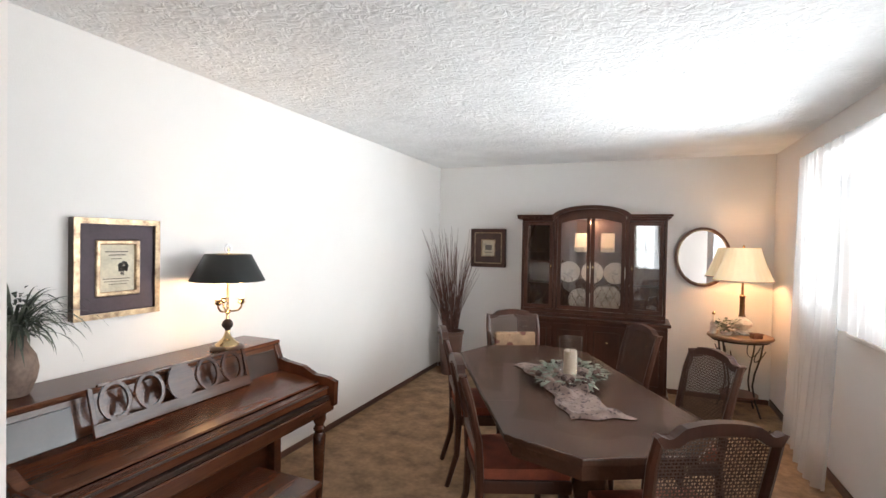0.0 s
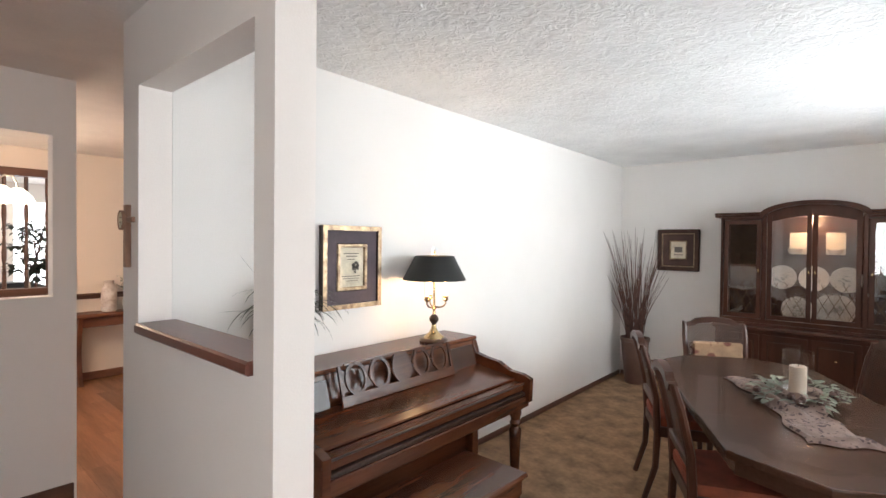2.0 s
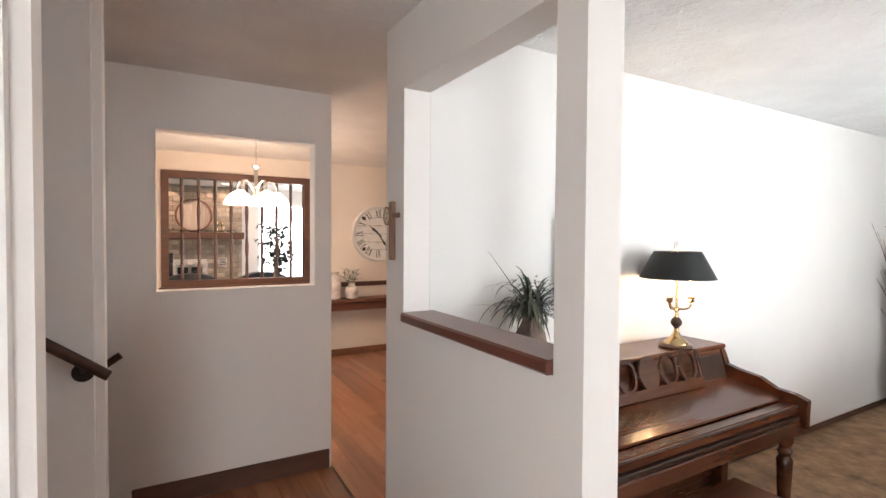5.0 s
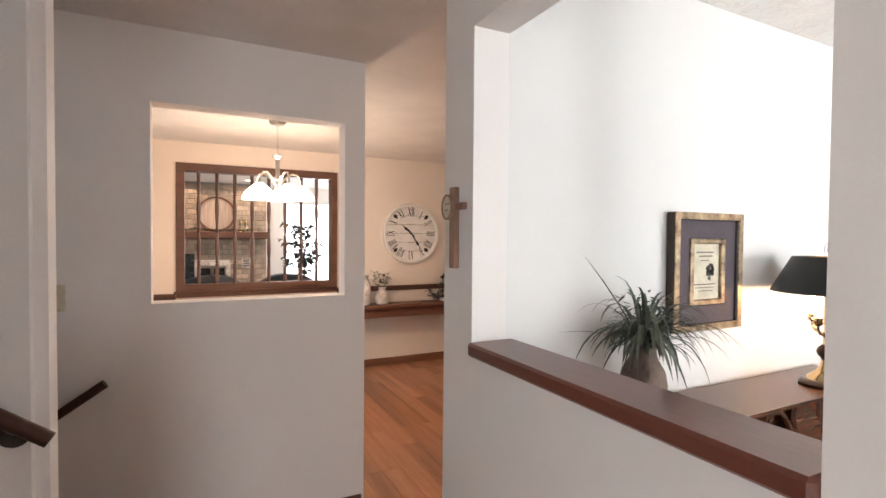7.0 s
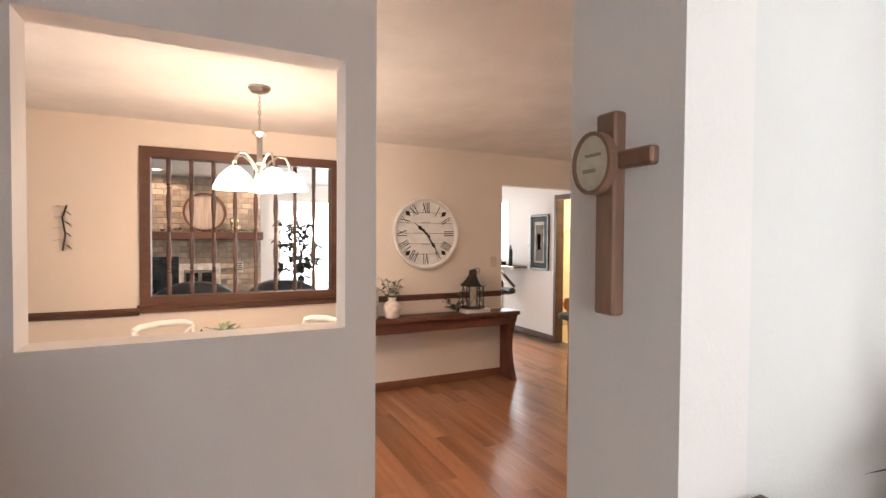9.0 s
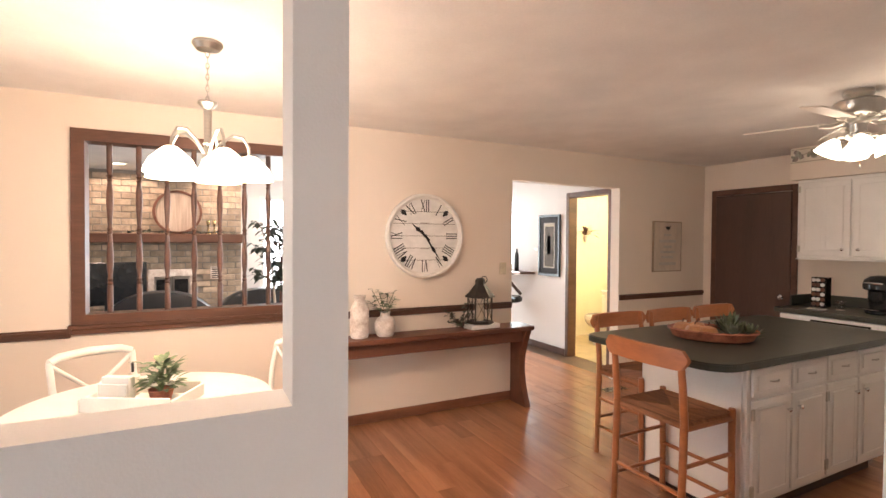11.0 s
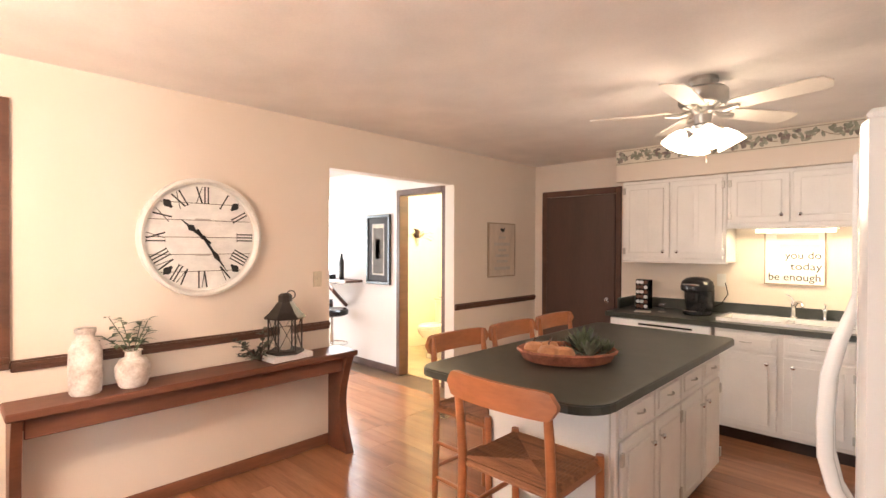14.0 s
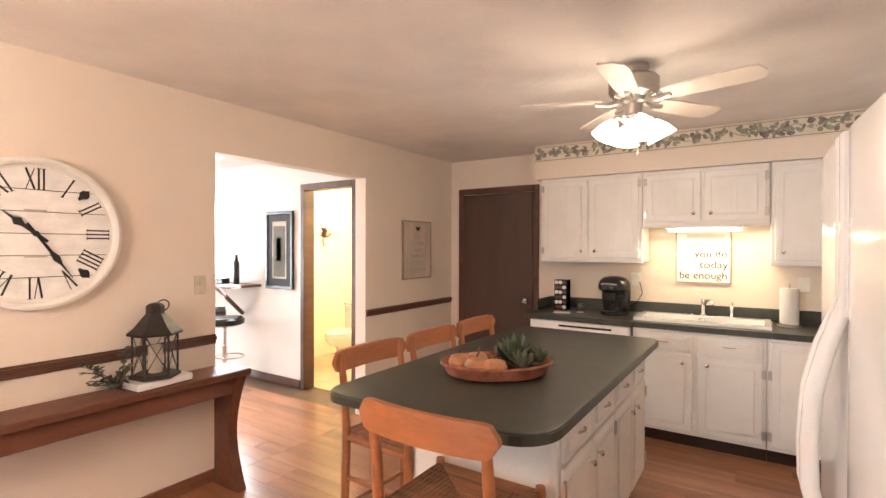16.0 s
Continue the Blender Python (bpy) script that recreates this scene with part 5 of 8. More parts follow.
def island():
    p = thing("kitchen_island", "white island cabinet with raised-panel drawers and doors", "cabinet", (0, 0, 0))
    x0, x1, y0, y1 = -6.15, -5.47, 4.08, 5.60
    part("body", boxes((x0, x1, y0, y1, 0.10, 0.878), bev=0.004), WHITECAB, p)
    part("toe_kick", boxes((x0 + 0.05, x1 - 0.06, y0 + 0.02, y1 - 0.05, 0.0, 0.10)), PIANOD, p)
    part("end_panel", boxes((x0 + 0.02, x1 - 0.02, y0 - 0.012, y0 - 0.001, 0.04, 0.876), bev=0.003), WHITECAB, p)
    n = 4
    w = (y1 - y0 - 0.04) / n
    for i in range(n):
        a, b = y0 + 0.02 + w * i + 0.008, y0 + 0.02 + w * (i + 1) - 0.008
        front(p, "drawer", a, b, 0.70, 0.85, x1, 1, "x", ((a + b) / 2, 0.775, "pull"))
        right = i % 2 == 0
        d = front(p, "door", a, b, 0.13, 0.68, x1, 1, "x", (b - 0.05 if right else a + 0.05, 0.60, "knob"))
        for z in (0.20, 0.61):
            hinge(d, (x1 + 0.02, a - 0.004 if right else b + 0.004, z), "x")
    t = thing("island_countertop", "dark green laminate countertop with rounded edges on the island", "countertop", (0, 0, 0.880))
    out = []
    cx0, cx1, cy0, cy1, r = -6.34, -5.39, 3.745, 5.70, 0.07
    for cx, cy, a0, rr in ((cx1 - 0.16, cy0 + 0.16, -90, 0.16), (cx1 - r, cy1 - r, 0, r), (cx0 + r, cy1 - r, 90, r), (cx0 + 0.1, cy0 + 0.1, 180, 0.1)):
        for k in range(7):
            a = radians(a0 + 15 * k)
            out.append((cx + rr * math.cos(a), cy + rr * math.sin(a)))
    part("slab", make(prism, out, "z", 0.0, 0.04, 0.008), LAMINATE, t)
    mx, my = (cx0 + cx1) / 2, (cy0 + cy1) / 2

    def grown(k):
        return [(mx + (x - mx) * k, my + (y - my) * k) for x, y in out]
    part("edge_band", make(ring, grown(1.005), grown(1.0004), "z", 0.001, 0.033), LAMINATE, t, "dark laminate edge band")


island()


def stool():
    """Local: the sitter looks along plus y."""
    p = thing("bar_stool", "orange beech bar stool with a woven rush seat", "stool", (0, 0, 0), 0, "stools at the island")
    hw, hd, sz = 0.215, 0.19, 0.62
    for s in (-1, 1):
        part("back_leg", make(tube, [(s * hw, -hd - 0.02, 0), (s * hw, -hd, sz), (s * hw * 1.0, -hd - 0.015, 0.80), (s * hw, -hd - 0.04, 0.985)], [0.018, 0.02, 0.019, 0.016], 12), BEECH, p, smooth=True)
        part("front_leg", make(tube, [(s * hw, hd + 0.01, 0), (s * hw, hd, sz), (s * hw, hd, sz + 0.022)], [0.017, 0.019, 0.017], 12), BEECH, p, smooth=True)
        for z in (0.20, 0.40):
            part("side_stretcher", make(rod, (s * hw, -hd - 0.01, z), (s * hw, hd, z), 0.011), BEECH, p, smooth=True)
        part("side_rail", make(rod, (s * hw, -hd, sz - 0.03), (s * hw, hd, sz - 0.03), 0.014), BEECH, p, smooth=True)
    for y, z in ((hd, 0.16), (hd, 0.30), (-hd - 0.01, 0.26)):
        part("stretcher", make(rod, (-hw, y, z), (hw, y, z), 0.011), BEECH, p, smooth=True)
    # curved crest rail with rounded ends
    bm = bmesh.new()
    n = 20
    rows = []
    for k in range(n + 1):
        f = -1 + 2 * k / n
        x = f * 0.262
        y = -hd - 0.035 - 0.035 * (1 - f * f)
        e = math.sqrt(max(0.0, 1 - max(0, (abs(f) - 0.82) / 0.18) ** 2))
        h = 0.052 * max(e, 0.15)
        rows.append([bm.verts.new((x, y + dy, 0.945 + dz * h + 0.0)) for dy, dz in ((-0.013, -1), (0.011, -1), (0.013, 0), (0.011, 1), (-0.013, 1), (-0.015, 0))])
    for a, b in zip(rows, rows[1:]):
        for i in range(6):
            bm.faces.new((a[i], a[(i + 1) % 6], b[(i + 1) % 6], b[i]))
    bm.faces.new(rows[0][::-1])
    bm.faces.new(rows[-1])
    bmesh.ops.recalc_face_normals(bm, faces=bm.faces[:])
    part("crest_rail", bm, BEECH, p, "curved orange beech back rail", True)
    # rush seat in four wedges that dip to the middle
    for k in range(4):
        bm = bmesh.new()
        c = [(-hw, -hd), (hw, -hd), (hw, hd), (-hw, hd)]
        a, b = c[k], c[(k + 1) % 4]
        strands = 12
        for i in range(strands):
            f0, f1 = i / strands, (i + 1.0) / strands
            def pt(q, f, z):
                return bm.verts.new((q[0] * (1 - f) * 1.02, q[1] * (1 - f) * 1.02, z))
            z0 = sz + 0.006 - 0.014 * f0
            bm.faces.new((pt(a, f0, z0), pt(b, f0, z0), pt(b, (f0 + f1) / 2, z0 + 0.005), pt(a, (f0 + f1) / 2, z0 + 0.005)))
            bm.faces.new((pt(a, (f0 + f1) / 2, z0 + 0.005), pt(b, (f0 + f1) / 2, z0 + 0.005), pt(b, f1, z0), pt(a, f1, z0)))
        bmesh.ops.remove_doubles(bm, verts=bm.verts[:], dist=0.0016)
        part("rush_wedge", bm, RUSH, p, "woven rush")
    part("rush_underside", boxes((-hw - 0.004, hw + 0.004, -hd - 0.004, hd + 0.004, sz - 0.035, sz - 0.006), bev=0.01), RUSH, p)
    return p


s1 = stool()
s1.matrix_world = pose(-5.725, 3.83, 0, 0, 0, 0)
for x, y, t in ((-6.31, 4.27, -92), (-6.30, 4.82, -90), (-6.30, 5.36, -90)):
    copy_thing(s1, pose(x, y, 0, 0, 0, t))


def fruit_tray():
    rnd = random.Random(21)
    p = thing("wicker_tray", "low oval terracotta-coloured wicker tray on the island", "tray", (-5.86, 4.36, 0.921), 40)
    part("tray", make(lathe, [(0.20, 0), (0.225, 0.01), (0.245, 0.05), (0.252, 0.055), (0.245, 0.06), (0.23, 0.045), (0.21, 0.014), (0.0, 0.012)], (0, 0, 0), 40, 1.0, 0.72), WICKER, p, smooth=True)
    part("rim", make(tube, [(0.25 * math.cos(2 * math.pi * k / 32), 0.18 * math.sin(2 * math.pi * k / 32), 0.056 + 0.003 * (k % 2)) for k in range(33)], 0.008, 6), WICKER, p, smooth=True)
    for k, (x, y) in enumerate(((-0.165, 0.03), (-0.10, -0.05), (-0.08, 0.05), (-0.03, -0.09))):
        g = thing("gourd", "small pale orange gourd in the wicker tray", "gourd", (-5.86 + x * 0.766 - y * 0.643, 4.36 + x * 0.643 + y * 0.766, 0.934), 30 * k, "gourds in the tray")
        part("fruit", make(lathe, [(0.018, 0), (0.046, 0.014), (0.054, 0.042), (0.040, 0.068), (0.008, 0.078)], (0, 0, 0), 20, wave=0.06, waves=6), mat_gourd, g, smooth=True)
        part("stem", make(tube, [(0, 0, 0.074), (0.003, 0, 0.09), (0.012, 0, 0.10)], 0.004, 6), TWIG, g)
    a = thing("artificial_succulent", "spiky grey-green leaf arrangement in the wicker tray", "plant", (-5.83, 4.42, 0.934))
    for cx, cy, count, size, tall, m in ((0.0, 0.06, 30, 0.125, 1.0, SAGE), (0.08, -0.02, 26, 0.09, 0.5, GREYLEAF), (-0.07, 0.10, 24, 0.09, 0.4, LEAF), (0.11, 0.09, 22, 0.085, 0.5, SAGE), (0.03, 0.15, 20, 0.08, 0.5, GREYLEAF)):
        bm = bmesh.new()
        for i in range(count):
            t, e = i * 2.4, 0.1 + 1.35 * i / count
            ln = size * (1.0 if tall > 0.9 else 1.1 - 0.5 * i / count) * rnd.uniform(0.85, 1.1)
            root = (cx + 0.018 * math.cos(t), cy + 0.018 * math.sin(t), 0.012 + 0.03 * i / count)
            blade(bm, root, (math.cos(t) * math.cos(e), math.sin(t) * math.cos(e), math.sin(e)), ln, size * 0.19 + 0.008, -0.3 if tall < 0.9 else 0.3, 0.0, 5)
        tagged(part("rosette", bm, m, a, "rosette of pointed leaves"), kind="stuff")
    bm = bmesh.new()
    for i in range(50):
        t = rnd.uniform(0, 6.28)
        q = rnd.uniform(0.03, 0.14)
        leaf(bm, (q * math.cos(t) + 0.03, q * math.sin(t) + 0.05, rnd.uniform(0, 0.02)), (math.cos(t), math.sin(t), 0.4), rnd.uniform(0.03, 0.06), 0.02, 0.3)
    part("dark_leaves", bm, LEAF, a, "darker leaves")


mat_gourd = mat("pale_orange_gourd", (0.48, 0.22, 0.10), 0.5, var=0.15, scale=14)
fruit_tray()


def base_run():
    yf = 6.40
    segs = [("sink_cabinet", "white sink base cabinet with two drawer fronts and doors", -5.70, -4.82), ("base_cabinet", "white base cabinet beside the sink", -4.817, -3.80)]
    for nm, lb, x0, x1 in segs:
        p = thing(nm, lb, "cabinet", (0, 0, 0), group="kitchen base cabinets")
        part("body", boxes((x0, x1, yf, KY - 0.005, 0.10, 0.872), bev=0.003), WHITECAB, p)
        part("toe_kick", boxes((x0, x1, yf + 0.06, yf + 0.08, 0.0, 0.10)), PIANOD, p)
        n = 2
        w = (x1 - x0) / n
        for i in range(n):
            a, b = x0 + w * i + 0.02, x0 + w * (i + 1) - 0.02
            if nm == "sink_cabinet":
                front(p, "drawer", a, b, 0.72, 0.85, yf, -1, "y", ((a + b) / 2, 0.785, "pull"))
                d = front(p, "door", a, b, 0.13, 0.70, yf, -1, "y", (b - 0.06 if i == 0 else a + 0.06, 0.64, "knob"))
            else:
                d = front(p, "door", a, b, 0.13, 0.85, yf, -1, "y", (b - 0.06 if i else a + 0.30, 0.62, "knob"))
            for z in (0.20, 0.62):
                hinge(d, (a - 0.003 if i == 0 else b + 0.003, yf - 0.02, z), "y")
    p = thing("dishwasher", "white built-in dishwasher under the counter", "dishwasher", (0, 0, 0))
    part("door", boxes((-6.56, -5.72, yf - 0.012, KY - 0.06, 0.11, 0.74), bev=0.008), WHITEGLOSS, p)
    part("control_panel", boxes((-6.56, -5.72, yf - 0.02, KY - 0.06, 0.745, 0.868), bev=0.008), WHITEGLOSS, p, "white control strip")
    part("handle_slot", boxes((-6.30, -5.86, yf - 0.0225, yf - 0.019, 0.822, 0.838), bev=0.001), BLACK, p, "dark grip slot")
    part("kick_plate", boxes((-6.54, -5.74, yf + 0.05, yf + 0.07, 0.0, 0.105)), BLACK, p)
    p = thing("sink_countertop", "dark green laminate countertop with backsplash lip along the wall", "countertop", (0, 0, 0))
    part("slab", boxes((-6.60, -5.71, yf - 0.04, KY - 0.003, 0.875, 0.917), (-5.709, -4.79, yf - 0.04, yf + 0.085, 0.875, 0.917), (-5.709, -4.79, 6.875, KY - 0.003, 0.875, 0.917), (-4.789, -3.79, yf - 0.04, KY - 0.003, 0.875, 0.917), bev=0.003), LAMINATE, p)
    part("backsplash", boxes((-6.60, -3.79, KY - 0.022, KY - 0.002, 0.918, 1.015), bev=0.004), LAMINATE, p)
    part("side_splash", boxes((-6.60, -6.582, 6.62, KY - 0.023, 0.918, 1.015), bev=0.004), LAMINATE, p)
    s = thing("kitchen_sink", "white enamel double sink set in the counter", "sink", (-5.25, 6.68, 0.0))
    part("rim", make(ring, rect(-0.46, 0.46, -0.21, 0.215), rect(-0.42, 0.42, -0.17, 0.13), "z", 0.9175, 0.942), WHITEGLOSS, s)
    for a, b in ((-0.425, -0.015), (0.015, 0.425)):
        bm = bmesh.new()
        box(bm, a, b, -0.175, 0.135, 0.74, 0.93)
        bmesh.ops.delete(bm, geom=[f for f in bm.faces if f.normal.z > 0.9], context="FACES")
        bmesh.ops.solidify(bm, geom=bm.faces[:], thickness=0.006)
        part("basin", bm, WHITEGLOSS, s)
    part("divider", boxes((-0.015, 0.015, -0.17, 0.13, 0.86, 0.928), bev=0.006), WHITEGLOSS, s)
    f = thing("faucet", "chrome kitchen faucet with a lever and side spray", "faucet", (-5.25, 6.87, 0.935))
    part("body", make(lathe, [(0.03, 0), (0.03, 0.01), (0.018, 0.02), (0.016, 0.10), (0.02, 0.12), (0.015, 0.14)], (0, 0, 0), 18), CHROME, f, smooth=True)
    part("spout", make(tube, [(0, 0, 0.09), (0.03, -0.05, 0.14), (0.06, -0.10, 0.145), (0.075, -0.14, 0.125), (0.077, -0.145, 0.11)], [0.013, 0.012, 0.011, 0.011, 0.012], 10), CHROME, f, smooth=True)
    part("lever", make(tube, [(0, 0, 0.135), (-0.01, 0.0, 0.165), (-0.05, -0.01, 0.195)], [0.009, 0.008, 0.006], 8), CHROME, f, smooth=True)
    sp = part("side_spray", make(lathe, [(0.018, 0), (0.014, 0.02), (0.012, 0.06), (0.02, 0.08), (0.014, 0.10)], (0.20, 0, 0), 14), CHROME, f, smooth=True)
    part("water_tap", make(tube, [(0.20, 0, 0.09), (0.20, -0.005, 0.13), (0.215, -0.03, 0.12)], 0.006, 8), CHROME, sp, smooth=True)
    part("deck_plate", boxes((-0.11, 0.11, -0.025, 0.025, 0.0, 0.008), bev=0.004), CHROME, f)


base_run()


def upper_cabinet(x0, x1, z0, z1, doors, nm="upper_cabinet"):
    p = thing(nm, "white wall cabinet with framed panel doors", "cabinet", (0, 0, 0), group="kitchen wall cabinets")
    yf = 6.69
    part("body", boxes((x0, x1, yf, KY - 0.003, z0, z1), bev=0.003), WHITECAB, p)
    part("bottom_lip", boxes((x0 - 0.004, x1 + 0.004, yf - 0.012, yf + 0.05, z0 - 0.012, z0 - 0.001), bev=0.003), WHITECAB, p)
    w = (x1 - x0 - 0.03) / doors
    for i in range(doors):
        a, b = x0 + 0.015 + w * i + 0.01, x0 + 0.015 + w * (i + 1) - 0.01
        first_ = (i == 0 and doors > 1)
        d = front(p, "door", a, b, z0 + 0.03, z1 - 0.03, yf, -1, "y", ((b - 0.05) if first_ else (a + 0.05), z0 + 0.09, "knob"))
        part("centre_stile", boxes(((a + b) / 2 - 0.022, (a + b) / 2 + 0.022, yf - 0.0265, yf - 0.018, z0 + 0.08, z1 - 0.08), bev=0.003), WHITECAB, d)
        for z in (z0 + 0.09, z1 - 0.09):
            hinge(d, (a - 0.003 if first_ else b + 0.003, yf - 0.02, z), "y")


upper_cabinet(-6.58, -5.69, 1.375, 2.125, 2)
upper_cabinet(-5.685, -4.80, 1.675, 2.125, 2)
upper_cabinet(-4.795, -4.20, 1.375, 2.125, 1)
upper_cabinet(-4.195, -3.795, 1.375, 2.125, 1)
structure("soffit", boxes((-6.64, -3.79, 6.665, KY - 0.002, 2.13, H - 0.002)), CREAM, "cream painted soffit above the cabinets", "soffit")


def border():
    """A wallpaper border: a pale strip with vine, leaves and fruit laid on it."""
    p = thing("wallpaper_border", "ivory wallpaper border with grey-green leaves and fruit", "wallpaper border", (0, 6.6645, 0))
    part("paper", boxes((-6.638, -3.80, -0.003, -0.0005, 2.285, 2.432)), PAPERW, p, "ivory paper strip")
    part("edge_line", boxes((-6.638, -3.80, -0.0042, -0.0032, 2.295, 2.301), (-6.638, -3.80, -0.0042, -0.0032, 2.417, 2.422)), VINE, p, "beige printed edge lines")
    rnd = random.Random(31)
    x = -6.62
    while x < -3.84:
        bm, bm2, bm3 = bmesh.new(), bmesh.new(), bmesh.new()
        tube(bm, [(x + 0.05 * k, -0.004, 2.36 + 0.025 * math.sin(k * 1.3 + x * 7)) for k in range(6)], 0.003, 5)
        for i in range(24):
            a = rnd.uniform(0, 6.28)
            c = (x + rnd.uniform(0, 0.24), 2.36 + rnd.uniform(-0.042, 0.042))
            l, w = rnd.uniform(0.016, 0.03), rnd.uniform(0.010, 0.017)
            pts = [(c[0] + l * math.cos(t) * math.cos(a) - w * math.sin(t) * math.sin(a), c[1] + l * math.cos(t) * math.sin(a) + w * math.sin(t) * math.cos(a)) for t in [2 * math.pi * k / 8 for k in range(8)]]
            prism(bm2 if i % 3 else bm3, pts, "y", -0.0052 - 0.0002 * i, -0.0035)
        part("vine", bm, VINE, p)
        tagged(part("printed_leaves", bm2, PRINTLEAF, p), kind="stuff")
        tagged(part("printed_fruit", bm3, PRINTDARK, p), kind="stuff")
        x += 0.26


PAPERW = mat("ivory_paper", (0.72, 0.66, 0.56), 0.8, var=0.05)
VINE = mat("beige_print", (0.36, 0.28, 0.20), 0.8, var=0.1)
PRINTLEAF = mat("grey_green_print", (0.33, 0.33, 0.26), 0.8, var=0.25, scale=20)
PRINTDARK = mat("plum_print", (0.25, 0.20, 0.18), 0.8, var=0.25, scale=20)
border()


def lettering(text, size, at, rot, parent, material, width=None):
    cu = bpy.data.curves.new("lettering", "FONT")
    cu.body, cu.size, cu.align_x, cu.extrude = text, size, "CENTER", 0.0006
    tmp = bpy.data.objects.new("lettering", cu)
    scene.collection.objects.link(tmp)
    mesh = bpy.data.meshes.new_from_object(tmp.evaluated_get(bpy.context.evaluated_depsgraph_get()))
    bpy.data.objects.remove(tmp)
    mesh.materials.clear()
    mesh.materials.append(material)
    ob = new("lettering", mesh)
    ob.parent = parent
    k = (width / ob.dimensions.x) if width and ob.dimensions.x else 1
    ob.matrix_local = pose(*at, *rot) @ Matrix.Diagonal((k, 1, 1, 1))
    return ob


def wall_signs():
    s = thing("wall_sign", "whitewashed wooden sign with black words behind the sink", "sign", (-5.265, KY - 0.003, 1.20))
    part("board", boxes((-0.205, 0.205, -0.018, -0.001, 0, 0.46), bev=0.003), WHITEBOARD, s)
    part("edge", make(ring, rect(-0.207, 0.207, -0.002, 0.462), rect(-0.199, 0.199, 0.006, 0.454), "y", -0.0205, -0.0005), VINE, s, "thin worn edge")
    lettering("be enough", 0.085, (0, -0.0195, 0.035), (90, 0, 0), s, BLACKINK, 0.35)
    lettering("today", 0.085, (0.08, -0.0195, 0.125), (90, 0, 0), s, BLACKINK, 0.21)
    lettering("you do", 0.085, (0.06, -0.0195, 0.215), (90, 0, 0), s, BLACKINK, 0.24)
    # Upper words washed out by lamp glare, put in as pale bars.
    for z, a, b in ((0.30, -0.10, 0.17), (0.375, -0.12, 0.16)):
        part("washed_out_line", boxes((a, b, -0.0195, -0.0185, z, z + 0.035)), PAPERW, s, "words washed pale by the lamp glare")
    w = thing("wall_sign", "narrow whitewashed sign with a bird and grey words", "sign", (CX + 0.003, 6.33, 1.18), 90)
    part("board", boxes((-0.235, 0.235, -0.018, -0.001, 0, 0.575), bev=0.003), TANBOARD, w)
    part("edge", make(ring, rect(-0.237, 0.237, -0.002, 0.577), rect(-0.225, 0.225, 0.01, 0.565), "y", -0.0205, -0.0005), VINE, w, "thin worn brown edge")
    part("bird", make(prism, [(-0.04, 0.515), (-0.02, 0.49), (0.01, 0.475), (0.035, 0.49), (0.05, 0.53), (0.02, 0.512), (0.0, 0.52)], "y", -0.0195, -0.018), BLACKINK, w, "small black bird")
    for z, hw, hh in ((0.42, 0.06, 0.012), (0.35, 0.14, 0.016), (0.285, 0.07, 0.014), (0.225, 0.12, 0.014), (0.165, 0.10, 0.014), (0.09, 0.14, 0.016)):
        part("word_bar", boxes((-hw, hw, -0.0195, -0.0185, z - hh, z + hh)), PAPERG, w, "grey unreadable line of words")


TANBOARD = mat("weathered_tan_board", (0.60, 0.50, 0.41), 0.75, var=0.1, scale=9, bump=0.15, bscale=60, stretch=(1, 1, 0.3))
PAPERG = mat("pale_grey_ink", (0.50, 0.46, 0.42), 0.8)
wall_signs()


def under_cabinet_light():
    p = thing("under_cabinet_light", "lit fluorescent strip under the wall cabinet above the sink", "light", (-5.24, 6.80, 1.662))
    part("housing", boxes((-0.28, 0.28, -0.05, 0.05, -0.012, 0.0), bev=0.004), WHITEGLOSS, p)
    part("tube", make(rod, (-0.26, 0, -0.024), (0.26, 0, -0.024), 0.011), STRIP, p, "glowing white tube", True)


under_cabinet_light()


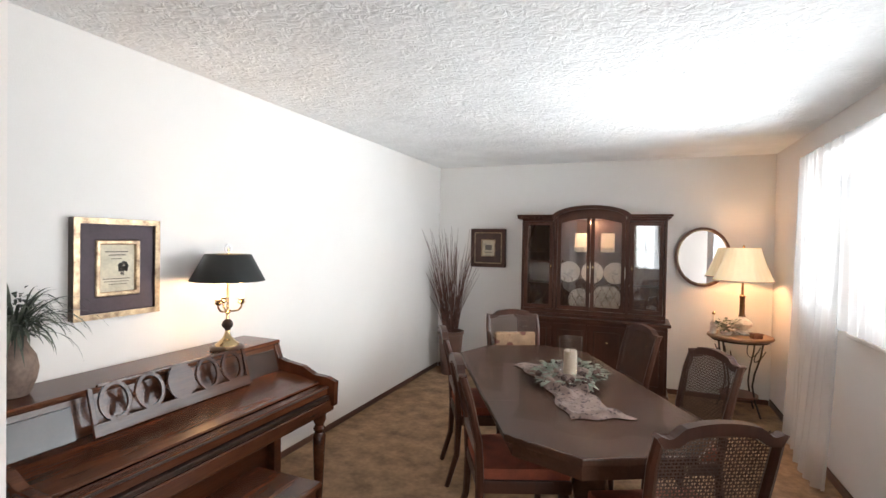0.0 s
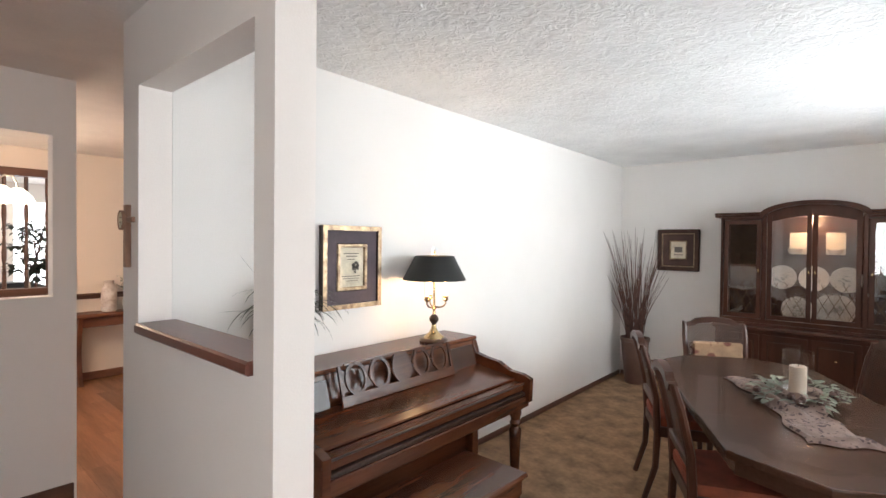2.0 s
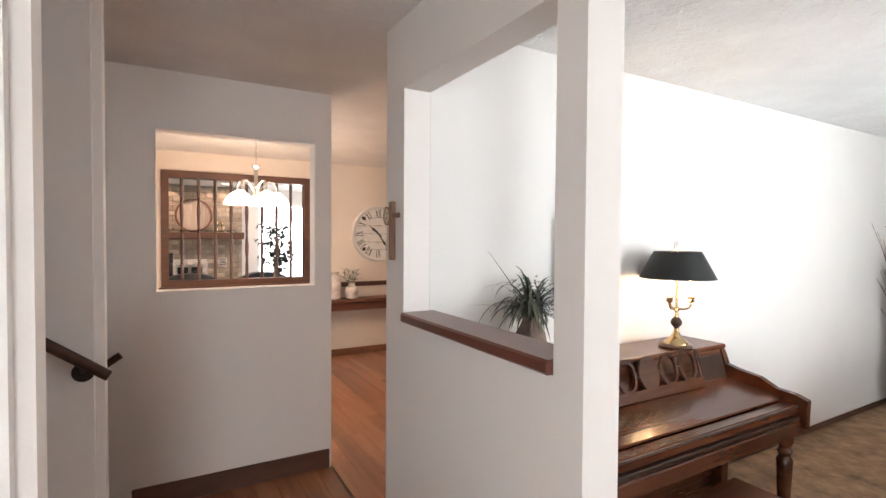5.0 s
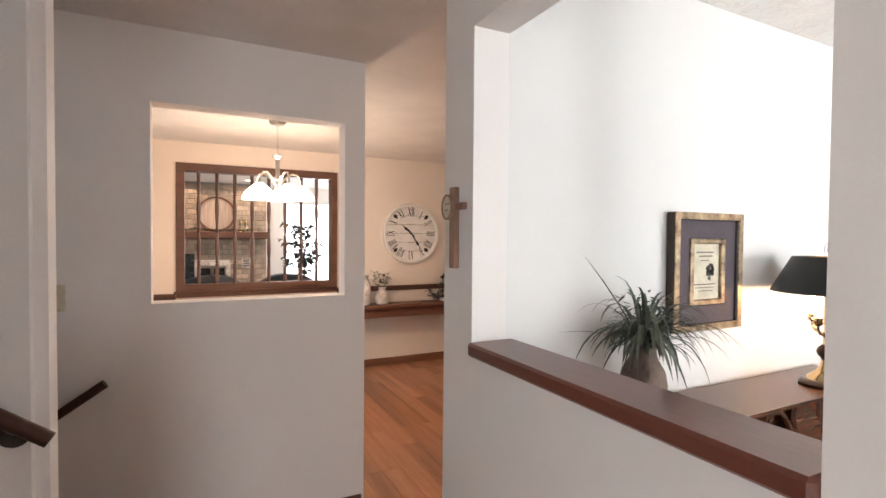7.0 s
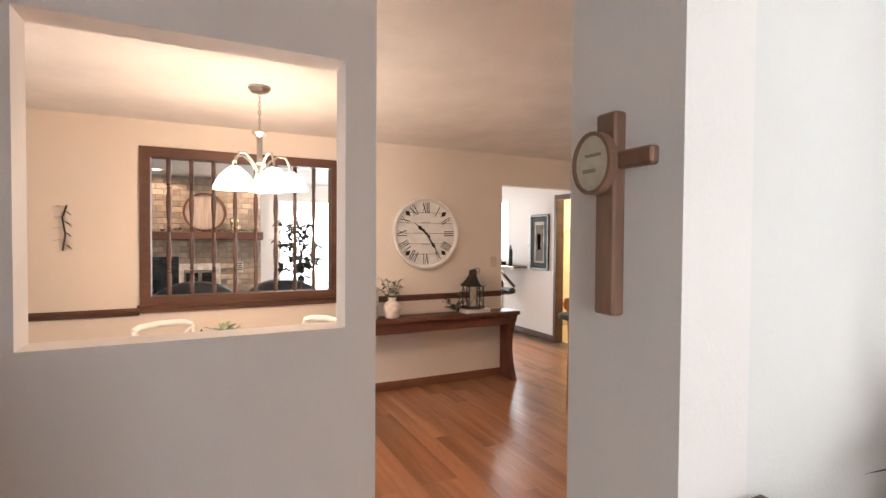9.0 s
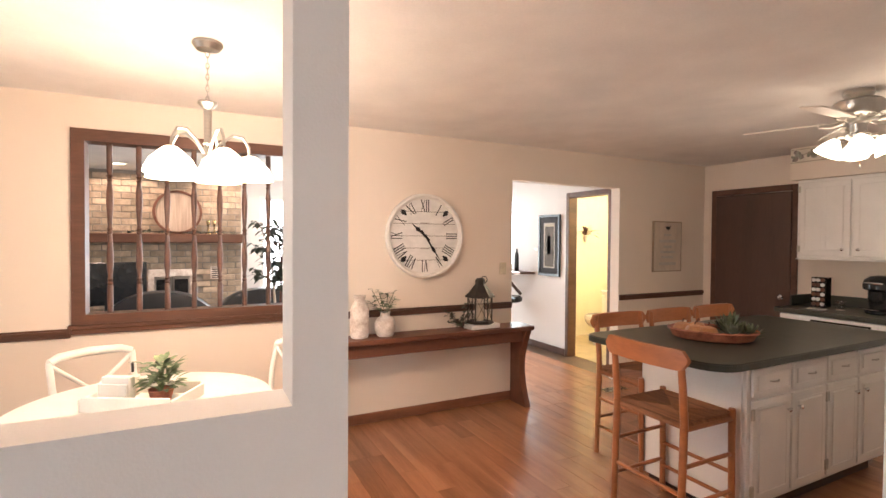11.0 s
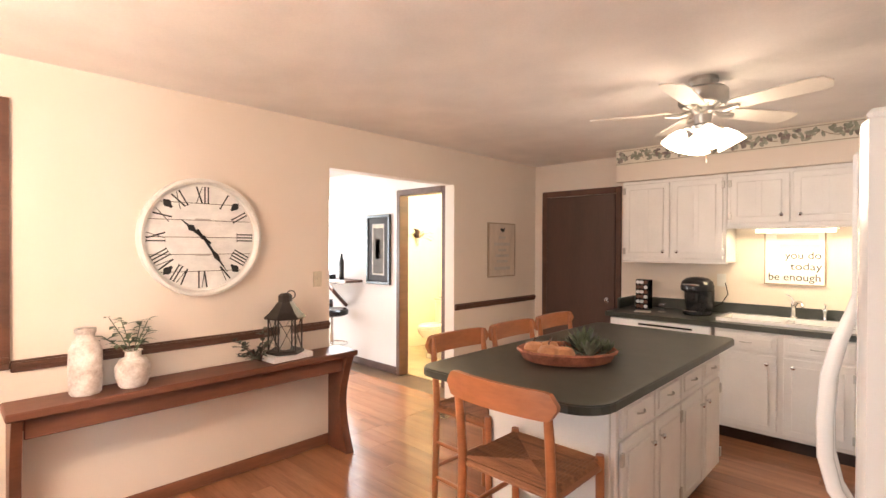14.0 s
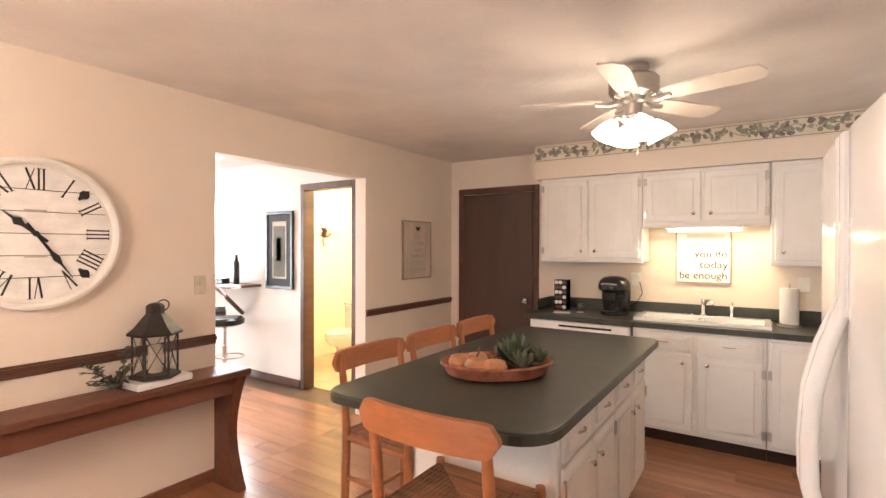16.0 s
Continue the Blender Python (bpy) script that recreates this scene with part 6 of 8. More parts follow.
def coffee_maker():
    p = thing("coffee_maker", "black single-cup coffee maker on the counter", "coffee maker", (-5.92, 6.72, 0.918), -8)
    part("base", make(lathe, [(0.105, 0.0), (0.112, 0.008), (0.112, 0.028), (0.10, 0.036), (0, 0.036)], (0, 0, 0), 32, 1.0, 1.2), BLACK, p, smooth=True)
    part("column", make(lathe, [(0.10, 0.034), (0.112, 0.06), (0.122, 0.15), (0.122, 0.22)], (0, 0.035, 0), 32, 1.0, 0.8), BLACK, p, smooth=True)
    part("head", make(lathe, [(0.118, 0.205), (0.13, 0.215), (0.132, 0.25), (0.12, 0.29), (0.085, 0.318), (0.04, 0.328), (0, 0.33)], (0, -0.005, 0), 36, 1.0, 1.05), BLACK, p, smooth=True)
    part("brew_front", boxes((-0.05, 0.05, -0.125, -0.04, 0.11, 0.21), bev=0.016), BLACK, p)
    part("handle", make(tube, [(-0.065, -0.118, 0.262), (-0.03, -0.136, 0.266), (0.03, -0.136, 0.266), (0.065, -0.118, 0.262)], 0.010), CHROME, p, "silver lift handle", True)
    part("drip_tray", boxes((-0.06, 0.06, -0.15, -0.04, 0.035, 0.042), bev=0.003), CHROME, p)
    part("cable", make(tube, [(0.09, 0.09, 0.06), (0.15, 0.12, 0.10), (0.17, 0.20, 0.18), (0.12, 0.27, 0.27)], 0.004, 6), BLACK, p, smooth=True)
    g = thing("pod_carousel", "tall holder stacked with coffee pods in black and white", "pod holder", (-6.40, 6.76, 0.918))
    part("frame", boxes((-0.06, 0.06, -0.05, -0.044, 0, 0.28), (-0.06, 0.06, 0.044, 0.05, 0, 0.28), (-0.06, 0.06, -0.05, 0.05, 0.0, 0.008), (-0.06, 0.06, -0.05, 0.05, 0.272, 0.28), bev=0.002), BLACK, g)
    for z in range(6):
        for x in (-0.036, 0.0, 0.036):
            part("pod", make(rod, (x, -0.060, 0.03 + 0.045 * z), (x, -0.0505, 0.03 + 0.045 * z), 0.017, seg=14), WHITEGLOSS if (z + int(x > 0)) % 2 else CHERRY, g)
    d = thing("small_dish", "white paper napkin on the counter", "napkin", (-6.33, 6.55, 0.918), 15)
    part("sheet", boxes((-0.07, 0.07, -0.05, 0.05, 0, 0.006), bev=0.002), WHITEWOOD, d)
    m = thing("glass_mug", "small clear glass mug on the counter", "mug", (-6.20, 6.66, 0.918))
    part("cup", make(shell, [(0.034, 0.002), (0.038, 0.08)], (0, 0, 0), 20, 0.003), GLASS, m, smooth=True)
    part("bottom", make(lathe, [(0.033, 0), (0.033, 0.006), (0, 0.006)], (0, 0, 0), 20), CERAMIC, m)
    t = thing("paper_towel_holder", "white paper towel roll on a metal stand", "paper towel", (-4.68, 6.76, 0.918))
    part("stand", make(lathe, [(0.075, 0), (0.075, 0.008), (0.06, 0.014), (0.006, 0.016), (0.006, 0.30), (0.012, 0.305), (0.0, 0.32)], (0, 0, 0), 24), NICKEL, t, smooth=True)
    part("roll", make(lathe, [(0.02, 0.018), (0.058, 0.018), (0.06, 0.022), (0.06, 0.276), (0.058, 0.28), (0.02, 0.28)], (0, 0, 0), 32), WHITEWOOD, t, "white paper roll", True)


coffee_maker()
switch_plate((-5.80, KY, 1.21), 0, "white outlet plate above the counter", True)
switch_plate((-4.58, KY, 1.21), 0, "white outlet plate above the counter", True)


def back_door():
    p = structure("door_1", boxes((-7.60, -6.785, KY - 0.030, KY - 0.004, 0.01, 2.06), bev=0.003), DOORW, "brown painted flush door, closed", "door")
    part("door_knob", make(lathe, [(0.012, 0), (0.012, 0.03), (0.028, 0.04), (0.03, 0.055), (0.018, 0.068), (0, 0.07)], (0, 0, 0), 18), CHROME, p, "round metal knob", True).matrix_local = pose(-6.85, KY - 0.03, 0.95, 90, 0, 0)
    structure("trim_door", boxes((-7.665, -7.602, KY - 0.022, KY - 0.001, 0.0, 2.13), (-6.783, -6.725, KY - 0.022, KY - 0.001, 0.0, 2.13), (-7.601, -6.784, KY - 0.022, KY - 0.001, 2.065, 2.13), bev=0.004), TRIM, "dark wooden door casing", "trim")


back_door()


def fridge():
    p = thing("refrigerator", "white side-by-side refrigerator with long curved handles", "refrigerator", (0, 0, 0))
    xf, y0, ym, y1 = -4.60, 3.42, 3.885, 4.38
    part("body", boxes((xf + 0.006, -3.80, y0 + 0.004, y1 - 0.004, 0.02, 1.76), bev=0.008), WHITEGLOSS, p)
    part("gasket", boxes((xf - 0.008, xf + 0.006, y0 + 0.02, y1 - 0.02, 0.11, 1.75)), INK, p, "grey rubber gasket")
    part("kick_grille", boxes((xf - 0.02, xf + 0.003, y0 + 0.01, y1 - 0.01, 0.02, 0.10), bev=0.004), WHITEWOOD, p)

    def bow(y):
        return xf - 0.058 - 0.034 * math.sin(min(1.0, (y - y0) / (y1 - y0) * 1.25) * math.pi / 2)
    for a, b, nm in ((y0, ym - 0.004, "fridge_door"), (ym + 0.004, y1, "freezer_door")):
        ys = [a + (b - a) * k / 10 for k in range(11)]
        front_line = [(bow(y) + (0.014 if k in (0, 10) else 0.002 if k in (1, 9) else 0), y) for k, y in enumerate(ys)]
        bm = bmesh.new()
        prism(bm, [(xf - 0.008, a)] + front_line + [(xf - 0.008, b)], "z", 0.11, 1.78, 0.006)
        d = part(nm, bm, WHITEGLOSS, p, smooth=True)
        g = -1 if nm == "fridge_door" else 1
        s = ym + g * 0.03
        xs = bow(s)
        part("upper_grip", boxes((xs - 0.012, xs + 0.012, s - 0.016, s + 0.012, 1.33, 1.775), bev=0.008), WHITEGLOSS, d)
        part("handle", make(tube, [(xs + 0.004, s, 1.40), (xs - 0.008, s, 1.34), (xs - 0.035, s + g * 0.006, 1.26), (xs - 0.060, s + g * 0.01, 1.15), (xs - 0.068, s + g * 0.01, 1.02), (xs - 0.066, s + g * 0.01, 0.92), (xs - 0.045, s + g * 0.006, 0.83), (xs - 0.012, s, 0.775), (xs + 0.004, s, 0.755)], [0.012, 0.017, 0.019, 0.020, 0.020, 0.020, 0.019, 0.018, 0.014], 12), WHITEGLOSS, d, "white curved handle", True)
    for y in (y0 + 0.06, y1 - 0.06):
        part("hinge_cover", boxes((xf - 0.05, xf + 0.06, y - 0.04, y + 0.04, 1.781, 1.805), bev=0.01), WHITEGLOSS, p)
    rnd = random.Random(17)
    g = thing("ivy_plant", "trailing dark ivy on top of the refrigerator", "plant", (-4.45, 3.95, 1.751))
    part("basket", make(lathe, [(0.07, 0), (0.09, 0.05), (0.085, 0.05), (0, 0.03)], (0, 0, 0), 18), WICKER, g, smooth=True)
    bm = bmesh.new()
    for i in range(60):
        a, r = rnd.uniform(0, 6.28), rnd.uniform(0.02, 0.15)
        leaf(bm, (r * math.cos(a), r * math.sin(a), rnd.uniform(0.03, 0.09)), (math.cos(a), math.sin(a), rnd.uniform(-0.2, 0.7)), rnd.uniform(0.04, 0.06), 0.04, 0.4)
    part("leaves", bm, LEAF, g)


fridge()


def ceiling_fan():
    p = thing("ceiling_fan", "nickel ceiling fan with five cream blades and lit glass shades", "ceiling fan", (-5.41, 5.03, H))
    part("canopy", make(lathe, [(0.075, 0.0), (0.078, -0.02), (0.06, -0.05), (0.04, -0.055)], (0, 0, 0), 28), NICKEL, p, smooth=True)
    part("motor", make(lathe, [(0.05, -0.05), (0.11, -0.06), (0.125, -0.075), (0.125, -0.135), (0.11, -0.155), (0.07, -0.17), (0.06, -0.19)], (0, 0, 0), 36), NICKEL, p, smooth=True)
    for k in range(18):
        a = 2 * math.pi * k / 18
        part("vent_slot", make(rod, (0.105 * math.cos(a), 0.105 * math.sin(a), -0.158), (0.075 * math.cos(a), 0.075 * math.sin(a), -0.170), 0.006, seg=6), NICKEL, p)
    part("light_stem", make(lathe, [(0.06, -0.19), (0.045, -0.20), (0.04, -0.25), (0.065, -0.265), (0.06, -0.285), (0.03, -0.295)], (0, 0, 0), 28), NICKEL, p, smooth=True)
    for k in range(5):
        a = radians(57 + 72 * k)
        c, s = math.cos(a), math.sin(a)
        br = part("blade_bracket", make(tube, [(0.06 * c, 0.06 * s, -0.18), (0.12 * c, 0.12 * s, -0.195), (0.19 * c, 0.19 * s, -0.185)], [0.012, 0.014, 0.018], 8), NICKEL, p, "ornate metal blade arm", True)
        bm = bmesh.new()
        pts = [(0.16, -0.05), (0.20, -0.058), (0.53, -0.07), (0.58, -0.058), (0.60, 0.0), (0.58, 0.058), (0.53, 0.07), (0.20, 0.058), (0.16, 0.05)]
        prism(bm, pts, "z", -0.004, 0.004)
        bmesh.ops.rotate(bm, verts=bm.verts[:], cent=(0, 0, 0), matrix=Matrix.Rotation(radians(-11), 3, "X"))
        b = part("blade", bm, BLADE, br, "cream painted blade")
        b.matrix_local = pose(0, 0, -0.178, 0, 0, 57 + 72 * k)
    for k in range(4):
        a = radians(30 + 90 * k)
        c, s = math.cos(a), math.sin(a)
        arm = part("light_arm", make(tube, [(0.04 * c, 0.04 * s, -0.275), (0.09 * c, 0.09 * s, -0.27), (0.10 * c, 0.10 * s, -0.285)], 0.010, 8), NICKEL, p, smooth=True)
        bm = make(shell, [(0.02, 0.0), (0.034, -0.018), (0.056, -0.052), (0.07, -0.09), (0.075, -0.10)], (0, 0, 0), 32, 0.003, 0.03, 8)
        sh = part("glass_shade", bm, FANGLOW, arm, "glowing frosted glass shade", True)
        sh.matrix_local = Matrix.Translation((0.10 * c, 0.10 * s, -0.285)) @ Matrix.Rotation(radians(28), 4, Vector((-s, c, 0)) * -1)
        sh.visible_shadow = False
    for x, ln in ((0.03, 0.17), (-0.02, 0.13)):
        ch = part("pull_chain", make(rod, (x, -0.04, -0.285), (x, -0.04, -0.285 - ln), 0.0022, seg=6), BRASS, p)
        part("chain_bob", make(lathe, [(0.0, -0.02), (0.006, -0.012), (0.006, 0.0), (0.0, 0.006)], (x, -0.04, -0.285 - ln), 10), WHITEWOOD, ch)


BLADE = mat("cream_blade", (0.74, 0.68, 0.60), 0.4, var=0.04)
ceiling_fan()


def long_bench():
    p = thing("console_bench", "long red-brown wooden console with curved plank ends", "console", (0, 0, 0))
    y0, y1, x0, x1 = 2.33, 4.225, -7.755, -7.50
    part("top", boxes((x0, x1, y0 - 0.02, y1 + 0.02, 0.705, 0.745), bev=0.006), CHERRY, p)
    part("apron", boxes((x0 + 0.03, x0 + 0.055, y0 + 0.05, y1 - 0.08, 0.60, 0.704), (x1 - 0.075, x1 - 0.05, y0 + 0.05, y1 - 0.08, 0.60, 0.704), bev=0.004), CHERRY, p)
    prof = []
    for k in range(13):
        f = k / 12
        prof.append((x1 - 0.005 - 0.095 * math.sin(math.pi * f) ** 1.0, 0.704 * (1 - f)))
    back = [(x0 + 0.005, 0.0), (x0 + 0.005, 0.704)]
    for a, b in ((y0, y0 + 0.045), (y1 - 0.075, y1 - 0.012)):
        part("end_plank", make(prism, prof + back, "y", a, b, 0.004), CHERRY, p, "curved plank end")


long_bench()


def vases():
    p = thing("bottle_vase", "tall whitewashed ceramic bottle vase on the console", "vase", (-7.64, 2.63, 0.746))
    part("body", make(lathe, [(0.062, 0), (0.07, 0.01), (0.075, 0.10), (0.073, 0.22), (0.06, 0.26), (0.042, 0.285), (0.04, 0.31), (0.047, 0.315), (0.047, 0.335), (0.035, 0.335), (0.033, 0.28)], (0, 0, 0), 28), CERAMIC, p, smooth=True)
    q = thing("flower_vase", "round whitewashed ceramic vase with green sprigs", "vase", (-7.63, 2.84, 0.746))
    part("body", make(lathe, [(0.06, 0), (0.068, 0.01), (0.085, 0.06), (0.085, 0.11), (0.065, 0.145), (0.04, 0.16), (0.038, 0.185), (0.046, 0.195), (0.036, 0.195), (0.033, 0.16)], (0, 0, 0), 28), CERAMIC, q, smooth=True)
    rnd = random.Random(9)
    for a, e, ln in ((2.6, 0.9, 0.22), (4.3, 1.1, 0.24), (5.0, 0.7, 0.18), (1.6, 1.2, 0.20), (0.6, 1.0, 0.18), (4.8, 1.3, 0.21)):
        w = Vector((math.cos(a) * math.cos(e), math.sin(a) * math.cos(e), math.sin(e)))
        st = part("stem", make(tube, [(0, 0, 0.15), w * ln * 0.5 + Vector((0, 0, 0.17)), w * ln + Vector((0, 0, 0.16))], 0.0025, 5), SAGE, q)
        bm = bmesh.new()
        for k in range(9):
            f = 0.35 + 0.65 * k / 8
            o = w * ln * f + Vector((0, 0, 0.165))
            t = rnd.uniform(0, 6.28)
            leaf(bm, o, (math.cos(t), math.sin(t), rnd.uniform(0.1, 0.8)), rnd.uniform(0.05, 0.08), 0.032, 0.3)
        part("leaves", bm, SAGE, st)
    s = thing("lantern", "black metal lantern with glass panes and a candle", "lantern", (-7.63, 3.735, 0.787), 8)
    h = thing("book_stack", "white-painted boxed book under the lantern", "book", (-7.63, 3.745, 0.746), 4)
    part("block", boxes((-0.09, 0.09, -0.15, 0.15, 0, 0.038), bev=0.004), WHITEBOARD, h)
    part("base", make(lathe, [(0.125, 0), (0.125, 0.014), (0.11, 0.022), (0.0, 0.022)], (0, 0, 0), 6), IRON, s)
    for k in range(6):
        a = 2 * math.pi * k / 6
        b = a + math.pi / 3
        part("corner_bar", make(rod, (0.108 * math.cos(a), 0.108 * math.sin(a), 0.02), (0.108 * math.cos(a), 0.108 * math.sin(a), 0.235), 0.006, seg=6), IRON, s)
        pa, pb = Vector((0.104 * math.cos(a), 0.104 * math.sin(a), 0)), Vector((0.104 * math.cos(b), 0.104 * math.sin(b), 0))
        bm = bmesh.new()
        bm.faces.new([bm.verts.new(v) for v in (pa + Vector((0, 0, 0.022)), pb + Vector((0, 0, 0.022)), pb + Vector((0, 0, 0.235)), pa + Vector((0, 0, 0.235)))])
        bmesh.ops.solidify(bm, geom=bm.faces[:], thickness=0.002)
        part("pane", bm, GLASS, s, "clear glass pane").visible_shadow = False
        bm = bmesh.new()
        rod(bm, pa + Vector((0, 0, 0.03)), pb + Vector((0, 0, 0.23)), 0.0022, seg=5)
        rod(bm, pb + Vector((0, 0, 0.03)), pa + Vector((0, 0, 0.23)), 0.0022, seg=5)
        part("crossed_wires", bm, IRON, s)
    part("roof", make(lathe, [(0.135, 0.232), (0.135, 0.244), (0.10, 0.275), (0.055, 0.335), (0.045, 0.345), (0.045, 0.385), (0.03, 0.40), (0.0, 0.405)], (0, 0, 0), 6), IRON, s)
    part("ring_handle", make(tube, [(0.0, 0.045 + 0.036 * math.sin(t), 0.385 + 0.03 * math.cos(t)) for t in [2 * math.pi * k / 16 for k in range(17)]], 0.004, 6), IRON, s, smooth=True)
    part("candle", make(lathe, [(0.034, 0.024), (0.034, 0.165), (0.026, 0.17), (0, 0.162)], (0, 0, 0), 20), CANDLE, s, "white pillar candle", True)
    g = thing("ivy_sprig", "trailing grey-green artificial ivy beside the lantern", "plant", (-7.62, 3.56, 0.746))
    for k in range(9):
        t = rnd.uniform(2.6, 5.2) if k < 7 else rnd.uniform(-1, 1)
        ln, up = rnd.uniform(0.14, 0.25), rnd.uniform(0.3, 1.7)
        pts = [Vector((0.35 * math.cos(t) * ln * f, math.sin(t) * ln * f, 0.012 + ln * up * (f - 0.45 * f * f))) for f in (0, 0.25, 0.5, 0.75, 1.0)]
        st = part("stem", make(tube, pts, [0.003, 0.0028, 0.0025, 0.002, 0.0015], 5), TWIG, g)
        bm = bmesh.new()
        for j in range(15):
            f = rnd.uniform(0.1, 1.0) * 3.999
            o = pts[int(f)].lerp(pts[int(f) + 1], f - int(f))
            w = rnd.uniform(0, 6.28)
            leaf(bm, o, (0.7 * math.cos(w), math.sin(w), rnd.uniform(0.0, 0.9)), rnd.uniform(0.035, 0.06), rnd.uniform(0.02, 0.034), 0.25)
        part("leaves", bm, GREYLEAF if k % 3 else LEAF, st)


vases()


def wall_clock():
    p = thing("wall_clock", "large round whitewashed plank wall clock with roman numerals", "clock", (CX + 0.002, 3.248, 1.560), 90)
    R = 0.350
    part("rim", make(lathe, [(R - 0.03, 0.0), (R + 0.012, 0.0), (R + 0.016, 0.012), (R + 0.012, 0.05), (R - 0.004, 0.056), (R - 0.016, 0.048), (R - 0.02, 0.016), (R - 0.03, 0.014)], (0, 0, 0), 72), WHITEWOOD, p, "white round rim", True).matrix_local = pose(0, 0, 0, 90, 0, 0)
    n = 6
    for i in range(n):
        z0, z1 = -0.315 + 0.63 * i / n, -0.315 + 0.63 * (i + 1) / n
        z0, z1 = z0 + 0.0036, z1 - 0.0036
        pts = []
        for z in [z0 + (z1 - z0) * k / 6 for k in range(7)]:
            pts.append((math.sqrt(max(0.0004, 0.318 ** 2 - z * z)), z))
        pts += [(-x, z) for x, z in reversed(pts)]
        part("plank", make(prism, pts, "y", -0.016, -0.002), WHITEBOARD, p)
    for i in range(1, n):
        z = -0.315 + 0.63 * i / n
        w = math.sqrt(0.316 ** 2 - z * z)
        part("seam", boxes((-w, w, -0.0172, -0.0150, z - 0.0018, z + 0.0018)), INK, p, "dark seam between the planks")
    part("face_backing", make(prism, oval(0, 0, 0.318, 0.318, 48), "y", -0.006, -0.001), IRON, p)
    for i, t in enumerate(("XII", "I", "II", "III", "IIII", "V", "VI", "VII", "VIII", "IX", "X", "XI")):
        a = radians(30 * i)
        bm = bmesh.new()
        glyphs = {"I": 0.020, "V": 0.046, "X": 0.046}
        seq = list(t)
        tot = sum(glyphs[g] for g in seq)
        x = -tot / 2
        h = 0.050
        def bar(xa, za, xb, zb, w):
            d = Vector((xb - xa, zb - za))
            nrm = Vector((-d.y, d.x)).normalized() * w / 2
            prism(bm, [(xa + nrm.x, za + nrm.y), (xb + nrm.x, zb + nrm.y), (xb - nrm.x, zb - nrm.y), (xa - nrm.x, za - nrm.y)], "y", -0.0185, -0.0165)
        for g in seq:
            w = glyphs[g]
            c = x + w / 2
            if g == "I":
                bar(c, -h, c, h, 0.0075)
                for z in (-h, h):
                    bar(c - 0.008, z, c + 0.008, z, 0.003)
            elif g == "V":
                bar(c - w * 0.32, h, c, -h, 0.0085)
                bar(c + w * 0.32, h, c, -h, 0.0035)
            else:
                bar(c - w * 0.36, h, c + w * 0.36, -h, 0.0085)
                bar(c + w * 0.36, h, c - w * 0.36, -h, 0.0035)
            x += w
        bmesh.ops.rotate(bm, verts=bm.verts[:], cent=(0, 0, 0), matrix=Matrix.Rotation(a, 3, "Y"))
        bmesh.ops.translate(bm, verts=bm.verts[:], vec=(0.262 * math.sin(a), 0, 0.262 * math.cos(a)))
        part("numeral", bm, BLACKINK, p, "black roman numeral")
    for a in (45, 135, 225, 315):
        c, s = 0.282 * math.sin(radians(a)), 0.282 * math.cos(radians(a))
        bm = make(prism, [(-0.006, -0.034), (0.006, -0.034), (0.011, -0.018), (0.022, -0.004), (0.021, 0.012), (0.010, 0.022), (0.0, 0.034), (-0.010, 0.022), (-0.021, 0.012), (-0.022, -0.004), (-0.011, -0.018)], "y", -0.0195, -0.016)
        bmesh.ops.rotate(bm, verts=bm.verts[:], cent=(0, 0, 0), matrix=Matrix.Rotation(radians(a), 3, "Y"))
        bmesh.ops.translate(bm, verts=bm.verts[:], vec=(c, 0, s))
        part("corner_mark", bm, BLACKINK, p, "black leaf-shaped ornament")
    for ang, ln, w in ((-50, 0.165, 0.013), (146, 0.265, 0.010)):
        bm = bmesh.new()
        prism(bm, [(-w / 2, -0.06), (w / 2, -0.06), (w * 0.7, ln * 0.4), (w * 1.6, ln * 0.55), (w * 0.5, ln * 0.68), (0.001, ln), (-0.001, ln), (-w * 0.5, ln * 0.68), (-w * 1.6, ln * 0.55), (-w * 0.7, ln * 0.4)], "y", -0.026, -0.022)
        bmesh.ops.rotate(bm, verts=bm.verts[:], cent=(0, 0, 0), matrix=Matrix.Rotation(radians(ang), 3, "Y"))
        part("hand_pointer", bm, BLACKINK, p, "black pointed clock pointer")
    part("hub", make(rod, (0, -0.030, 0), (0, -0.016, 0), 0.013, seg=20), BLACKINK, p, smooth=True)
    for z in (0.11, -0.11):
        part("dial_mark", boxes((-0.045, 0.045, -0.018, -0.0165, z - 0.005, z + 0.005)), PAPERG, p, "small unreadable dial words")


wall_clock()


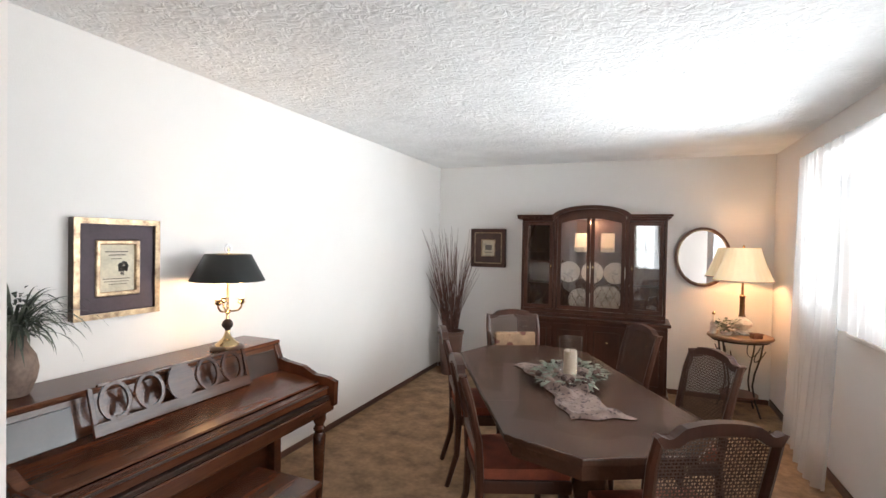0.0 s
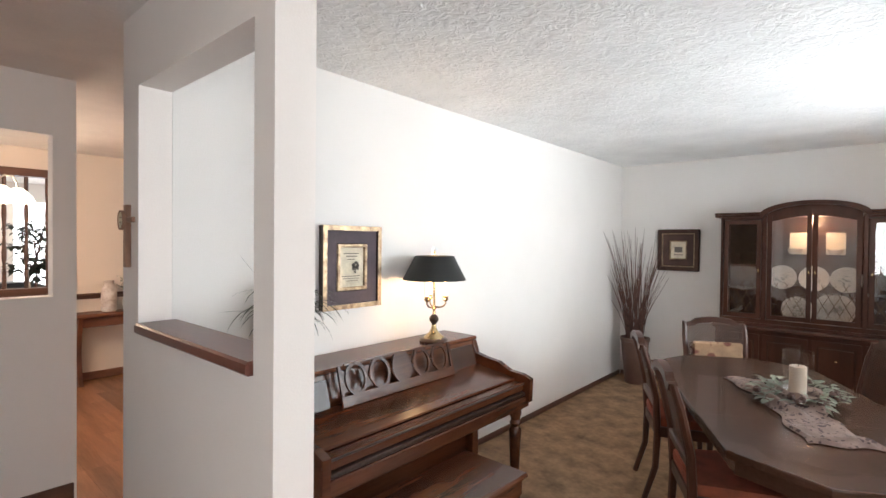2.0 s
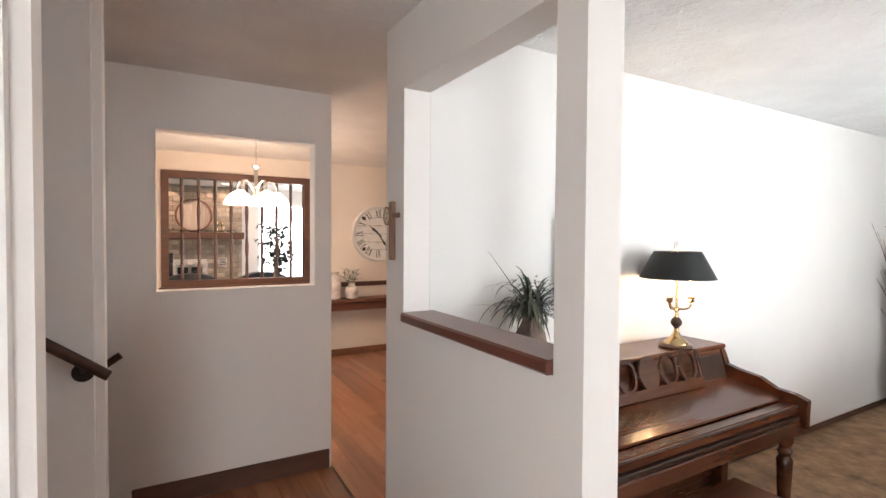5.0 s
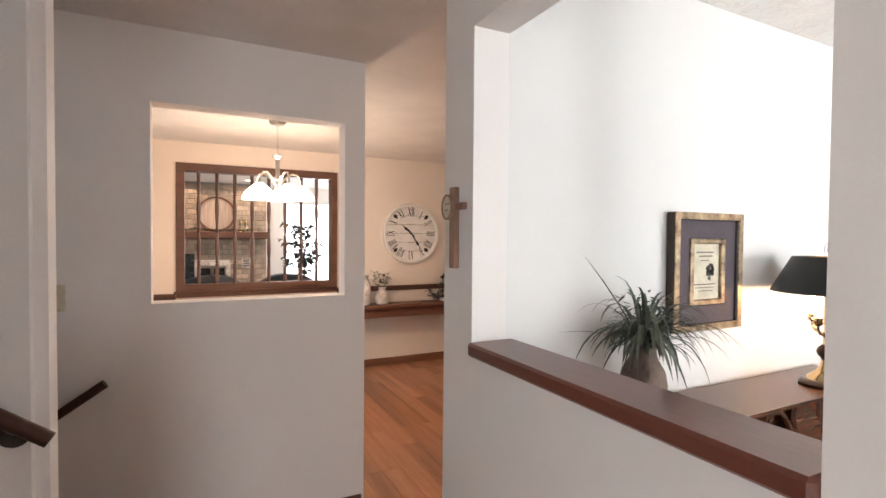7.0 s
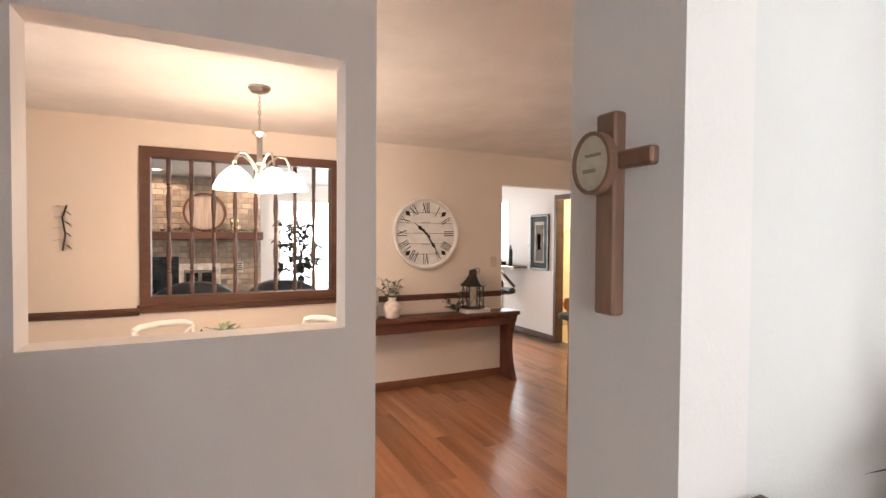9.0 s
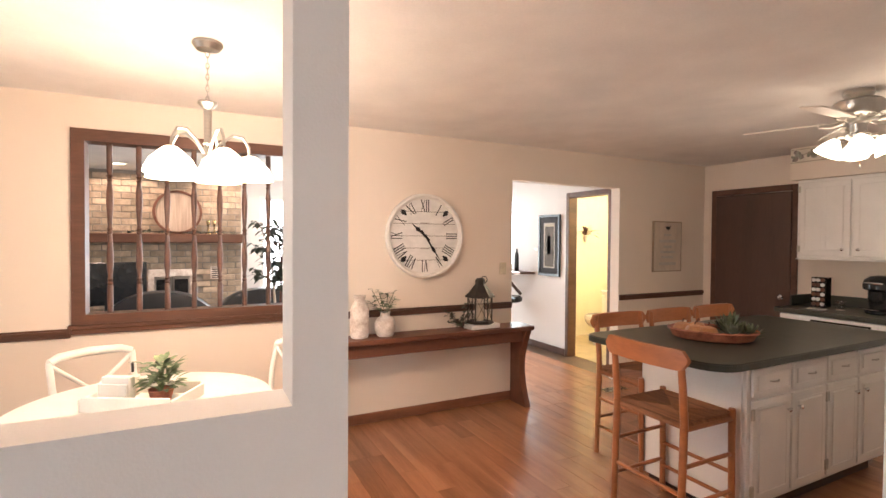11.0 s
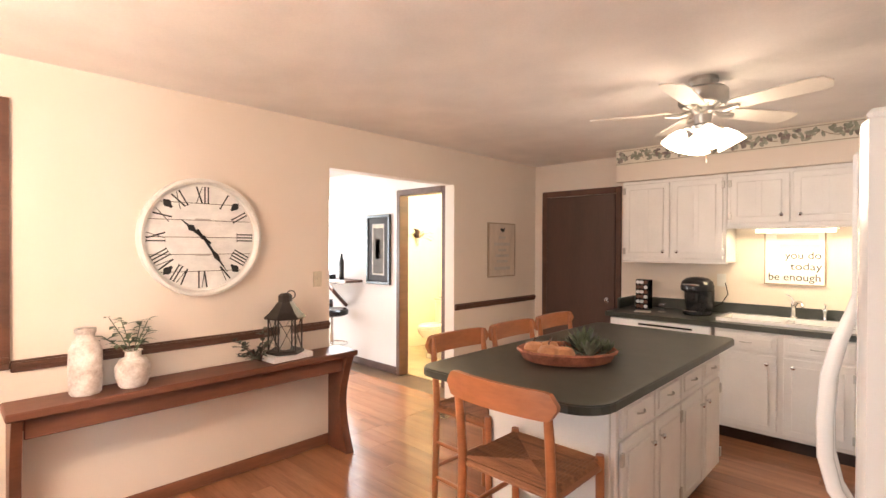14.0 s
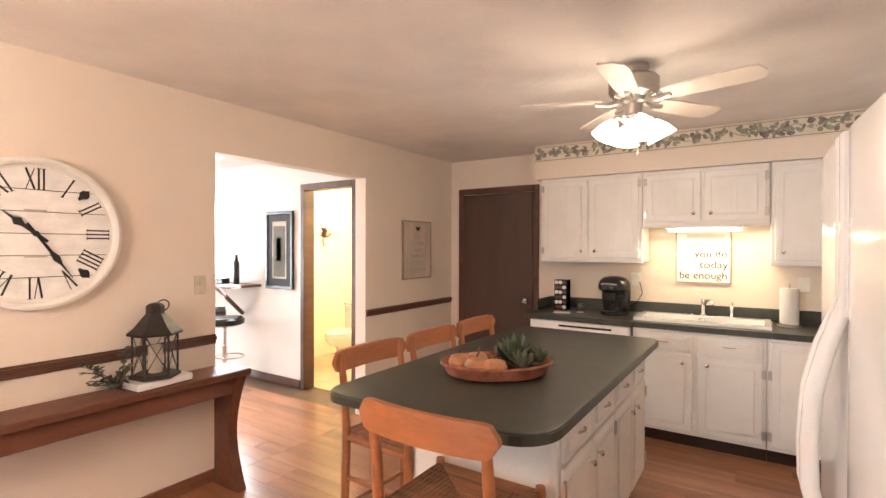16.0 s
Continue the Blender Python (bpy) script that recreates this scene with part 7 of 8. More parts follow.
# ---- breakfast nook ----
def spindle_window():
    p = structure("window_2", make(ring, rect(0.76, 2.348, 0.955, 2.228), rect(0.835, 2.285, 1.025, 2.15), "x", CX - 0.122, CX + 0.022), TRIM, "open interior window with turned wooden spindles", "window")
    part("ledge", boxes((CX - 0.12, CX + 0.035, 0.74, 2.348, 0.935, 0.962), (CX, CX + 0.028, 0.76, 2.348, 0.90, 0.934), bev=0.005), TRIM, p, "dark wooden ledge")
    prof = [(0.018, 1.026), (0.018, 1.20), (0.012, 1.21), (0.019, 1.222), (0.011, 1.235), (0.018, 1.25), (0.012, 1.262), (0.020, 1.33), (0.021, 1.40), (0.013, 1.53), (0.011, 1.55), (0.018, 1.56), (0.012, 1.572), (0.018, 1.588), (0.012, 1.60), (0.014, 1.64), (0.021, 1.76), (0.020, 1.83), (0.012, 1.90), (0.018, 1.912), (0.011, 1.925), (0.019, 1.94), (0.012, 1.952), (0.018, 1.962), (0.018, 2.149)]
    for k in range(8):
        y = 0.96 + 0.1675 * k
        part("spindle", make(lathe, prof, (CX - 0.05, y, 0), 10), TRIM, p, smooth=True)


spindle_window()


def chandelier():
    p = thing("chandelier", "brushed nickel chandelier with five lit frosted glass shades", "chandelier", (-6.455, 1.527, H))
    part("canopy", make(lathe, [(0.065, 0), (0.068, -0.012), (0.05, -0.035), (0.01, -0.045)], (0, 0, 0), 28), NICKEL, p, smooth=True)
    for k in range(9):
        z = -0.055 - 0.026 * k
        pts = [(0.007 * math.cos(t), 0, z + 0.017 * math.sin(t)) if k % 2 else (0, 0.007 * math.cos(t), z + 0.017 * math.sin(t)) for t in [2 * math.pi * j / 10 for j in range(11)]]
        part("chain_link", make(tube, pts, 0.0022, 5), NICKEL, p)
    part("column", make(lathe, [(0.012, -0.27), (0.042, -0.275), (0.044, -0.285), (0.018, -0.31), (0.016, -0.46), (0.022, -0.47), (0.016, -0.48), (0.03, -0.56), (0.02, -0.60), (0.012, -0.615), (0.016, -0.625), (0.0, -0.64)], (0, 0, 0), 24), NICKEL, p, smooth=True)
    for k in range(5):
        a = 2 * math.pi * k / 5 + 0.35
        c, s = math.cos(a), math.sin(a)
        arm = part("arm", make(tube, [(r * c, r * s, z) for r, z in ((0.015, -0.52), (0.06, -0.46), (0.11, -0.42), (0.155, -0.425), (0.18, -0.47), (0.185, -0.515))], 0.007, 8), NICKEL, p, smooth=True)
        sh = part("glass_shade", make(shell, [(0.025, 0.0), (0.045, -0.015), (0.085, -0.055), (0.105, -0.095), (0.108, -0.115)], (0.187 * c, 0.187 * s, -0.515), 32, 0.003), SHADEGLOW, arm, "glowing frosted bell shade", True)
        sh.visible_shadow = False


chandelier()


def round_table():
    p = thing("round_table", "white round pedestal breakfast table", "table", (-6.56, 1.27, 0.0))
    part("tabletop", make(lathe, [(0.53, 0.715), (0.555, 0.722), (0.56, 0.735), (0.555, 0.748), (0.54, 0.752), (0.0, 0.752)], (0, 0, 0), 64), WHITEWOOD, p, smooth=True)
    part("column", make(lathe, [(0.06, 0.12), (0.08, 0.16), (0.05, 0.22), (0.075, 0.40), (0.05, 0.58), (0.09, 0.68), (0.12, 0.714)], (0, 0, 0), 28), WHITEWOOD, p, smooth=True)
    for k in range(4):
        a = math.pi / 4 + math.pi / 2 * k
        c, s = math.cos(a), math.sin(a)
        part("foot", make(tube, [(0.04 * c, 0.04 * s, 0.15), (0.18 * c, 0.18 * s, 0.12), (0.33 * c, 0.33 * s, 0.03)], [0.035, 0.03, 0.025], 10), WHITEWOOD, p, smooth=True)


round_table()


def x_back_chair():
    """Local: the sitter looks along plus y."""
    p = thing("cross_back_chair", "white painted cross-back bentwood chair", "chair", (0, 0, 0), 0, "chairs at the breakfast table")
    part("seat", make(lathe, [(0.19, 0.435), (0.21, 0.44), (0.212, 0.46), (0.20, 0.468), (0.0, 0.462)], (0, 0.01, 0), 32, 1.0, 0.95), WHITEWOOD, p, smooth=True)
    for s in (-1, 1):
        part("front_leg", make(tube, [(s * 0.15, 0.14, 0.44), (s * 0.175, 0.18, 0)], [0.018, 0.014], 10), WHITEWOOD, p, smooth=True)
        part("back_leg", make(tube, [(s * 0.17, -0.26, 0.0), (s * 0.175, -0.19, 0.45), (s * 0.195, -0.22, 0.70), (s * 0.20, -0.26, 0.86)], [0.015, 0.018, 0.017, 0.016], 10), WHITEWOOD, p, smooth=True)
        part("back_cross", make(tube, [(s * 0.175, -0.195, 0.47), (0.0, -0.25, 0.67), (-s * 0.195, -0.255, 0.845)], 0.011, 8), WHITEWOOD, p, smooth=True)
    pts = [(-0.20, -0.258, 0.86), (-0.15, -0.285, 0.878), (0, -0.30, 0.885), (0.15, -0.285, 0.878), (0.20, -0.258, 0.86)]
    bm = bmesh.new()
    tube(bm, pts, [0.020, 0.024, 0.026, 0.024, 0.020], 10)
    part("crest_rail", bm, WHITEWOOD, p, "curved white top rail", True)
    for z in (0.20, 0.28):
        part("stretcher", make(tube, [(-0.165, -0.23 if z < 0.25 else 0.16, z), (0.165, -0.23 if z < 0.25 else 0.16, z)], 0.009, 8), WHITEWOOD, p, smooth=True)
    return p


c1 = x_back_chair()
c1.matrix_world = pose(-6.86, 1.80, 0, 0, 0, 180 + 28)
copy_thing(c1, pose(-6.99, 1.08, 0, 0, 0, -62))


def nook_tray():
    rnd = random.Random(14)
    p = thing("serving_tray", "white wooden tray on the breakfast table", "tray", (-6.56, 1.26, 0.753), 62)
    part("bottom", boxes((-0.20, 0.20, -0.13, 0.13, 0, 0.008), bev=0.003), WHITEWOOD, p)
    for r in ((-0.20, 0.20, -0.14, -0.128, 0, 0.07), (-0.20, 0.20, 0.128, 0.14, 0, 0.07), (-0.212, -0.2, -0.14, 0.14, 0, 0.06), (0.2, 0.212, -0.14, 0.14, 0, 0.06)):
        part("side", boxes(r, bev=0.004), WHITEWOOD, p)
    q = thing("succulent_pot", "green succulent in a brown pot on the tray", "plant", (-6.53, 1.33, 0.762))
    part("pot", make(lathe, [(0.04, 0), (0.055, 0.06), (0.05, 0.06), (0.0, 0.05)], (0, 0, 0), 20), WICKER, q, smooth=True)
    bm = bmesh.new()
    for i in range(130):
        a, e = rnd.uniform(0, 6.28), rnd.uniform(-0.1, 1.3)
        r = rnd.uniform(0, 0.07)
        leaf(bm, (r * math.cos(a), r * math.sin(a), 0.065 + rnd.uniform(0, 0.12)), (math.cos(a), math.sin(a), e), rnd.uniform(0.05, 0.08), 0.03, 0.3)
    part("leaves", bm, SAGE2, q)
    n = thing("napkin_holder", "folded white napkin in a cream holder on the tray", "napkin", (-6.57, 1.15, 0.762), 60)
    part("holder", boxes((-0.07, 0.07, -0.03, -0.024, 0, 0.10), (-0.07, 0.07, 0.024, 0.03, 0, 0.10), (-0.07, 0.07, -0.03, 0.03, 0, 0.006), bev=0.003), WHITEWOOD, n)
    part("napkin", boxes((-0.06, 0.075, -0.02, 0.02, 0.007, 0.13), bev=0.004), WHITECAB, n)
    s = thing("soap_bottle", "small clear bottle with a dark pump on the tray", "bottle", (-6.70, 1.20, 0.762))
    part("bottle", make(lathe, [(0.03, 0), (0.032, 0.09), (0.012, 0.11)], (0, 0, 0), 16), CERAMIC, s, smooth=True)
    part("pump", make(tube, [(0, 0, 0.11), (0, 0, 0.155), (0.03, 0, 0.155)], 0.006, 6), IRON, s)


SAGE2 = mat("green_leaf", (0.16, 0.22, 0.11), 0.5, var=0.3, scale=14)
nook_tray()
d = thing("wall_sconce", "dark metal branch decoration on the wall", "wall decoration", (CX + 0.003, 0.27, 1.40))
bm = make(tube, [(0.02, 0, 0), (0.03, 0.02, 0.12), (0.02, 0.0, 0.25), (0.03, 0.03, 0.34)], 0.006, 6)
part("branch", bm, IRON, d, smooth=True)
bm = bmesh.new()
for z in (0.05, 0.14, 0.22, 0.30):
    leaf(bm, (0.025, 0.01, z), (0.3, 0.8, -0.3), 0.06, 0.03, 0.4)
    leaf(bm, (0.025, 0.0, z + 0.03), (0.3, -0.8, 0.2), 0.06, 0.03, 0.4)
part("metal_leaves", bm, IRON, d)
v = thing("floor_register", "small metal floor heating register", "vent", (-7.55, 5.30, 0.0))
part("plate", boxes((-0.06, 0.06, -0.15, 0.15, 0.004, 0.009), bev=0.002), BRASS, v)
for k in range(9):
    part("slat", boxes((-0.045, 0.045, -0.128 + 0.03 * k, -0.116 + 0.03 * k, 0.009, 0.0105)), BLACK, v)

# ---- family room beyond the spindle window, passage and bathroom ----
wall("wall_family_west", "x", -12.12, -12.0, -1.3, 5.95, 0, H, [(2.35, 4.6, 0.35, 2.2)], PAINT, "white painted family room wall with a bright window")
wall("wall_family_south", "y", -1.42, -1.3, -12.12, -7.9, 0, H, [], PAINT, "white painted family room wall")
wall("wall_passage_north", "y", 5.83, 5.95, -11.998, -7.897, 0, H, [(-8.85, -8.16, 0.0, 2.09), (-11.4, -10.1, 1.1, 2.2)], PAINT, "white painted passage wall with a bathroom door")
wall("wall_bath_back", "y", 7.75, 7.87, -10.02, -7.9, 0, H, [], YELLOW, "yellow bathroom wall")
wall("wall_bath_west", "x", -10.02, -9.90, 5.952, 7.748, 0, H, [], YELLOW, "yellow bathroom wall")
wall("wall_bath_east", "x", -8.02, -7.9, 5.952, 7.748, 0, H, [], YELLOW, "yellow bathroom wall")
structure("ceiling_family", boxes((-12.12, -7.9, -1.42, 7.87, H, H + 0.1)), CEIL_K, "off-white ceiling", "ceiling")
structure("floor_family", boxes((-12.12, -7.9, -1.42, 3.88, -0.1, -0.002), (-12.12, -9.9, 3.88, 5.95, -0.1, -0.002)), CARPET, "tan family room carpet", "floor")
structure("floor_bath", boxes((-9.9, -8.02, 5.95, 7.75, -0.0055, 0.002)), mat("bath_vinyl", (0.50, 0.40, 0.26), 0.4, var=0.1), "tan vinyl bathroom floor", "floor")
structure("backdrop_family", boxes((-14.1, -14.0, 0.5, 6.5, -1, 4.5), (-16.0, -9.0, 8.4, 8.5, -1, 5.5)), OUTSIDE, "bright daylight outside the family room", "backdrop")
skirting("baseboard", [(-10.05, -8.91, 5.816, 5.829, 0.0, 0.09), (-9.88, -8.03, 7.735, 7.749, 0.002, 0.09)])
fr = structure("window_3", make(ring, rect(2.35, 4.6, 0.35, 2.2), rect(2.42, 4.53, 0.42, 2.13), "x", -12.08, -12.02), WHITEWOOD, "large bright family room window", "window")
part("mullion", boxes((-12.07, -12.03, 3.45, 3.5, 0.42, 2.13), bev=0.004), WHITEWOOD, fr)
fr = structure("window_4", make(ring, rect(-11.4, -10.1, 1.1, 2.2), rect(-11.34, -10.16, 1.16, 2.14), "y", 5.86, 5.92), WHITEWOOD, "bright window above the bar", "window")
part("mullion", boxes((-10.77, -10.73, 5.87, 5.91, 1.16, 2.14), bev=0.004), WHITEWOOD, fr)


def bath_door():
    structure("trim_bath_door", boxes((-8.90, -8.842, 5.812, 5.955, 0.0, 2.15), (-8.168, -8.11, 5.812, 5.955, 0.0, 2.15), (-8.841, -8.169, 5.812, 5.955, 2.085, 2.15), bev=0.005), TRIM, "dark wooden bathroom door casing", "trim")


bath_door()


def toilet():
    p = thing("toilet", "cream porcelain toilet with the lid closed", "toilet", (-9.22, 6.75, 0.003))
    part("foot", make(lathe, [(0.11, 0), (0.115, 0.02), (0.085, 0.12), (0.10, 0.24), (0.15, 0.34)], (0, 0.05, 0), 28, 0.9, 1.35), PORCELAIN, p, smooth=True)
    part("bowl", make(lathe, [(0.13, 0.28), (0.17, 0.34), (0.185, 0.39), (0.18, 0.40), (0, 0.40)], (0, 0.0, 0), 32, 1.0, 1.3), PORCELAIN, p, smooth=True)
    part("seat", make(lathe, [(0.18, 0.401), (0.188, 0.41), (0.185, 0.422), (0.0, 0.424)], (0, 0.0, 0), 32, 1.0, 1.3), PORCELAIN, p, smooth=True)
    part("lid", make(lathe, [(0.175, 0.425), (0.18, 0.435), (0.17, 0.445), (0.0, 0.448)], (0, 0.0, 0), 32, 1.0, 1.3), PORCELAIN, p, smooth=True)
    part("tank", boxes((-0.22, 0.22, 0.24, 0.42, 0.39, 0.74), bev=0.02), PORCELAIN, p)
    part("tank_lid", boxes((-0.23, 0.23, 0.23, 0.43, 0.741, 0.775), bev=0.01), PORCELAIN, p)
    part("flush_lever", make(rod, (-0.18, 0.235, 0.68), (-0.10, 0.225, 0.675), 0.007), CHROME, p, smooth=True)
    q = thing("wall_vase", "dry leaf spray in a small wall vase", "plant", (-9.895, 7.05, 1.50), 90)
    part("vase", make(lathe, [(0.02, 0), (0.04, 0.08), (0.03, 0.12)], (0, -0.05, 0), 14), CERAMIC, q, smooth=True)
    bm = bmesh.new()
    for k in range(12):
        a = radians(20 + 12 * k)
        leaf(bm, (0, -0.05, 0.11), (math.cos(a), -0.2, math.sin(a)), 0.27 + 0.06 * (k % 3), 0.04, 0.5)
    part("leaves", bm, TWIG, q)


toilet()
picture("framed_print", "tall abstract grey print in a black frame", (-9.235, 5.828, 1.04), 0, 0.45, 0.84,
        [("outer_frame", 0.035, 0.03, BLACK, "black frame"), ("mat", 0.075, 0.016, CHARCOAL, "charcoal mat"), ("inner_mat", 0.012, 0.018, PAPERG, "pale grey inner line")],
        [(-0.095, 0.095, 0.13, 0.68), (-0.05, 0.03, 0.30, 0.55)])
p = thing("key_hook", "small dark metal key hook on the passage wall", "hook", (-9.53, 5.828, 1.40))
part("plate", boxes((-0.02, 0.02, -0.006, 0, -0.03, 0.03), bev=0.003), NICKEL, p)
part("peg", make(tube, [(0, -0.006, 0.01), (0, -0.03, 0.0), (0, -0.035, 0.018)], 0.005, 6), NICKEL, p)


def bar():
    p = thing("bar_shelf", "dark wooden bar shelf on a diagonal bracket", "bar", (0, 0, 0))
    part("top", boxes((-11.3, -9.56, 5.44, 5.828, 1.045, 1.075), bev=0.006), TRIM, p)
    for x in (-9.9, -10.9):
        part("bracket", make(tube, [(x, 5.82, 0.72), (x, 5.50, 1.04)], 0.025, 6), TRIM, p)
    b = thing("black_bottle", "slim matte black bottle on the bar", "bottle", (-9.78, 5.66, 1.076))
    part("bottle", make(lathe, [(0.03, 0), (0.032, 0.01), (0.032, 0.24), (0.014, 0.28), (0.014, 0.33), (0.0, 0.33)], (0, 0, 0), 18), BLACK, b, smooth=True)
    c = thing("dark_box", "flat dark box on the bar", "box", (-10.05, 5.6, 1.076))
    part("box", boxes((-0.12, 0.12, -0.08, 0.08, 0, 0.05), bev=0.006), BLACK, c)
    part("lid", boxes((-0.123, 0.123, -0.083, 0.083, 0.05, 0.062), bev=0.004), BLACK, c)
    s = thing("swivel_stool", "black swivel bar stool with a chrome base", "stool", (-9.84, 5.56, 0.0))
    part("base", make(lathe, [(0.20, 0), (0.20, 0.008), (0.05, 0.03), (0.03, 0.05)], (0, 0, 0), 32), CHROME, s, smooth=True)
    part("column", make(lathe, [(0.028, 0.03), (0.028, 0.40), (0.02, 0.40), (0.02, 0.62)], (0, 0, 0), 18), CHROME, s, smooth=True)
    part("foot_ring", make(ring, oval(0, 0.06, 0.17, 0.15), oval(0, 0.06, 0.155, 0.135), "z", 0.26, 0.275), CHROME, s)
    part("seat", make(lathe, [(0.15, 0.62), (0.20, 0.64), (0.205, 0.69), (0.18, 0.71), (0, 0.70)], (0, 0, 0), 28), BLACK, s, smooth=True)
    part("back", make(tube, [(0.19 * math.cos(t), 0.19 * math.sin(t), 0.80) for t in [radians(-150 + 12 * k) for k in range(11)]], 0.05, 8), BLACK, s, smooth=True)


bar()


def fireplace():
    x = -11.70
    y0, y1, z1 = 0.14, 2.06, H - 0.005
    p = structure("wall_fireplace", boxes((-11.998, x - 0.012, y0, y1, 0.0, z1)), MORTAR, "pale brick chimney breast with a firebox", "wall")
    mesh = None
    bw, bh, j = 0.205, 0.075, 0.012
    row = 0
    z = 0.40
    while z + bh < z1:
        y = y0 + (0.0 if row % 2 else -0.105)
        while y < y1 - 0.02:
            a, b = max(y, y0), min(y + bw, y1)
            full = a == y and b == y + bw
            inside = (0.88 < (a + b) / 2 < 1.46 and z < 1.08)
            if b - a > 0.04 and not inside:
                if full and mesh:
                    ob = new("brick", mesh)
                else:
                    bm = boxes((-0.012, 0.012, 0, b - a, 0, bh), bev=0.004)
                    ob = part("brick", bm, BRICKM)
                    if full:
                        mesh = ob.data
                ob.parent = p
                rnd2 = random.Random(row * 50 + int(y * 100))
                ob.matrix_local = pose(x + rnd2.uniform(-0.003, 0.004), a, z)
            y += bw + j
        z += bh + j
        row += 1
    m = thing("mantel_shelf", "dark rough wooden mantel beam on the brick wall", "mantel", (0, 0, 0))
    part("beam", boxes((x + 0.013, x + 0.20, 0.20, 2.08, 1.46, 1.585), bev=0.012), TRIM, m)
    f = thing("fireplace_insert", "metal fireplace insert with dark glass doors", "fireplace", (x + 0.013, 1.17, 0.35))
    part("surround", make(ring, rect(-0.29, 0.29, 0, 0.74), rect(-0.22, 0.22, 0.05, 0.64), "x", 0, 0.035), CERAMIC, f, "pale grey stone surround")
    for a, b in ((-0.215, -0.005), (0.005, 0.215)):
        d = part("glass_door", make(ring, rect(a, b, 0.06, 0.63), rect(a + 0.02, b - 0.02, 0.09, 0.60), "x", 0.005, 0.025), NICKEL, f)
        part("dark_pane", boxes((0.008, 0.014, a + 0.02, b - 0.02, 0.09, 0.60)), BLACK, d, "smoked glass pane")
    for yc in (0.60, 1.72):
        v = thing("wall_vent", "cream metal vent grille in the brick wall", "vent", (x + 0.013, yc, 1.03))
        part("frame", make(ring, rect(-0.07, 0.07, -0.09, 0.09), rect(-0.055, 0.055, -0.075, 0.075), "x", 0, 0.012), CERAMIC, v)
        part("backing", boxes((0.001, 0.003, -0.056, 0.056, -0.076, 0.076)), BLACK, v)
        for k in range(5):
            part("slat", boxes((0.003, 0.009, -0.055, 0.055, -0.065 + 0.03 * k, -0.05 + 0.03 * k), bev=0.001), CERAMIC, v)
    b = thing("barrel_lid", "round wooden barrel lid leaning on the mantel", "barrel lid", (x + 0.06, 1.24, 1.586))
    bm = make(prism, oval(0, 0.30, 0.285, 0.30, 36), "x", 0.0, 0.025)
    part("disc", bm, BARREL, b, "pale wooden disc")
    part("hoop", make(ring, oval(0, 0.30, 0.305, 0.30, 36), oval(0, 0.30, 0.272, 0.272, 36), "x", -0.02, 0.05), CHERRY, b, "dark curved hoop")
    rnd = random.Random(40)
    g = thing("mantel_garland", "dry leaf garland along the mantel", "garland", (x + 0.13, 1.15, 1.586))
    bm = bmesh.new()
    for i in range(150):
        y = rnd.uniform(-0.5, 0.85)
        a = rnd.uniform(0, 6.28)
        leaf(bm, (rnd.uniform(-0.04, 0.04), y, rnd.uniform(0, 0.03)), (0.4 * math.cos(a), math.sin(a), rnd.uniform(0, 0.8)), rnd.uniform(0.05, 0.09), 0.03, 0.4)
    part("leaves", bm, LEAF, g)
    for y in (1.62, 1.70):
        c = thing("mantel_candlestick", "small bronze candlestick on the mantel", "candlestick", (x + 0.11, y, 1.586), group="mantel candlesticks")
        part("stick", make(lathe, [(0.04, 0), (0.04, 0.01), (0.012, 0.03), (0.012, 0.12), (0.025, 0.14), (0.02, 0.2), (0, 0.2)], (0, 0, 0), 16), BRASS, c, smooth=True)


BARREL = mat("pale_barrel_wood", (0.40, 0.31, 0.25), 0.6, var=0.15, scale=8, stretch=(1, 5, 0.4))
fireplace()


def recliner(y0, y1, lb):
    p = thing("armchair", lb, "armchair", (-9.95, (y0 + y1) / 2, 0.0), group="family room armchairs")
    w = (y1 - y0) / 2
    part("base", boxes((-0.85, 0.10, -w, w, 0.03, 0.42), bev=0.05), NAVY, p)
    bm = bmesh.new()
    n = 12
    pts = [(-w + 0.01, 0.40)]
    for k in range(n + 1):
        f = -1 + 2 * k / n
        pts.append((f * (w - 0.01), 0.76 + 0.19 * (1 - abs(f) ** 2.6)))
    pts.append((w - 0.01, 0.40))
    prism(bm, pts, "x", -0.16, 0.10, 0.05)
    part("backrest", bm, NAVY, p, smooth=True)
    for s in (-1, 1):
        part("arm", boxes((-0.80, -0.10, s * (w - 0.09) - 0.09, s * (w - 0.09) + 0.09, 0.40, 0.62), bev=0.06), NAVY, p)
    part("seat_cushion", boxes((-0.84, -0.18, -w + 0.19, w - 0.19, 0.40, 0.50), bev=0.04), NAVY, p)


recliner(0.62, 1.62, "dark navy leather armchair with a rounded back")
recliner(1.68, 2.66, "dark navy leather armchair beside the ficus")


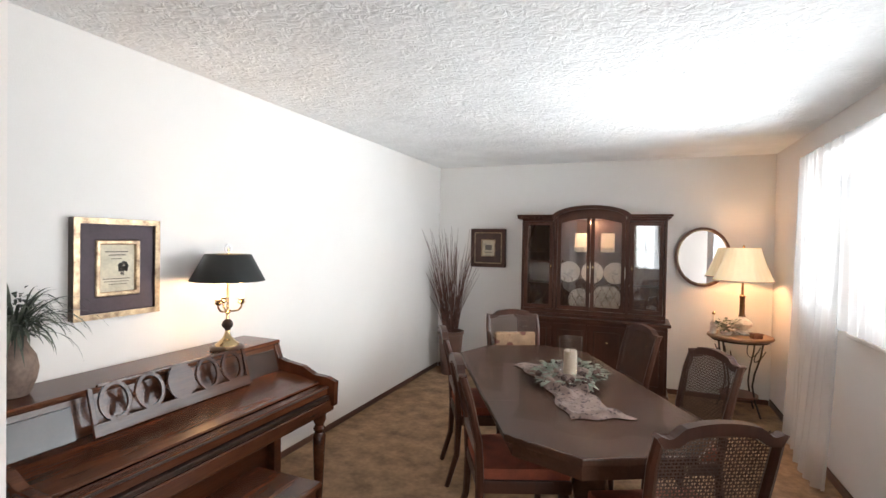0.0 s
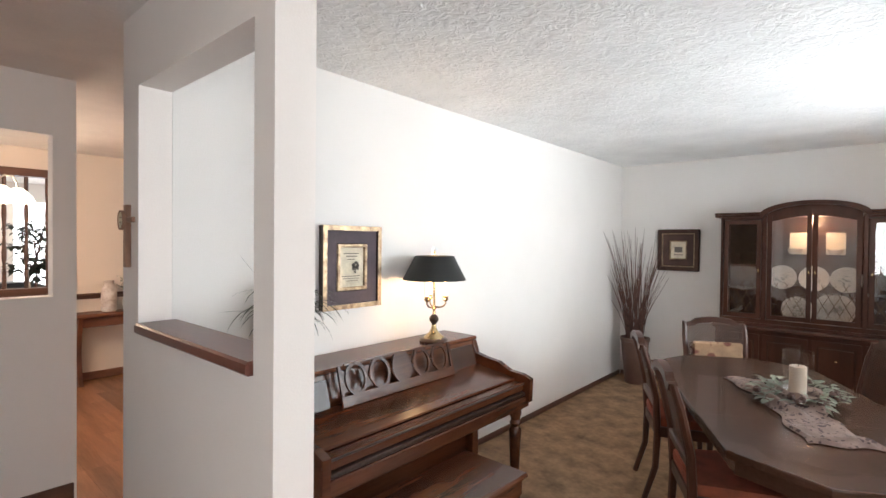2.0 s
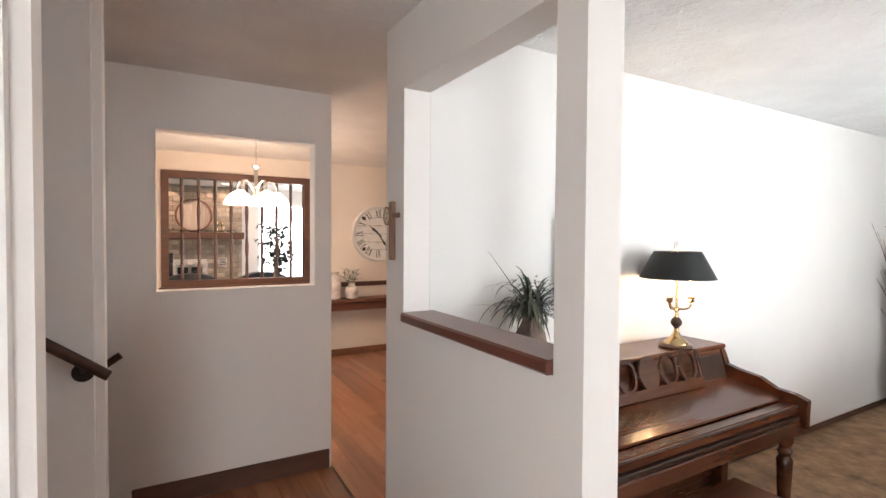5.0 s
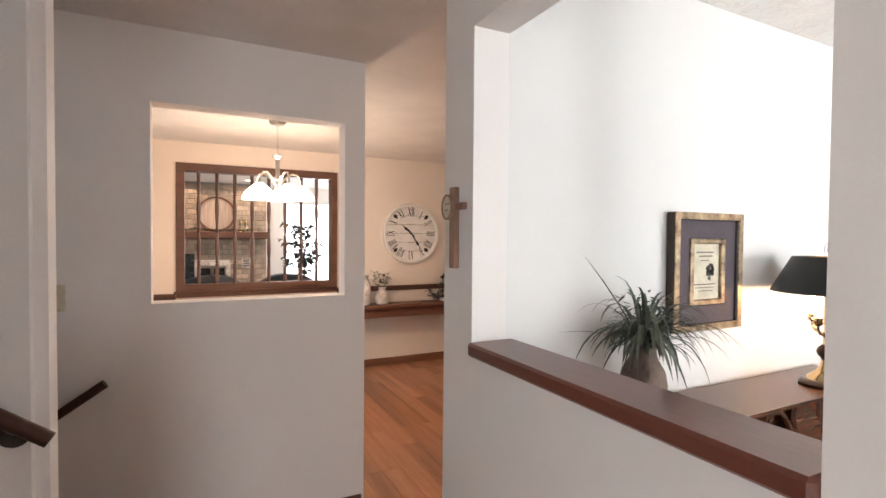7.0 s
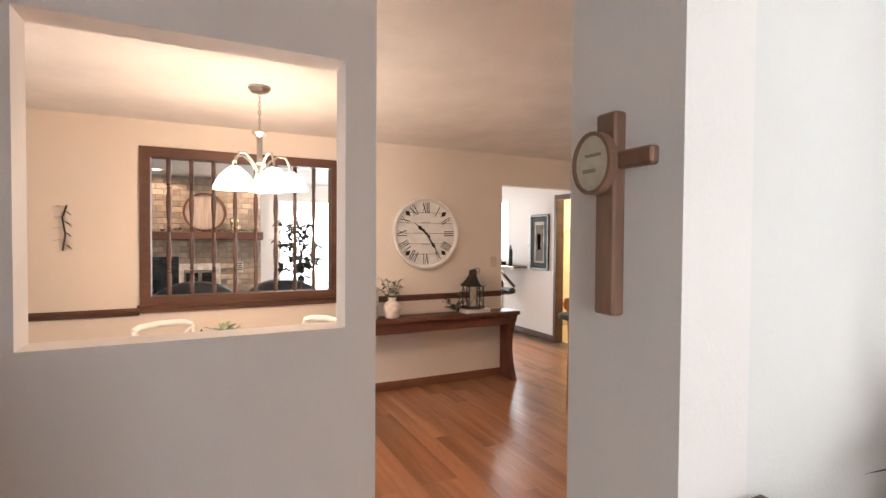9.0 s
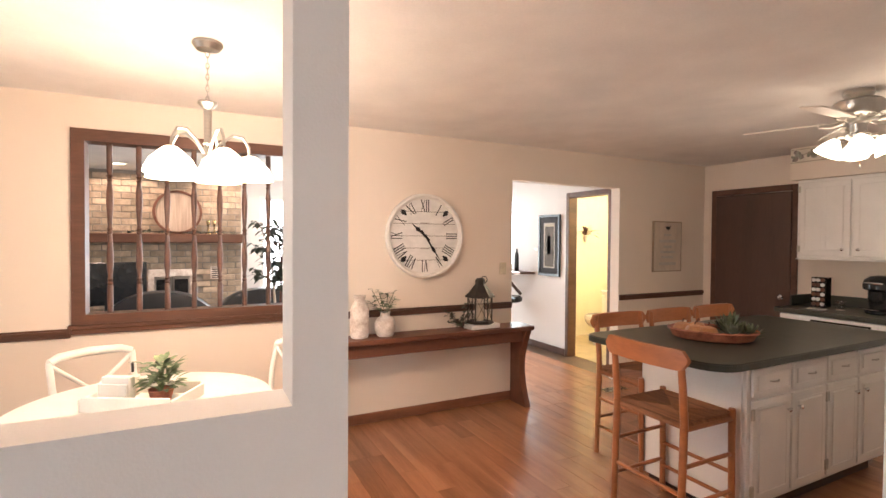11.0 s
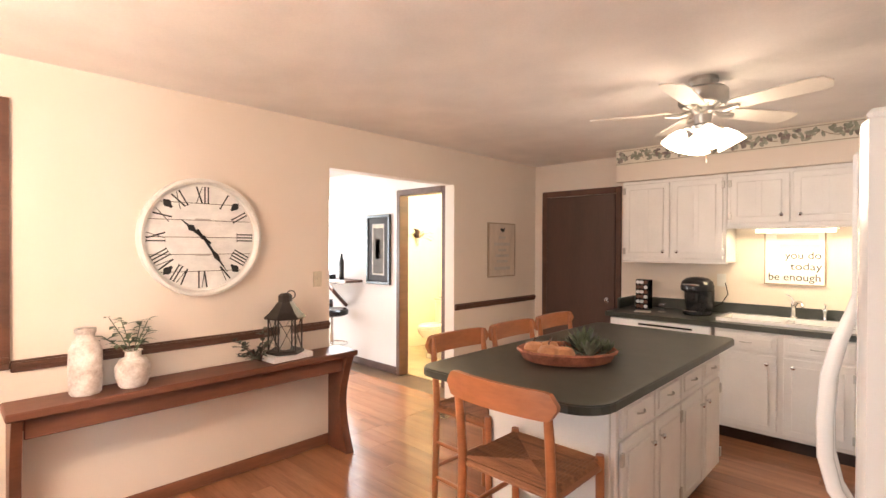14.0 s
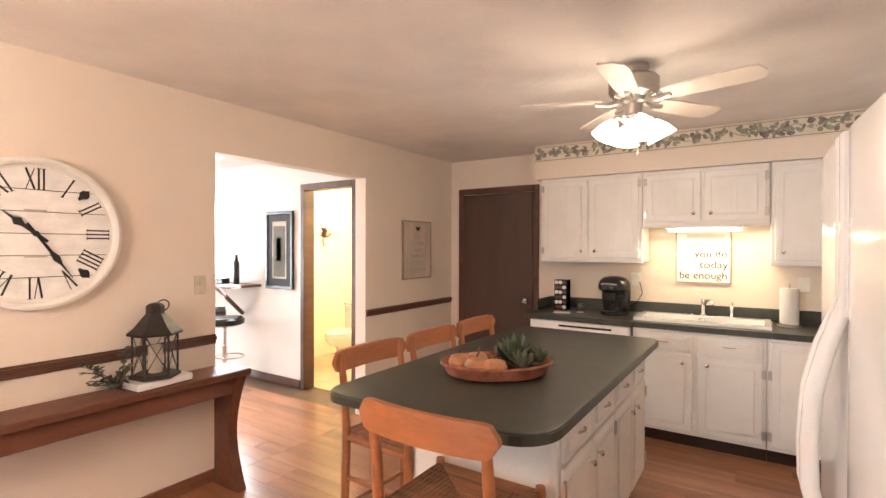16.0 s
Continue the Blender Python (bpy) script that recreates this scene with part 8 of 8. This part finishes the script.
def ficus():
    rnd = random.Random(77)
    p = thing("ficus_tree", "potted ficus with thin trunks and broad dark leaves", "plant", (-9.20, 2.20, 0.0))
    part("pot", make(lathe, [(0.13, 0), (0.17, 0.28), (0.18, 0.30), (0.165, 0.30), (0.15, 0.26), (0, 0.25)], (0, 0, 0), 26), TERRA, p, smooth=True)
    bm = bmesh.new()
    for k in range(3):
        a = 2.1 * k
        base = Vector((0.03 * math.cos(a), 0.04 * math.sin(a), 0.25))
        mid = Vector((0.02 * math.cos(a + 1), 0.07 * math.sin(a), 0.85))
        top = Vector((0.06 * math.cos(a), -0.10 + 0.13 * k, 1.55 + 0.1 * k))
        tr = part("trunk", make(tube, [base, mid, top * 0.5 + mid * 0.5 + Vector((0.02, 0.02, 0)), top], [0.015, 0.013, 0.010, 0.005], 8), CANDLE if k == 0 else TWIG, p, smooth=True)
        for j in range(11):
            f = rnd.uniform(0.15, 1.0)
            o = mid.lerp(top, f)
            t = rnd.uniform(0, 6.28)
            e = o + Vector((0.16 * math.cos(t), 0.22 * math.sin(t), rnd.uniform(0.02, 0.22)))
            part("branch", make(tube, [o, (o + e) / 2 + Vector((0, 0, 0.02)), e], [0.005, 0.004, 0.002], 5), TWIG, tr)
            for q in range(11):
                g = rnd.uniform(0.3, 1.05)
                s = rnd.uniform(0, 6.28)
                leaf(bm, o.lerp(e, g), (math.cos(s), math.sin(s), rnd.uniform(-0.5, 0.4)), rnd.uniform(0.08, 0.13), rnd.uniform(0.045, 0.07), 0.3)
    part("leaves", bm, LEAF, p, "broad dark green leaves")


ficus()
for y in (0.62, 1.72):
    p = thing("recessed_light", "small lit recessed ceiling light", "light", (-11.05, y, H - 0.001), group="family room ceiling lights")
    part("trim_ring", make(ring, oval(0, 0, 0.09, 0.09), oval(0, 0, 0.065, 0.065), "z", -0.008, 0), WHITEWOOD, p)
    part("bulb", make(prism, oval(0, 0, 0.064, 0.064, 24), "z", -0.004, -0.001), BULB, p, "glowing lamp face").visible_shadow = False
p = thing("television", "flat black television on a low dark stand", "television", (-11.05, 0.50, 0.0), 20)
part("stand", boxes((-0.25, 0.2, -0.35, 0.35, 0.0, 0.55), bev=0.01), TRIM, p)
part("foot", boxes((-0.1, 0.1, -0.12, 0.12, 0.551, 0.565), bev=0.004), BLACK, p)
part("neck", boxes((-0.02, 0.02, -0.03, 0.03, 0.565, 0.72)), BLACK, p)
part("screen", boxes((-0.025, 0.025, -0.42, 0.42, 0.70, 1.22), bev=0.006), BLACK, p, "glossy black screen")
p = thing("white_curtain", "white floor-length curtain beside the fireplace", "curtain", (-11.9, 0, 0))
bm = bmesh.new()
cols = [[bm.verts.new((0.04 * math.sin(i * 0.9), -0.75 + 0.02 * i, z)) for z in (0.02, 1.2, 2.25)] for i in range(41)]
for a, b in zip(cols, cols[1:]):
    for k in range(2):
        bm.faces.new((a[k], b[k], b[k + 1], a[k + 1]))
bmesh.ops.solidify(bm, geom=bm.faces[:], thickness=0.004)
part("fabric", bm, WHITEWOOD, p, smooth=True)
p = thing("framed_print", "small dark framed picture on the family room wall", "picture", (-11.99, 0.02, 1.75), 90)
part("frame", make(ring, rect(-0.09, 0.09, -0.2, 0.2), rect(-0.07, 0.07, -0.18, 0.18), "y", -0.025, -0.002), BLACK, p)
part("print", boxes((-0.075, 0.075, -0.012, -0.004, -0.185, 0.185)), PAPERG, p)


# ---- floor boards ----
def boards():
    rnd = random.Random(2)
    w, ln, gap = 0.128, 1.24, 0.0025
    shared = {}
    areas = [(-7.775, -3.79, 1.76, 6.99), (-7.775, -5.0, 0.30, 1.755), (-4.865, -0.3, 0.625, 1.745), (-9.88, -7.775, 4.25, 5.58)]
    for x0, x1, y0, y1 in areas:
        y = y0
        while y < y1 - 0.01:
            b = min(y + w, y1)
            x = x0 - rnd.choice((0.0, 0.31, 0.62, 0.93))
            while x < x1 - 0.01:
                a0, a1 = max(x, x0), min(x + ln, x1)
                if a1 - a0 > 0.02:
                    key = (round(a1 - a0, 2), round(b - y, 3))
                    if key not in shared:
                        bm = boxes((0, a1 - a0 - gap, 0, b - y - gap * 0.6, -0.005, 0.0))
                        ob = part("plank", bm, PLANK)
                        shared[key] = ob.data
                    else:
                        ob = new("plank", shared[key])
                    ob.parent = floor_k
                    ob.matrix_local = pose(a0, y, 0)
                x += ln
            y += w


boards()
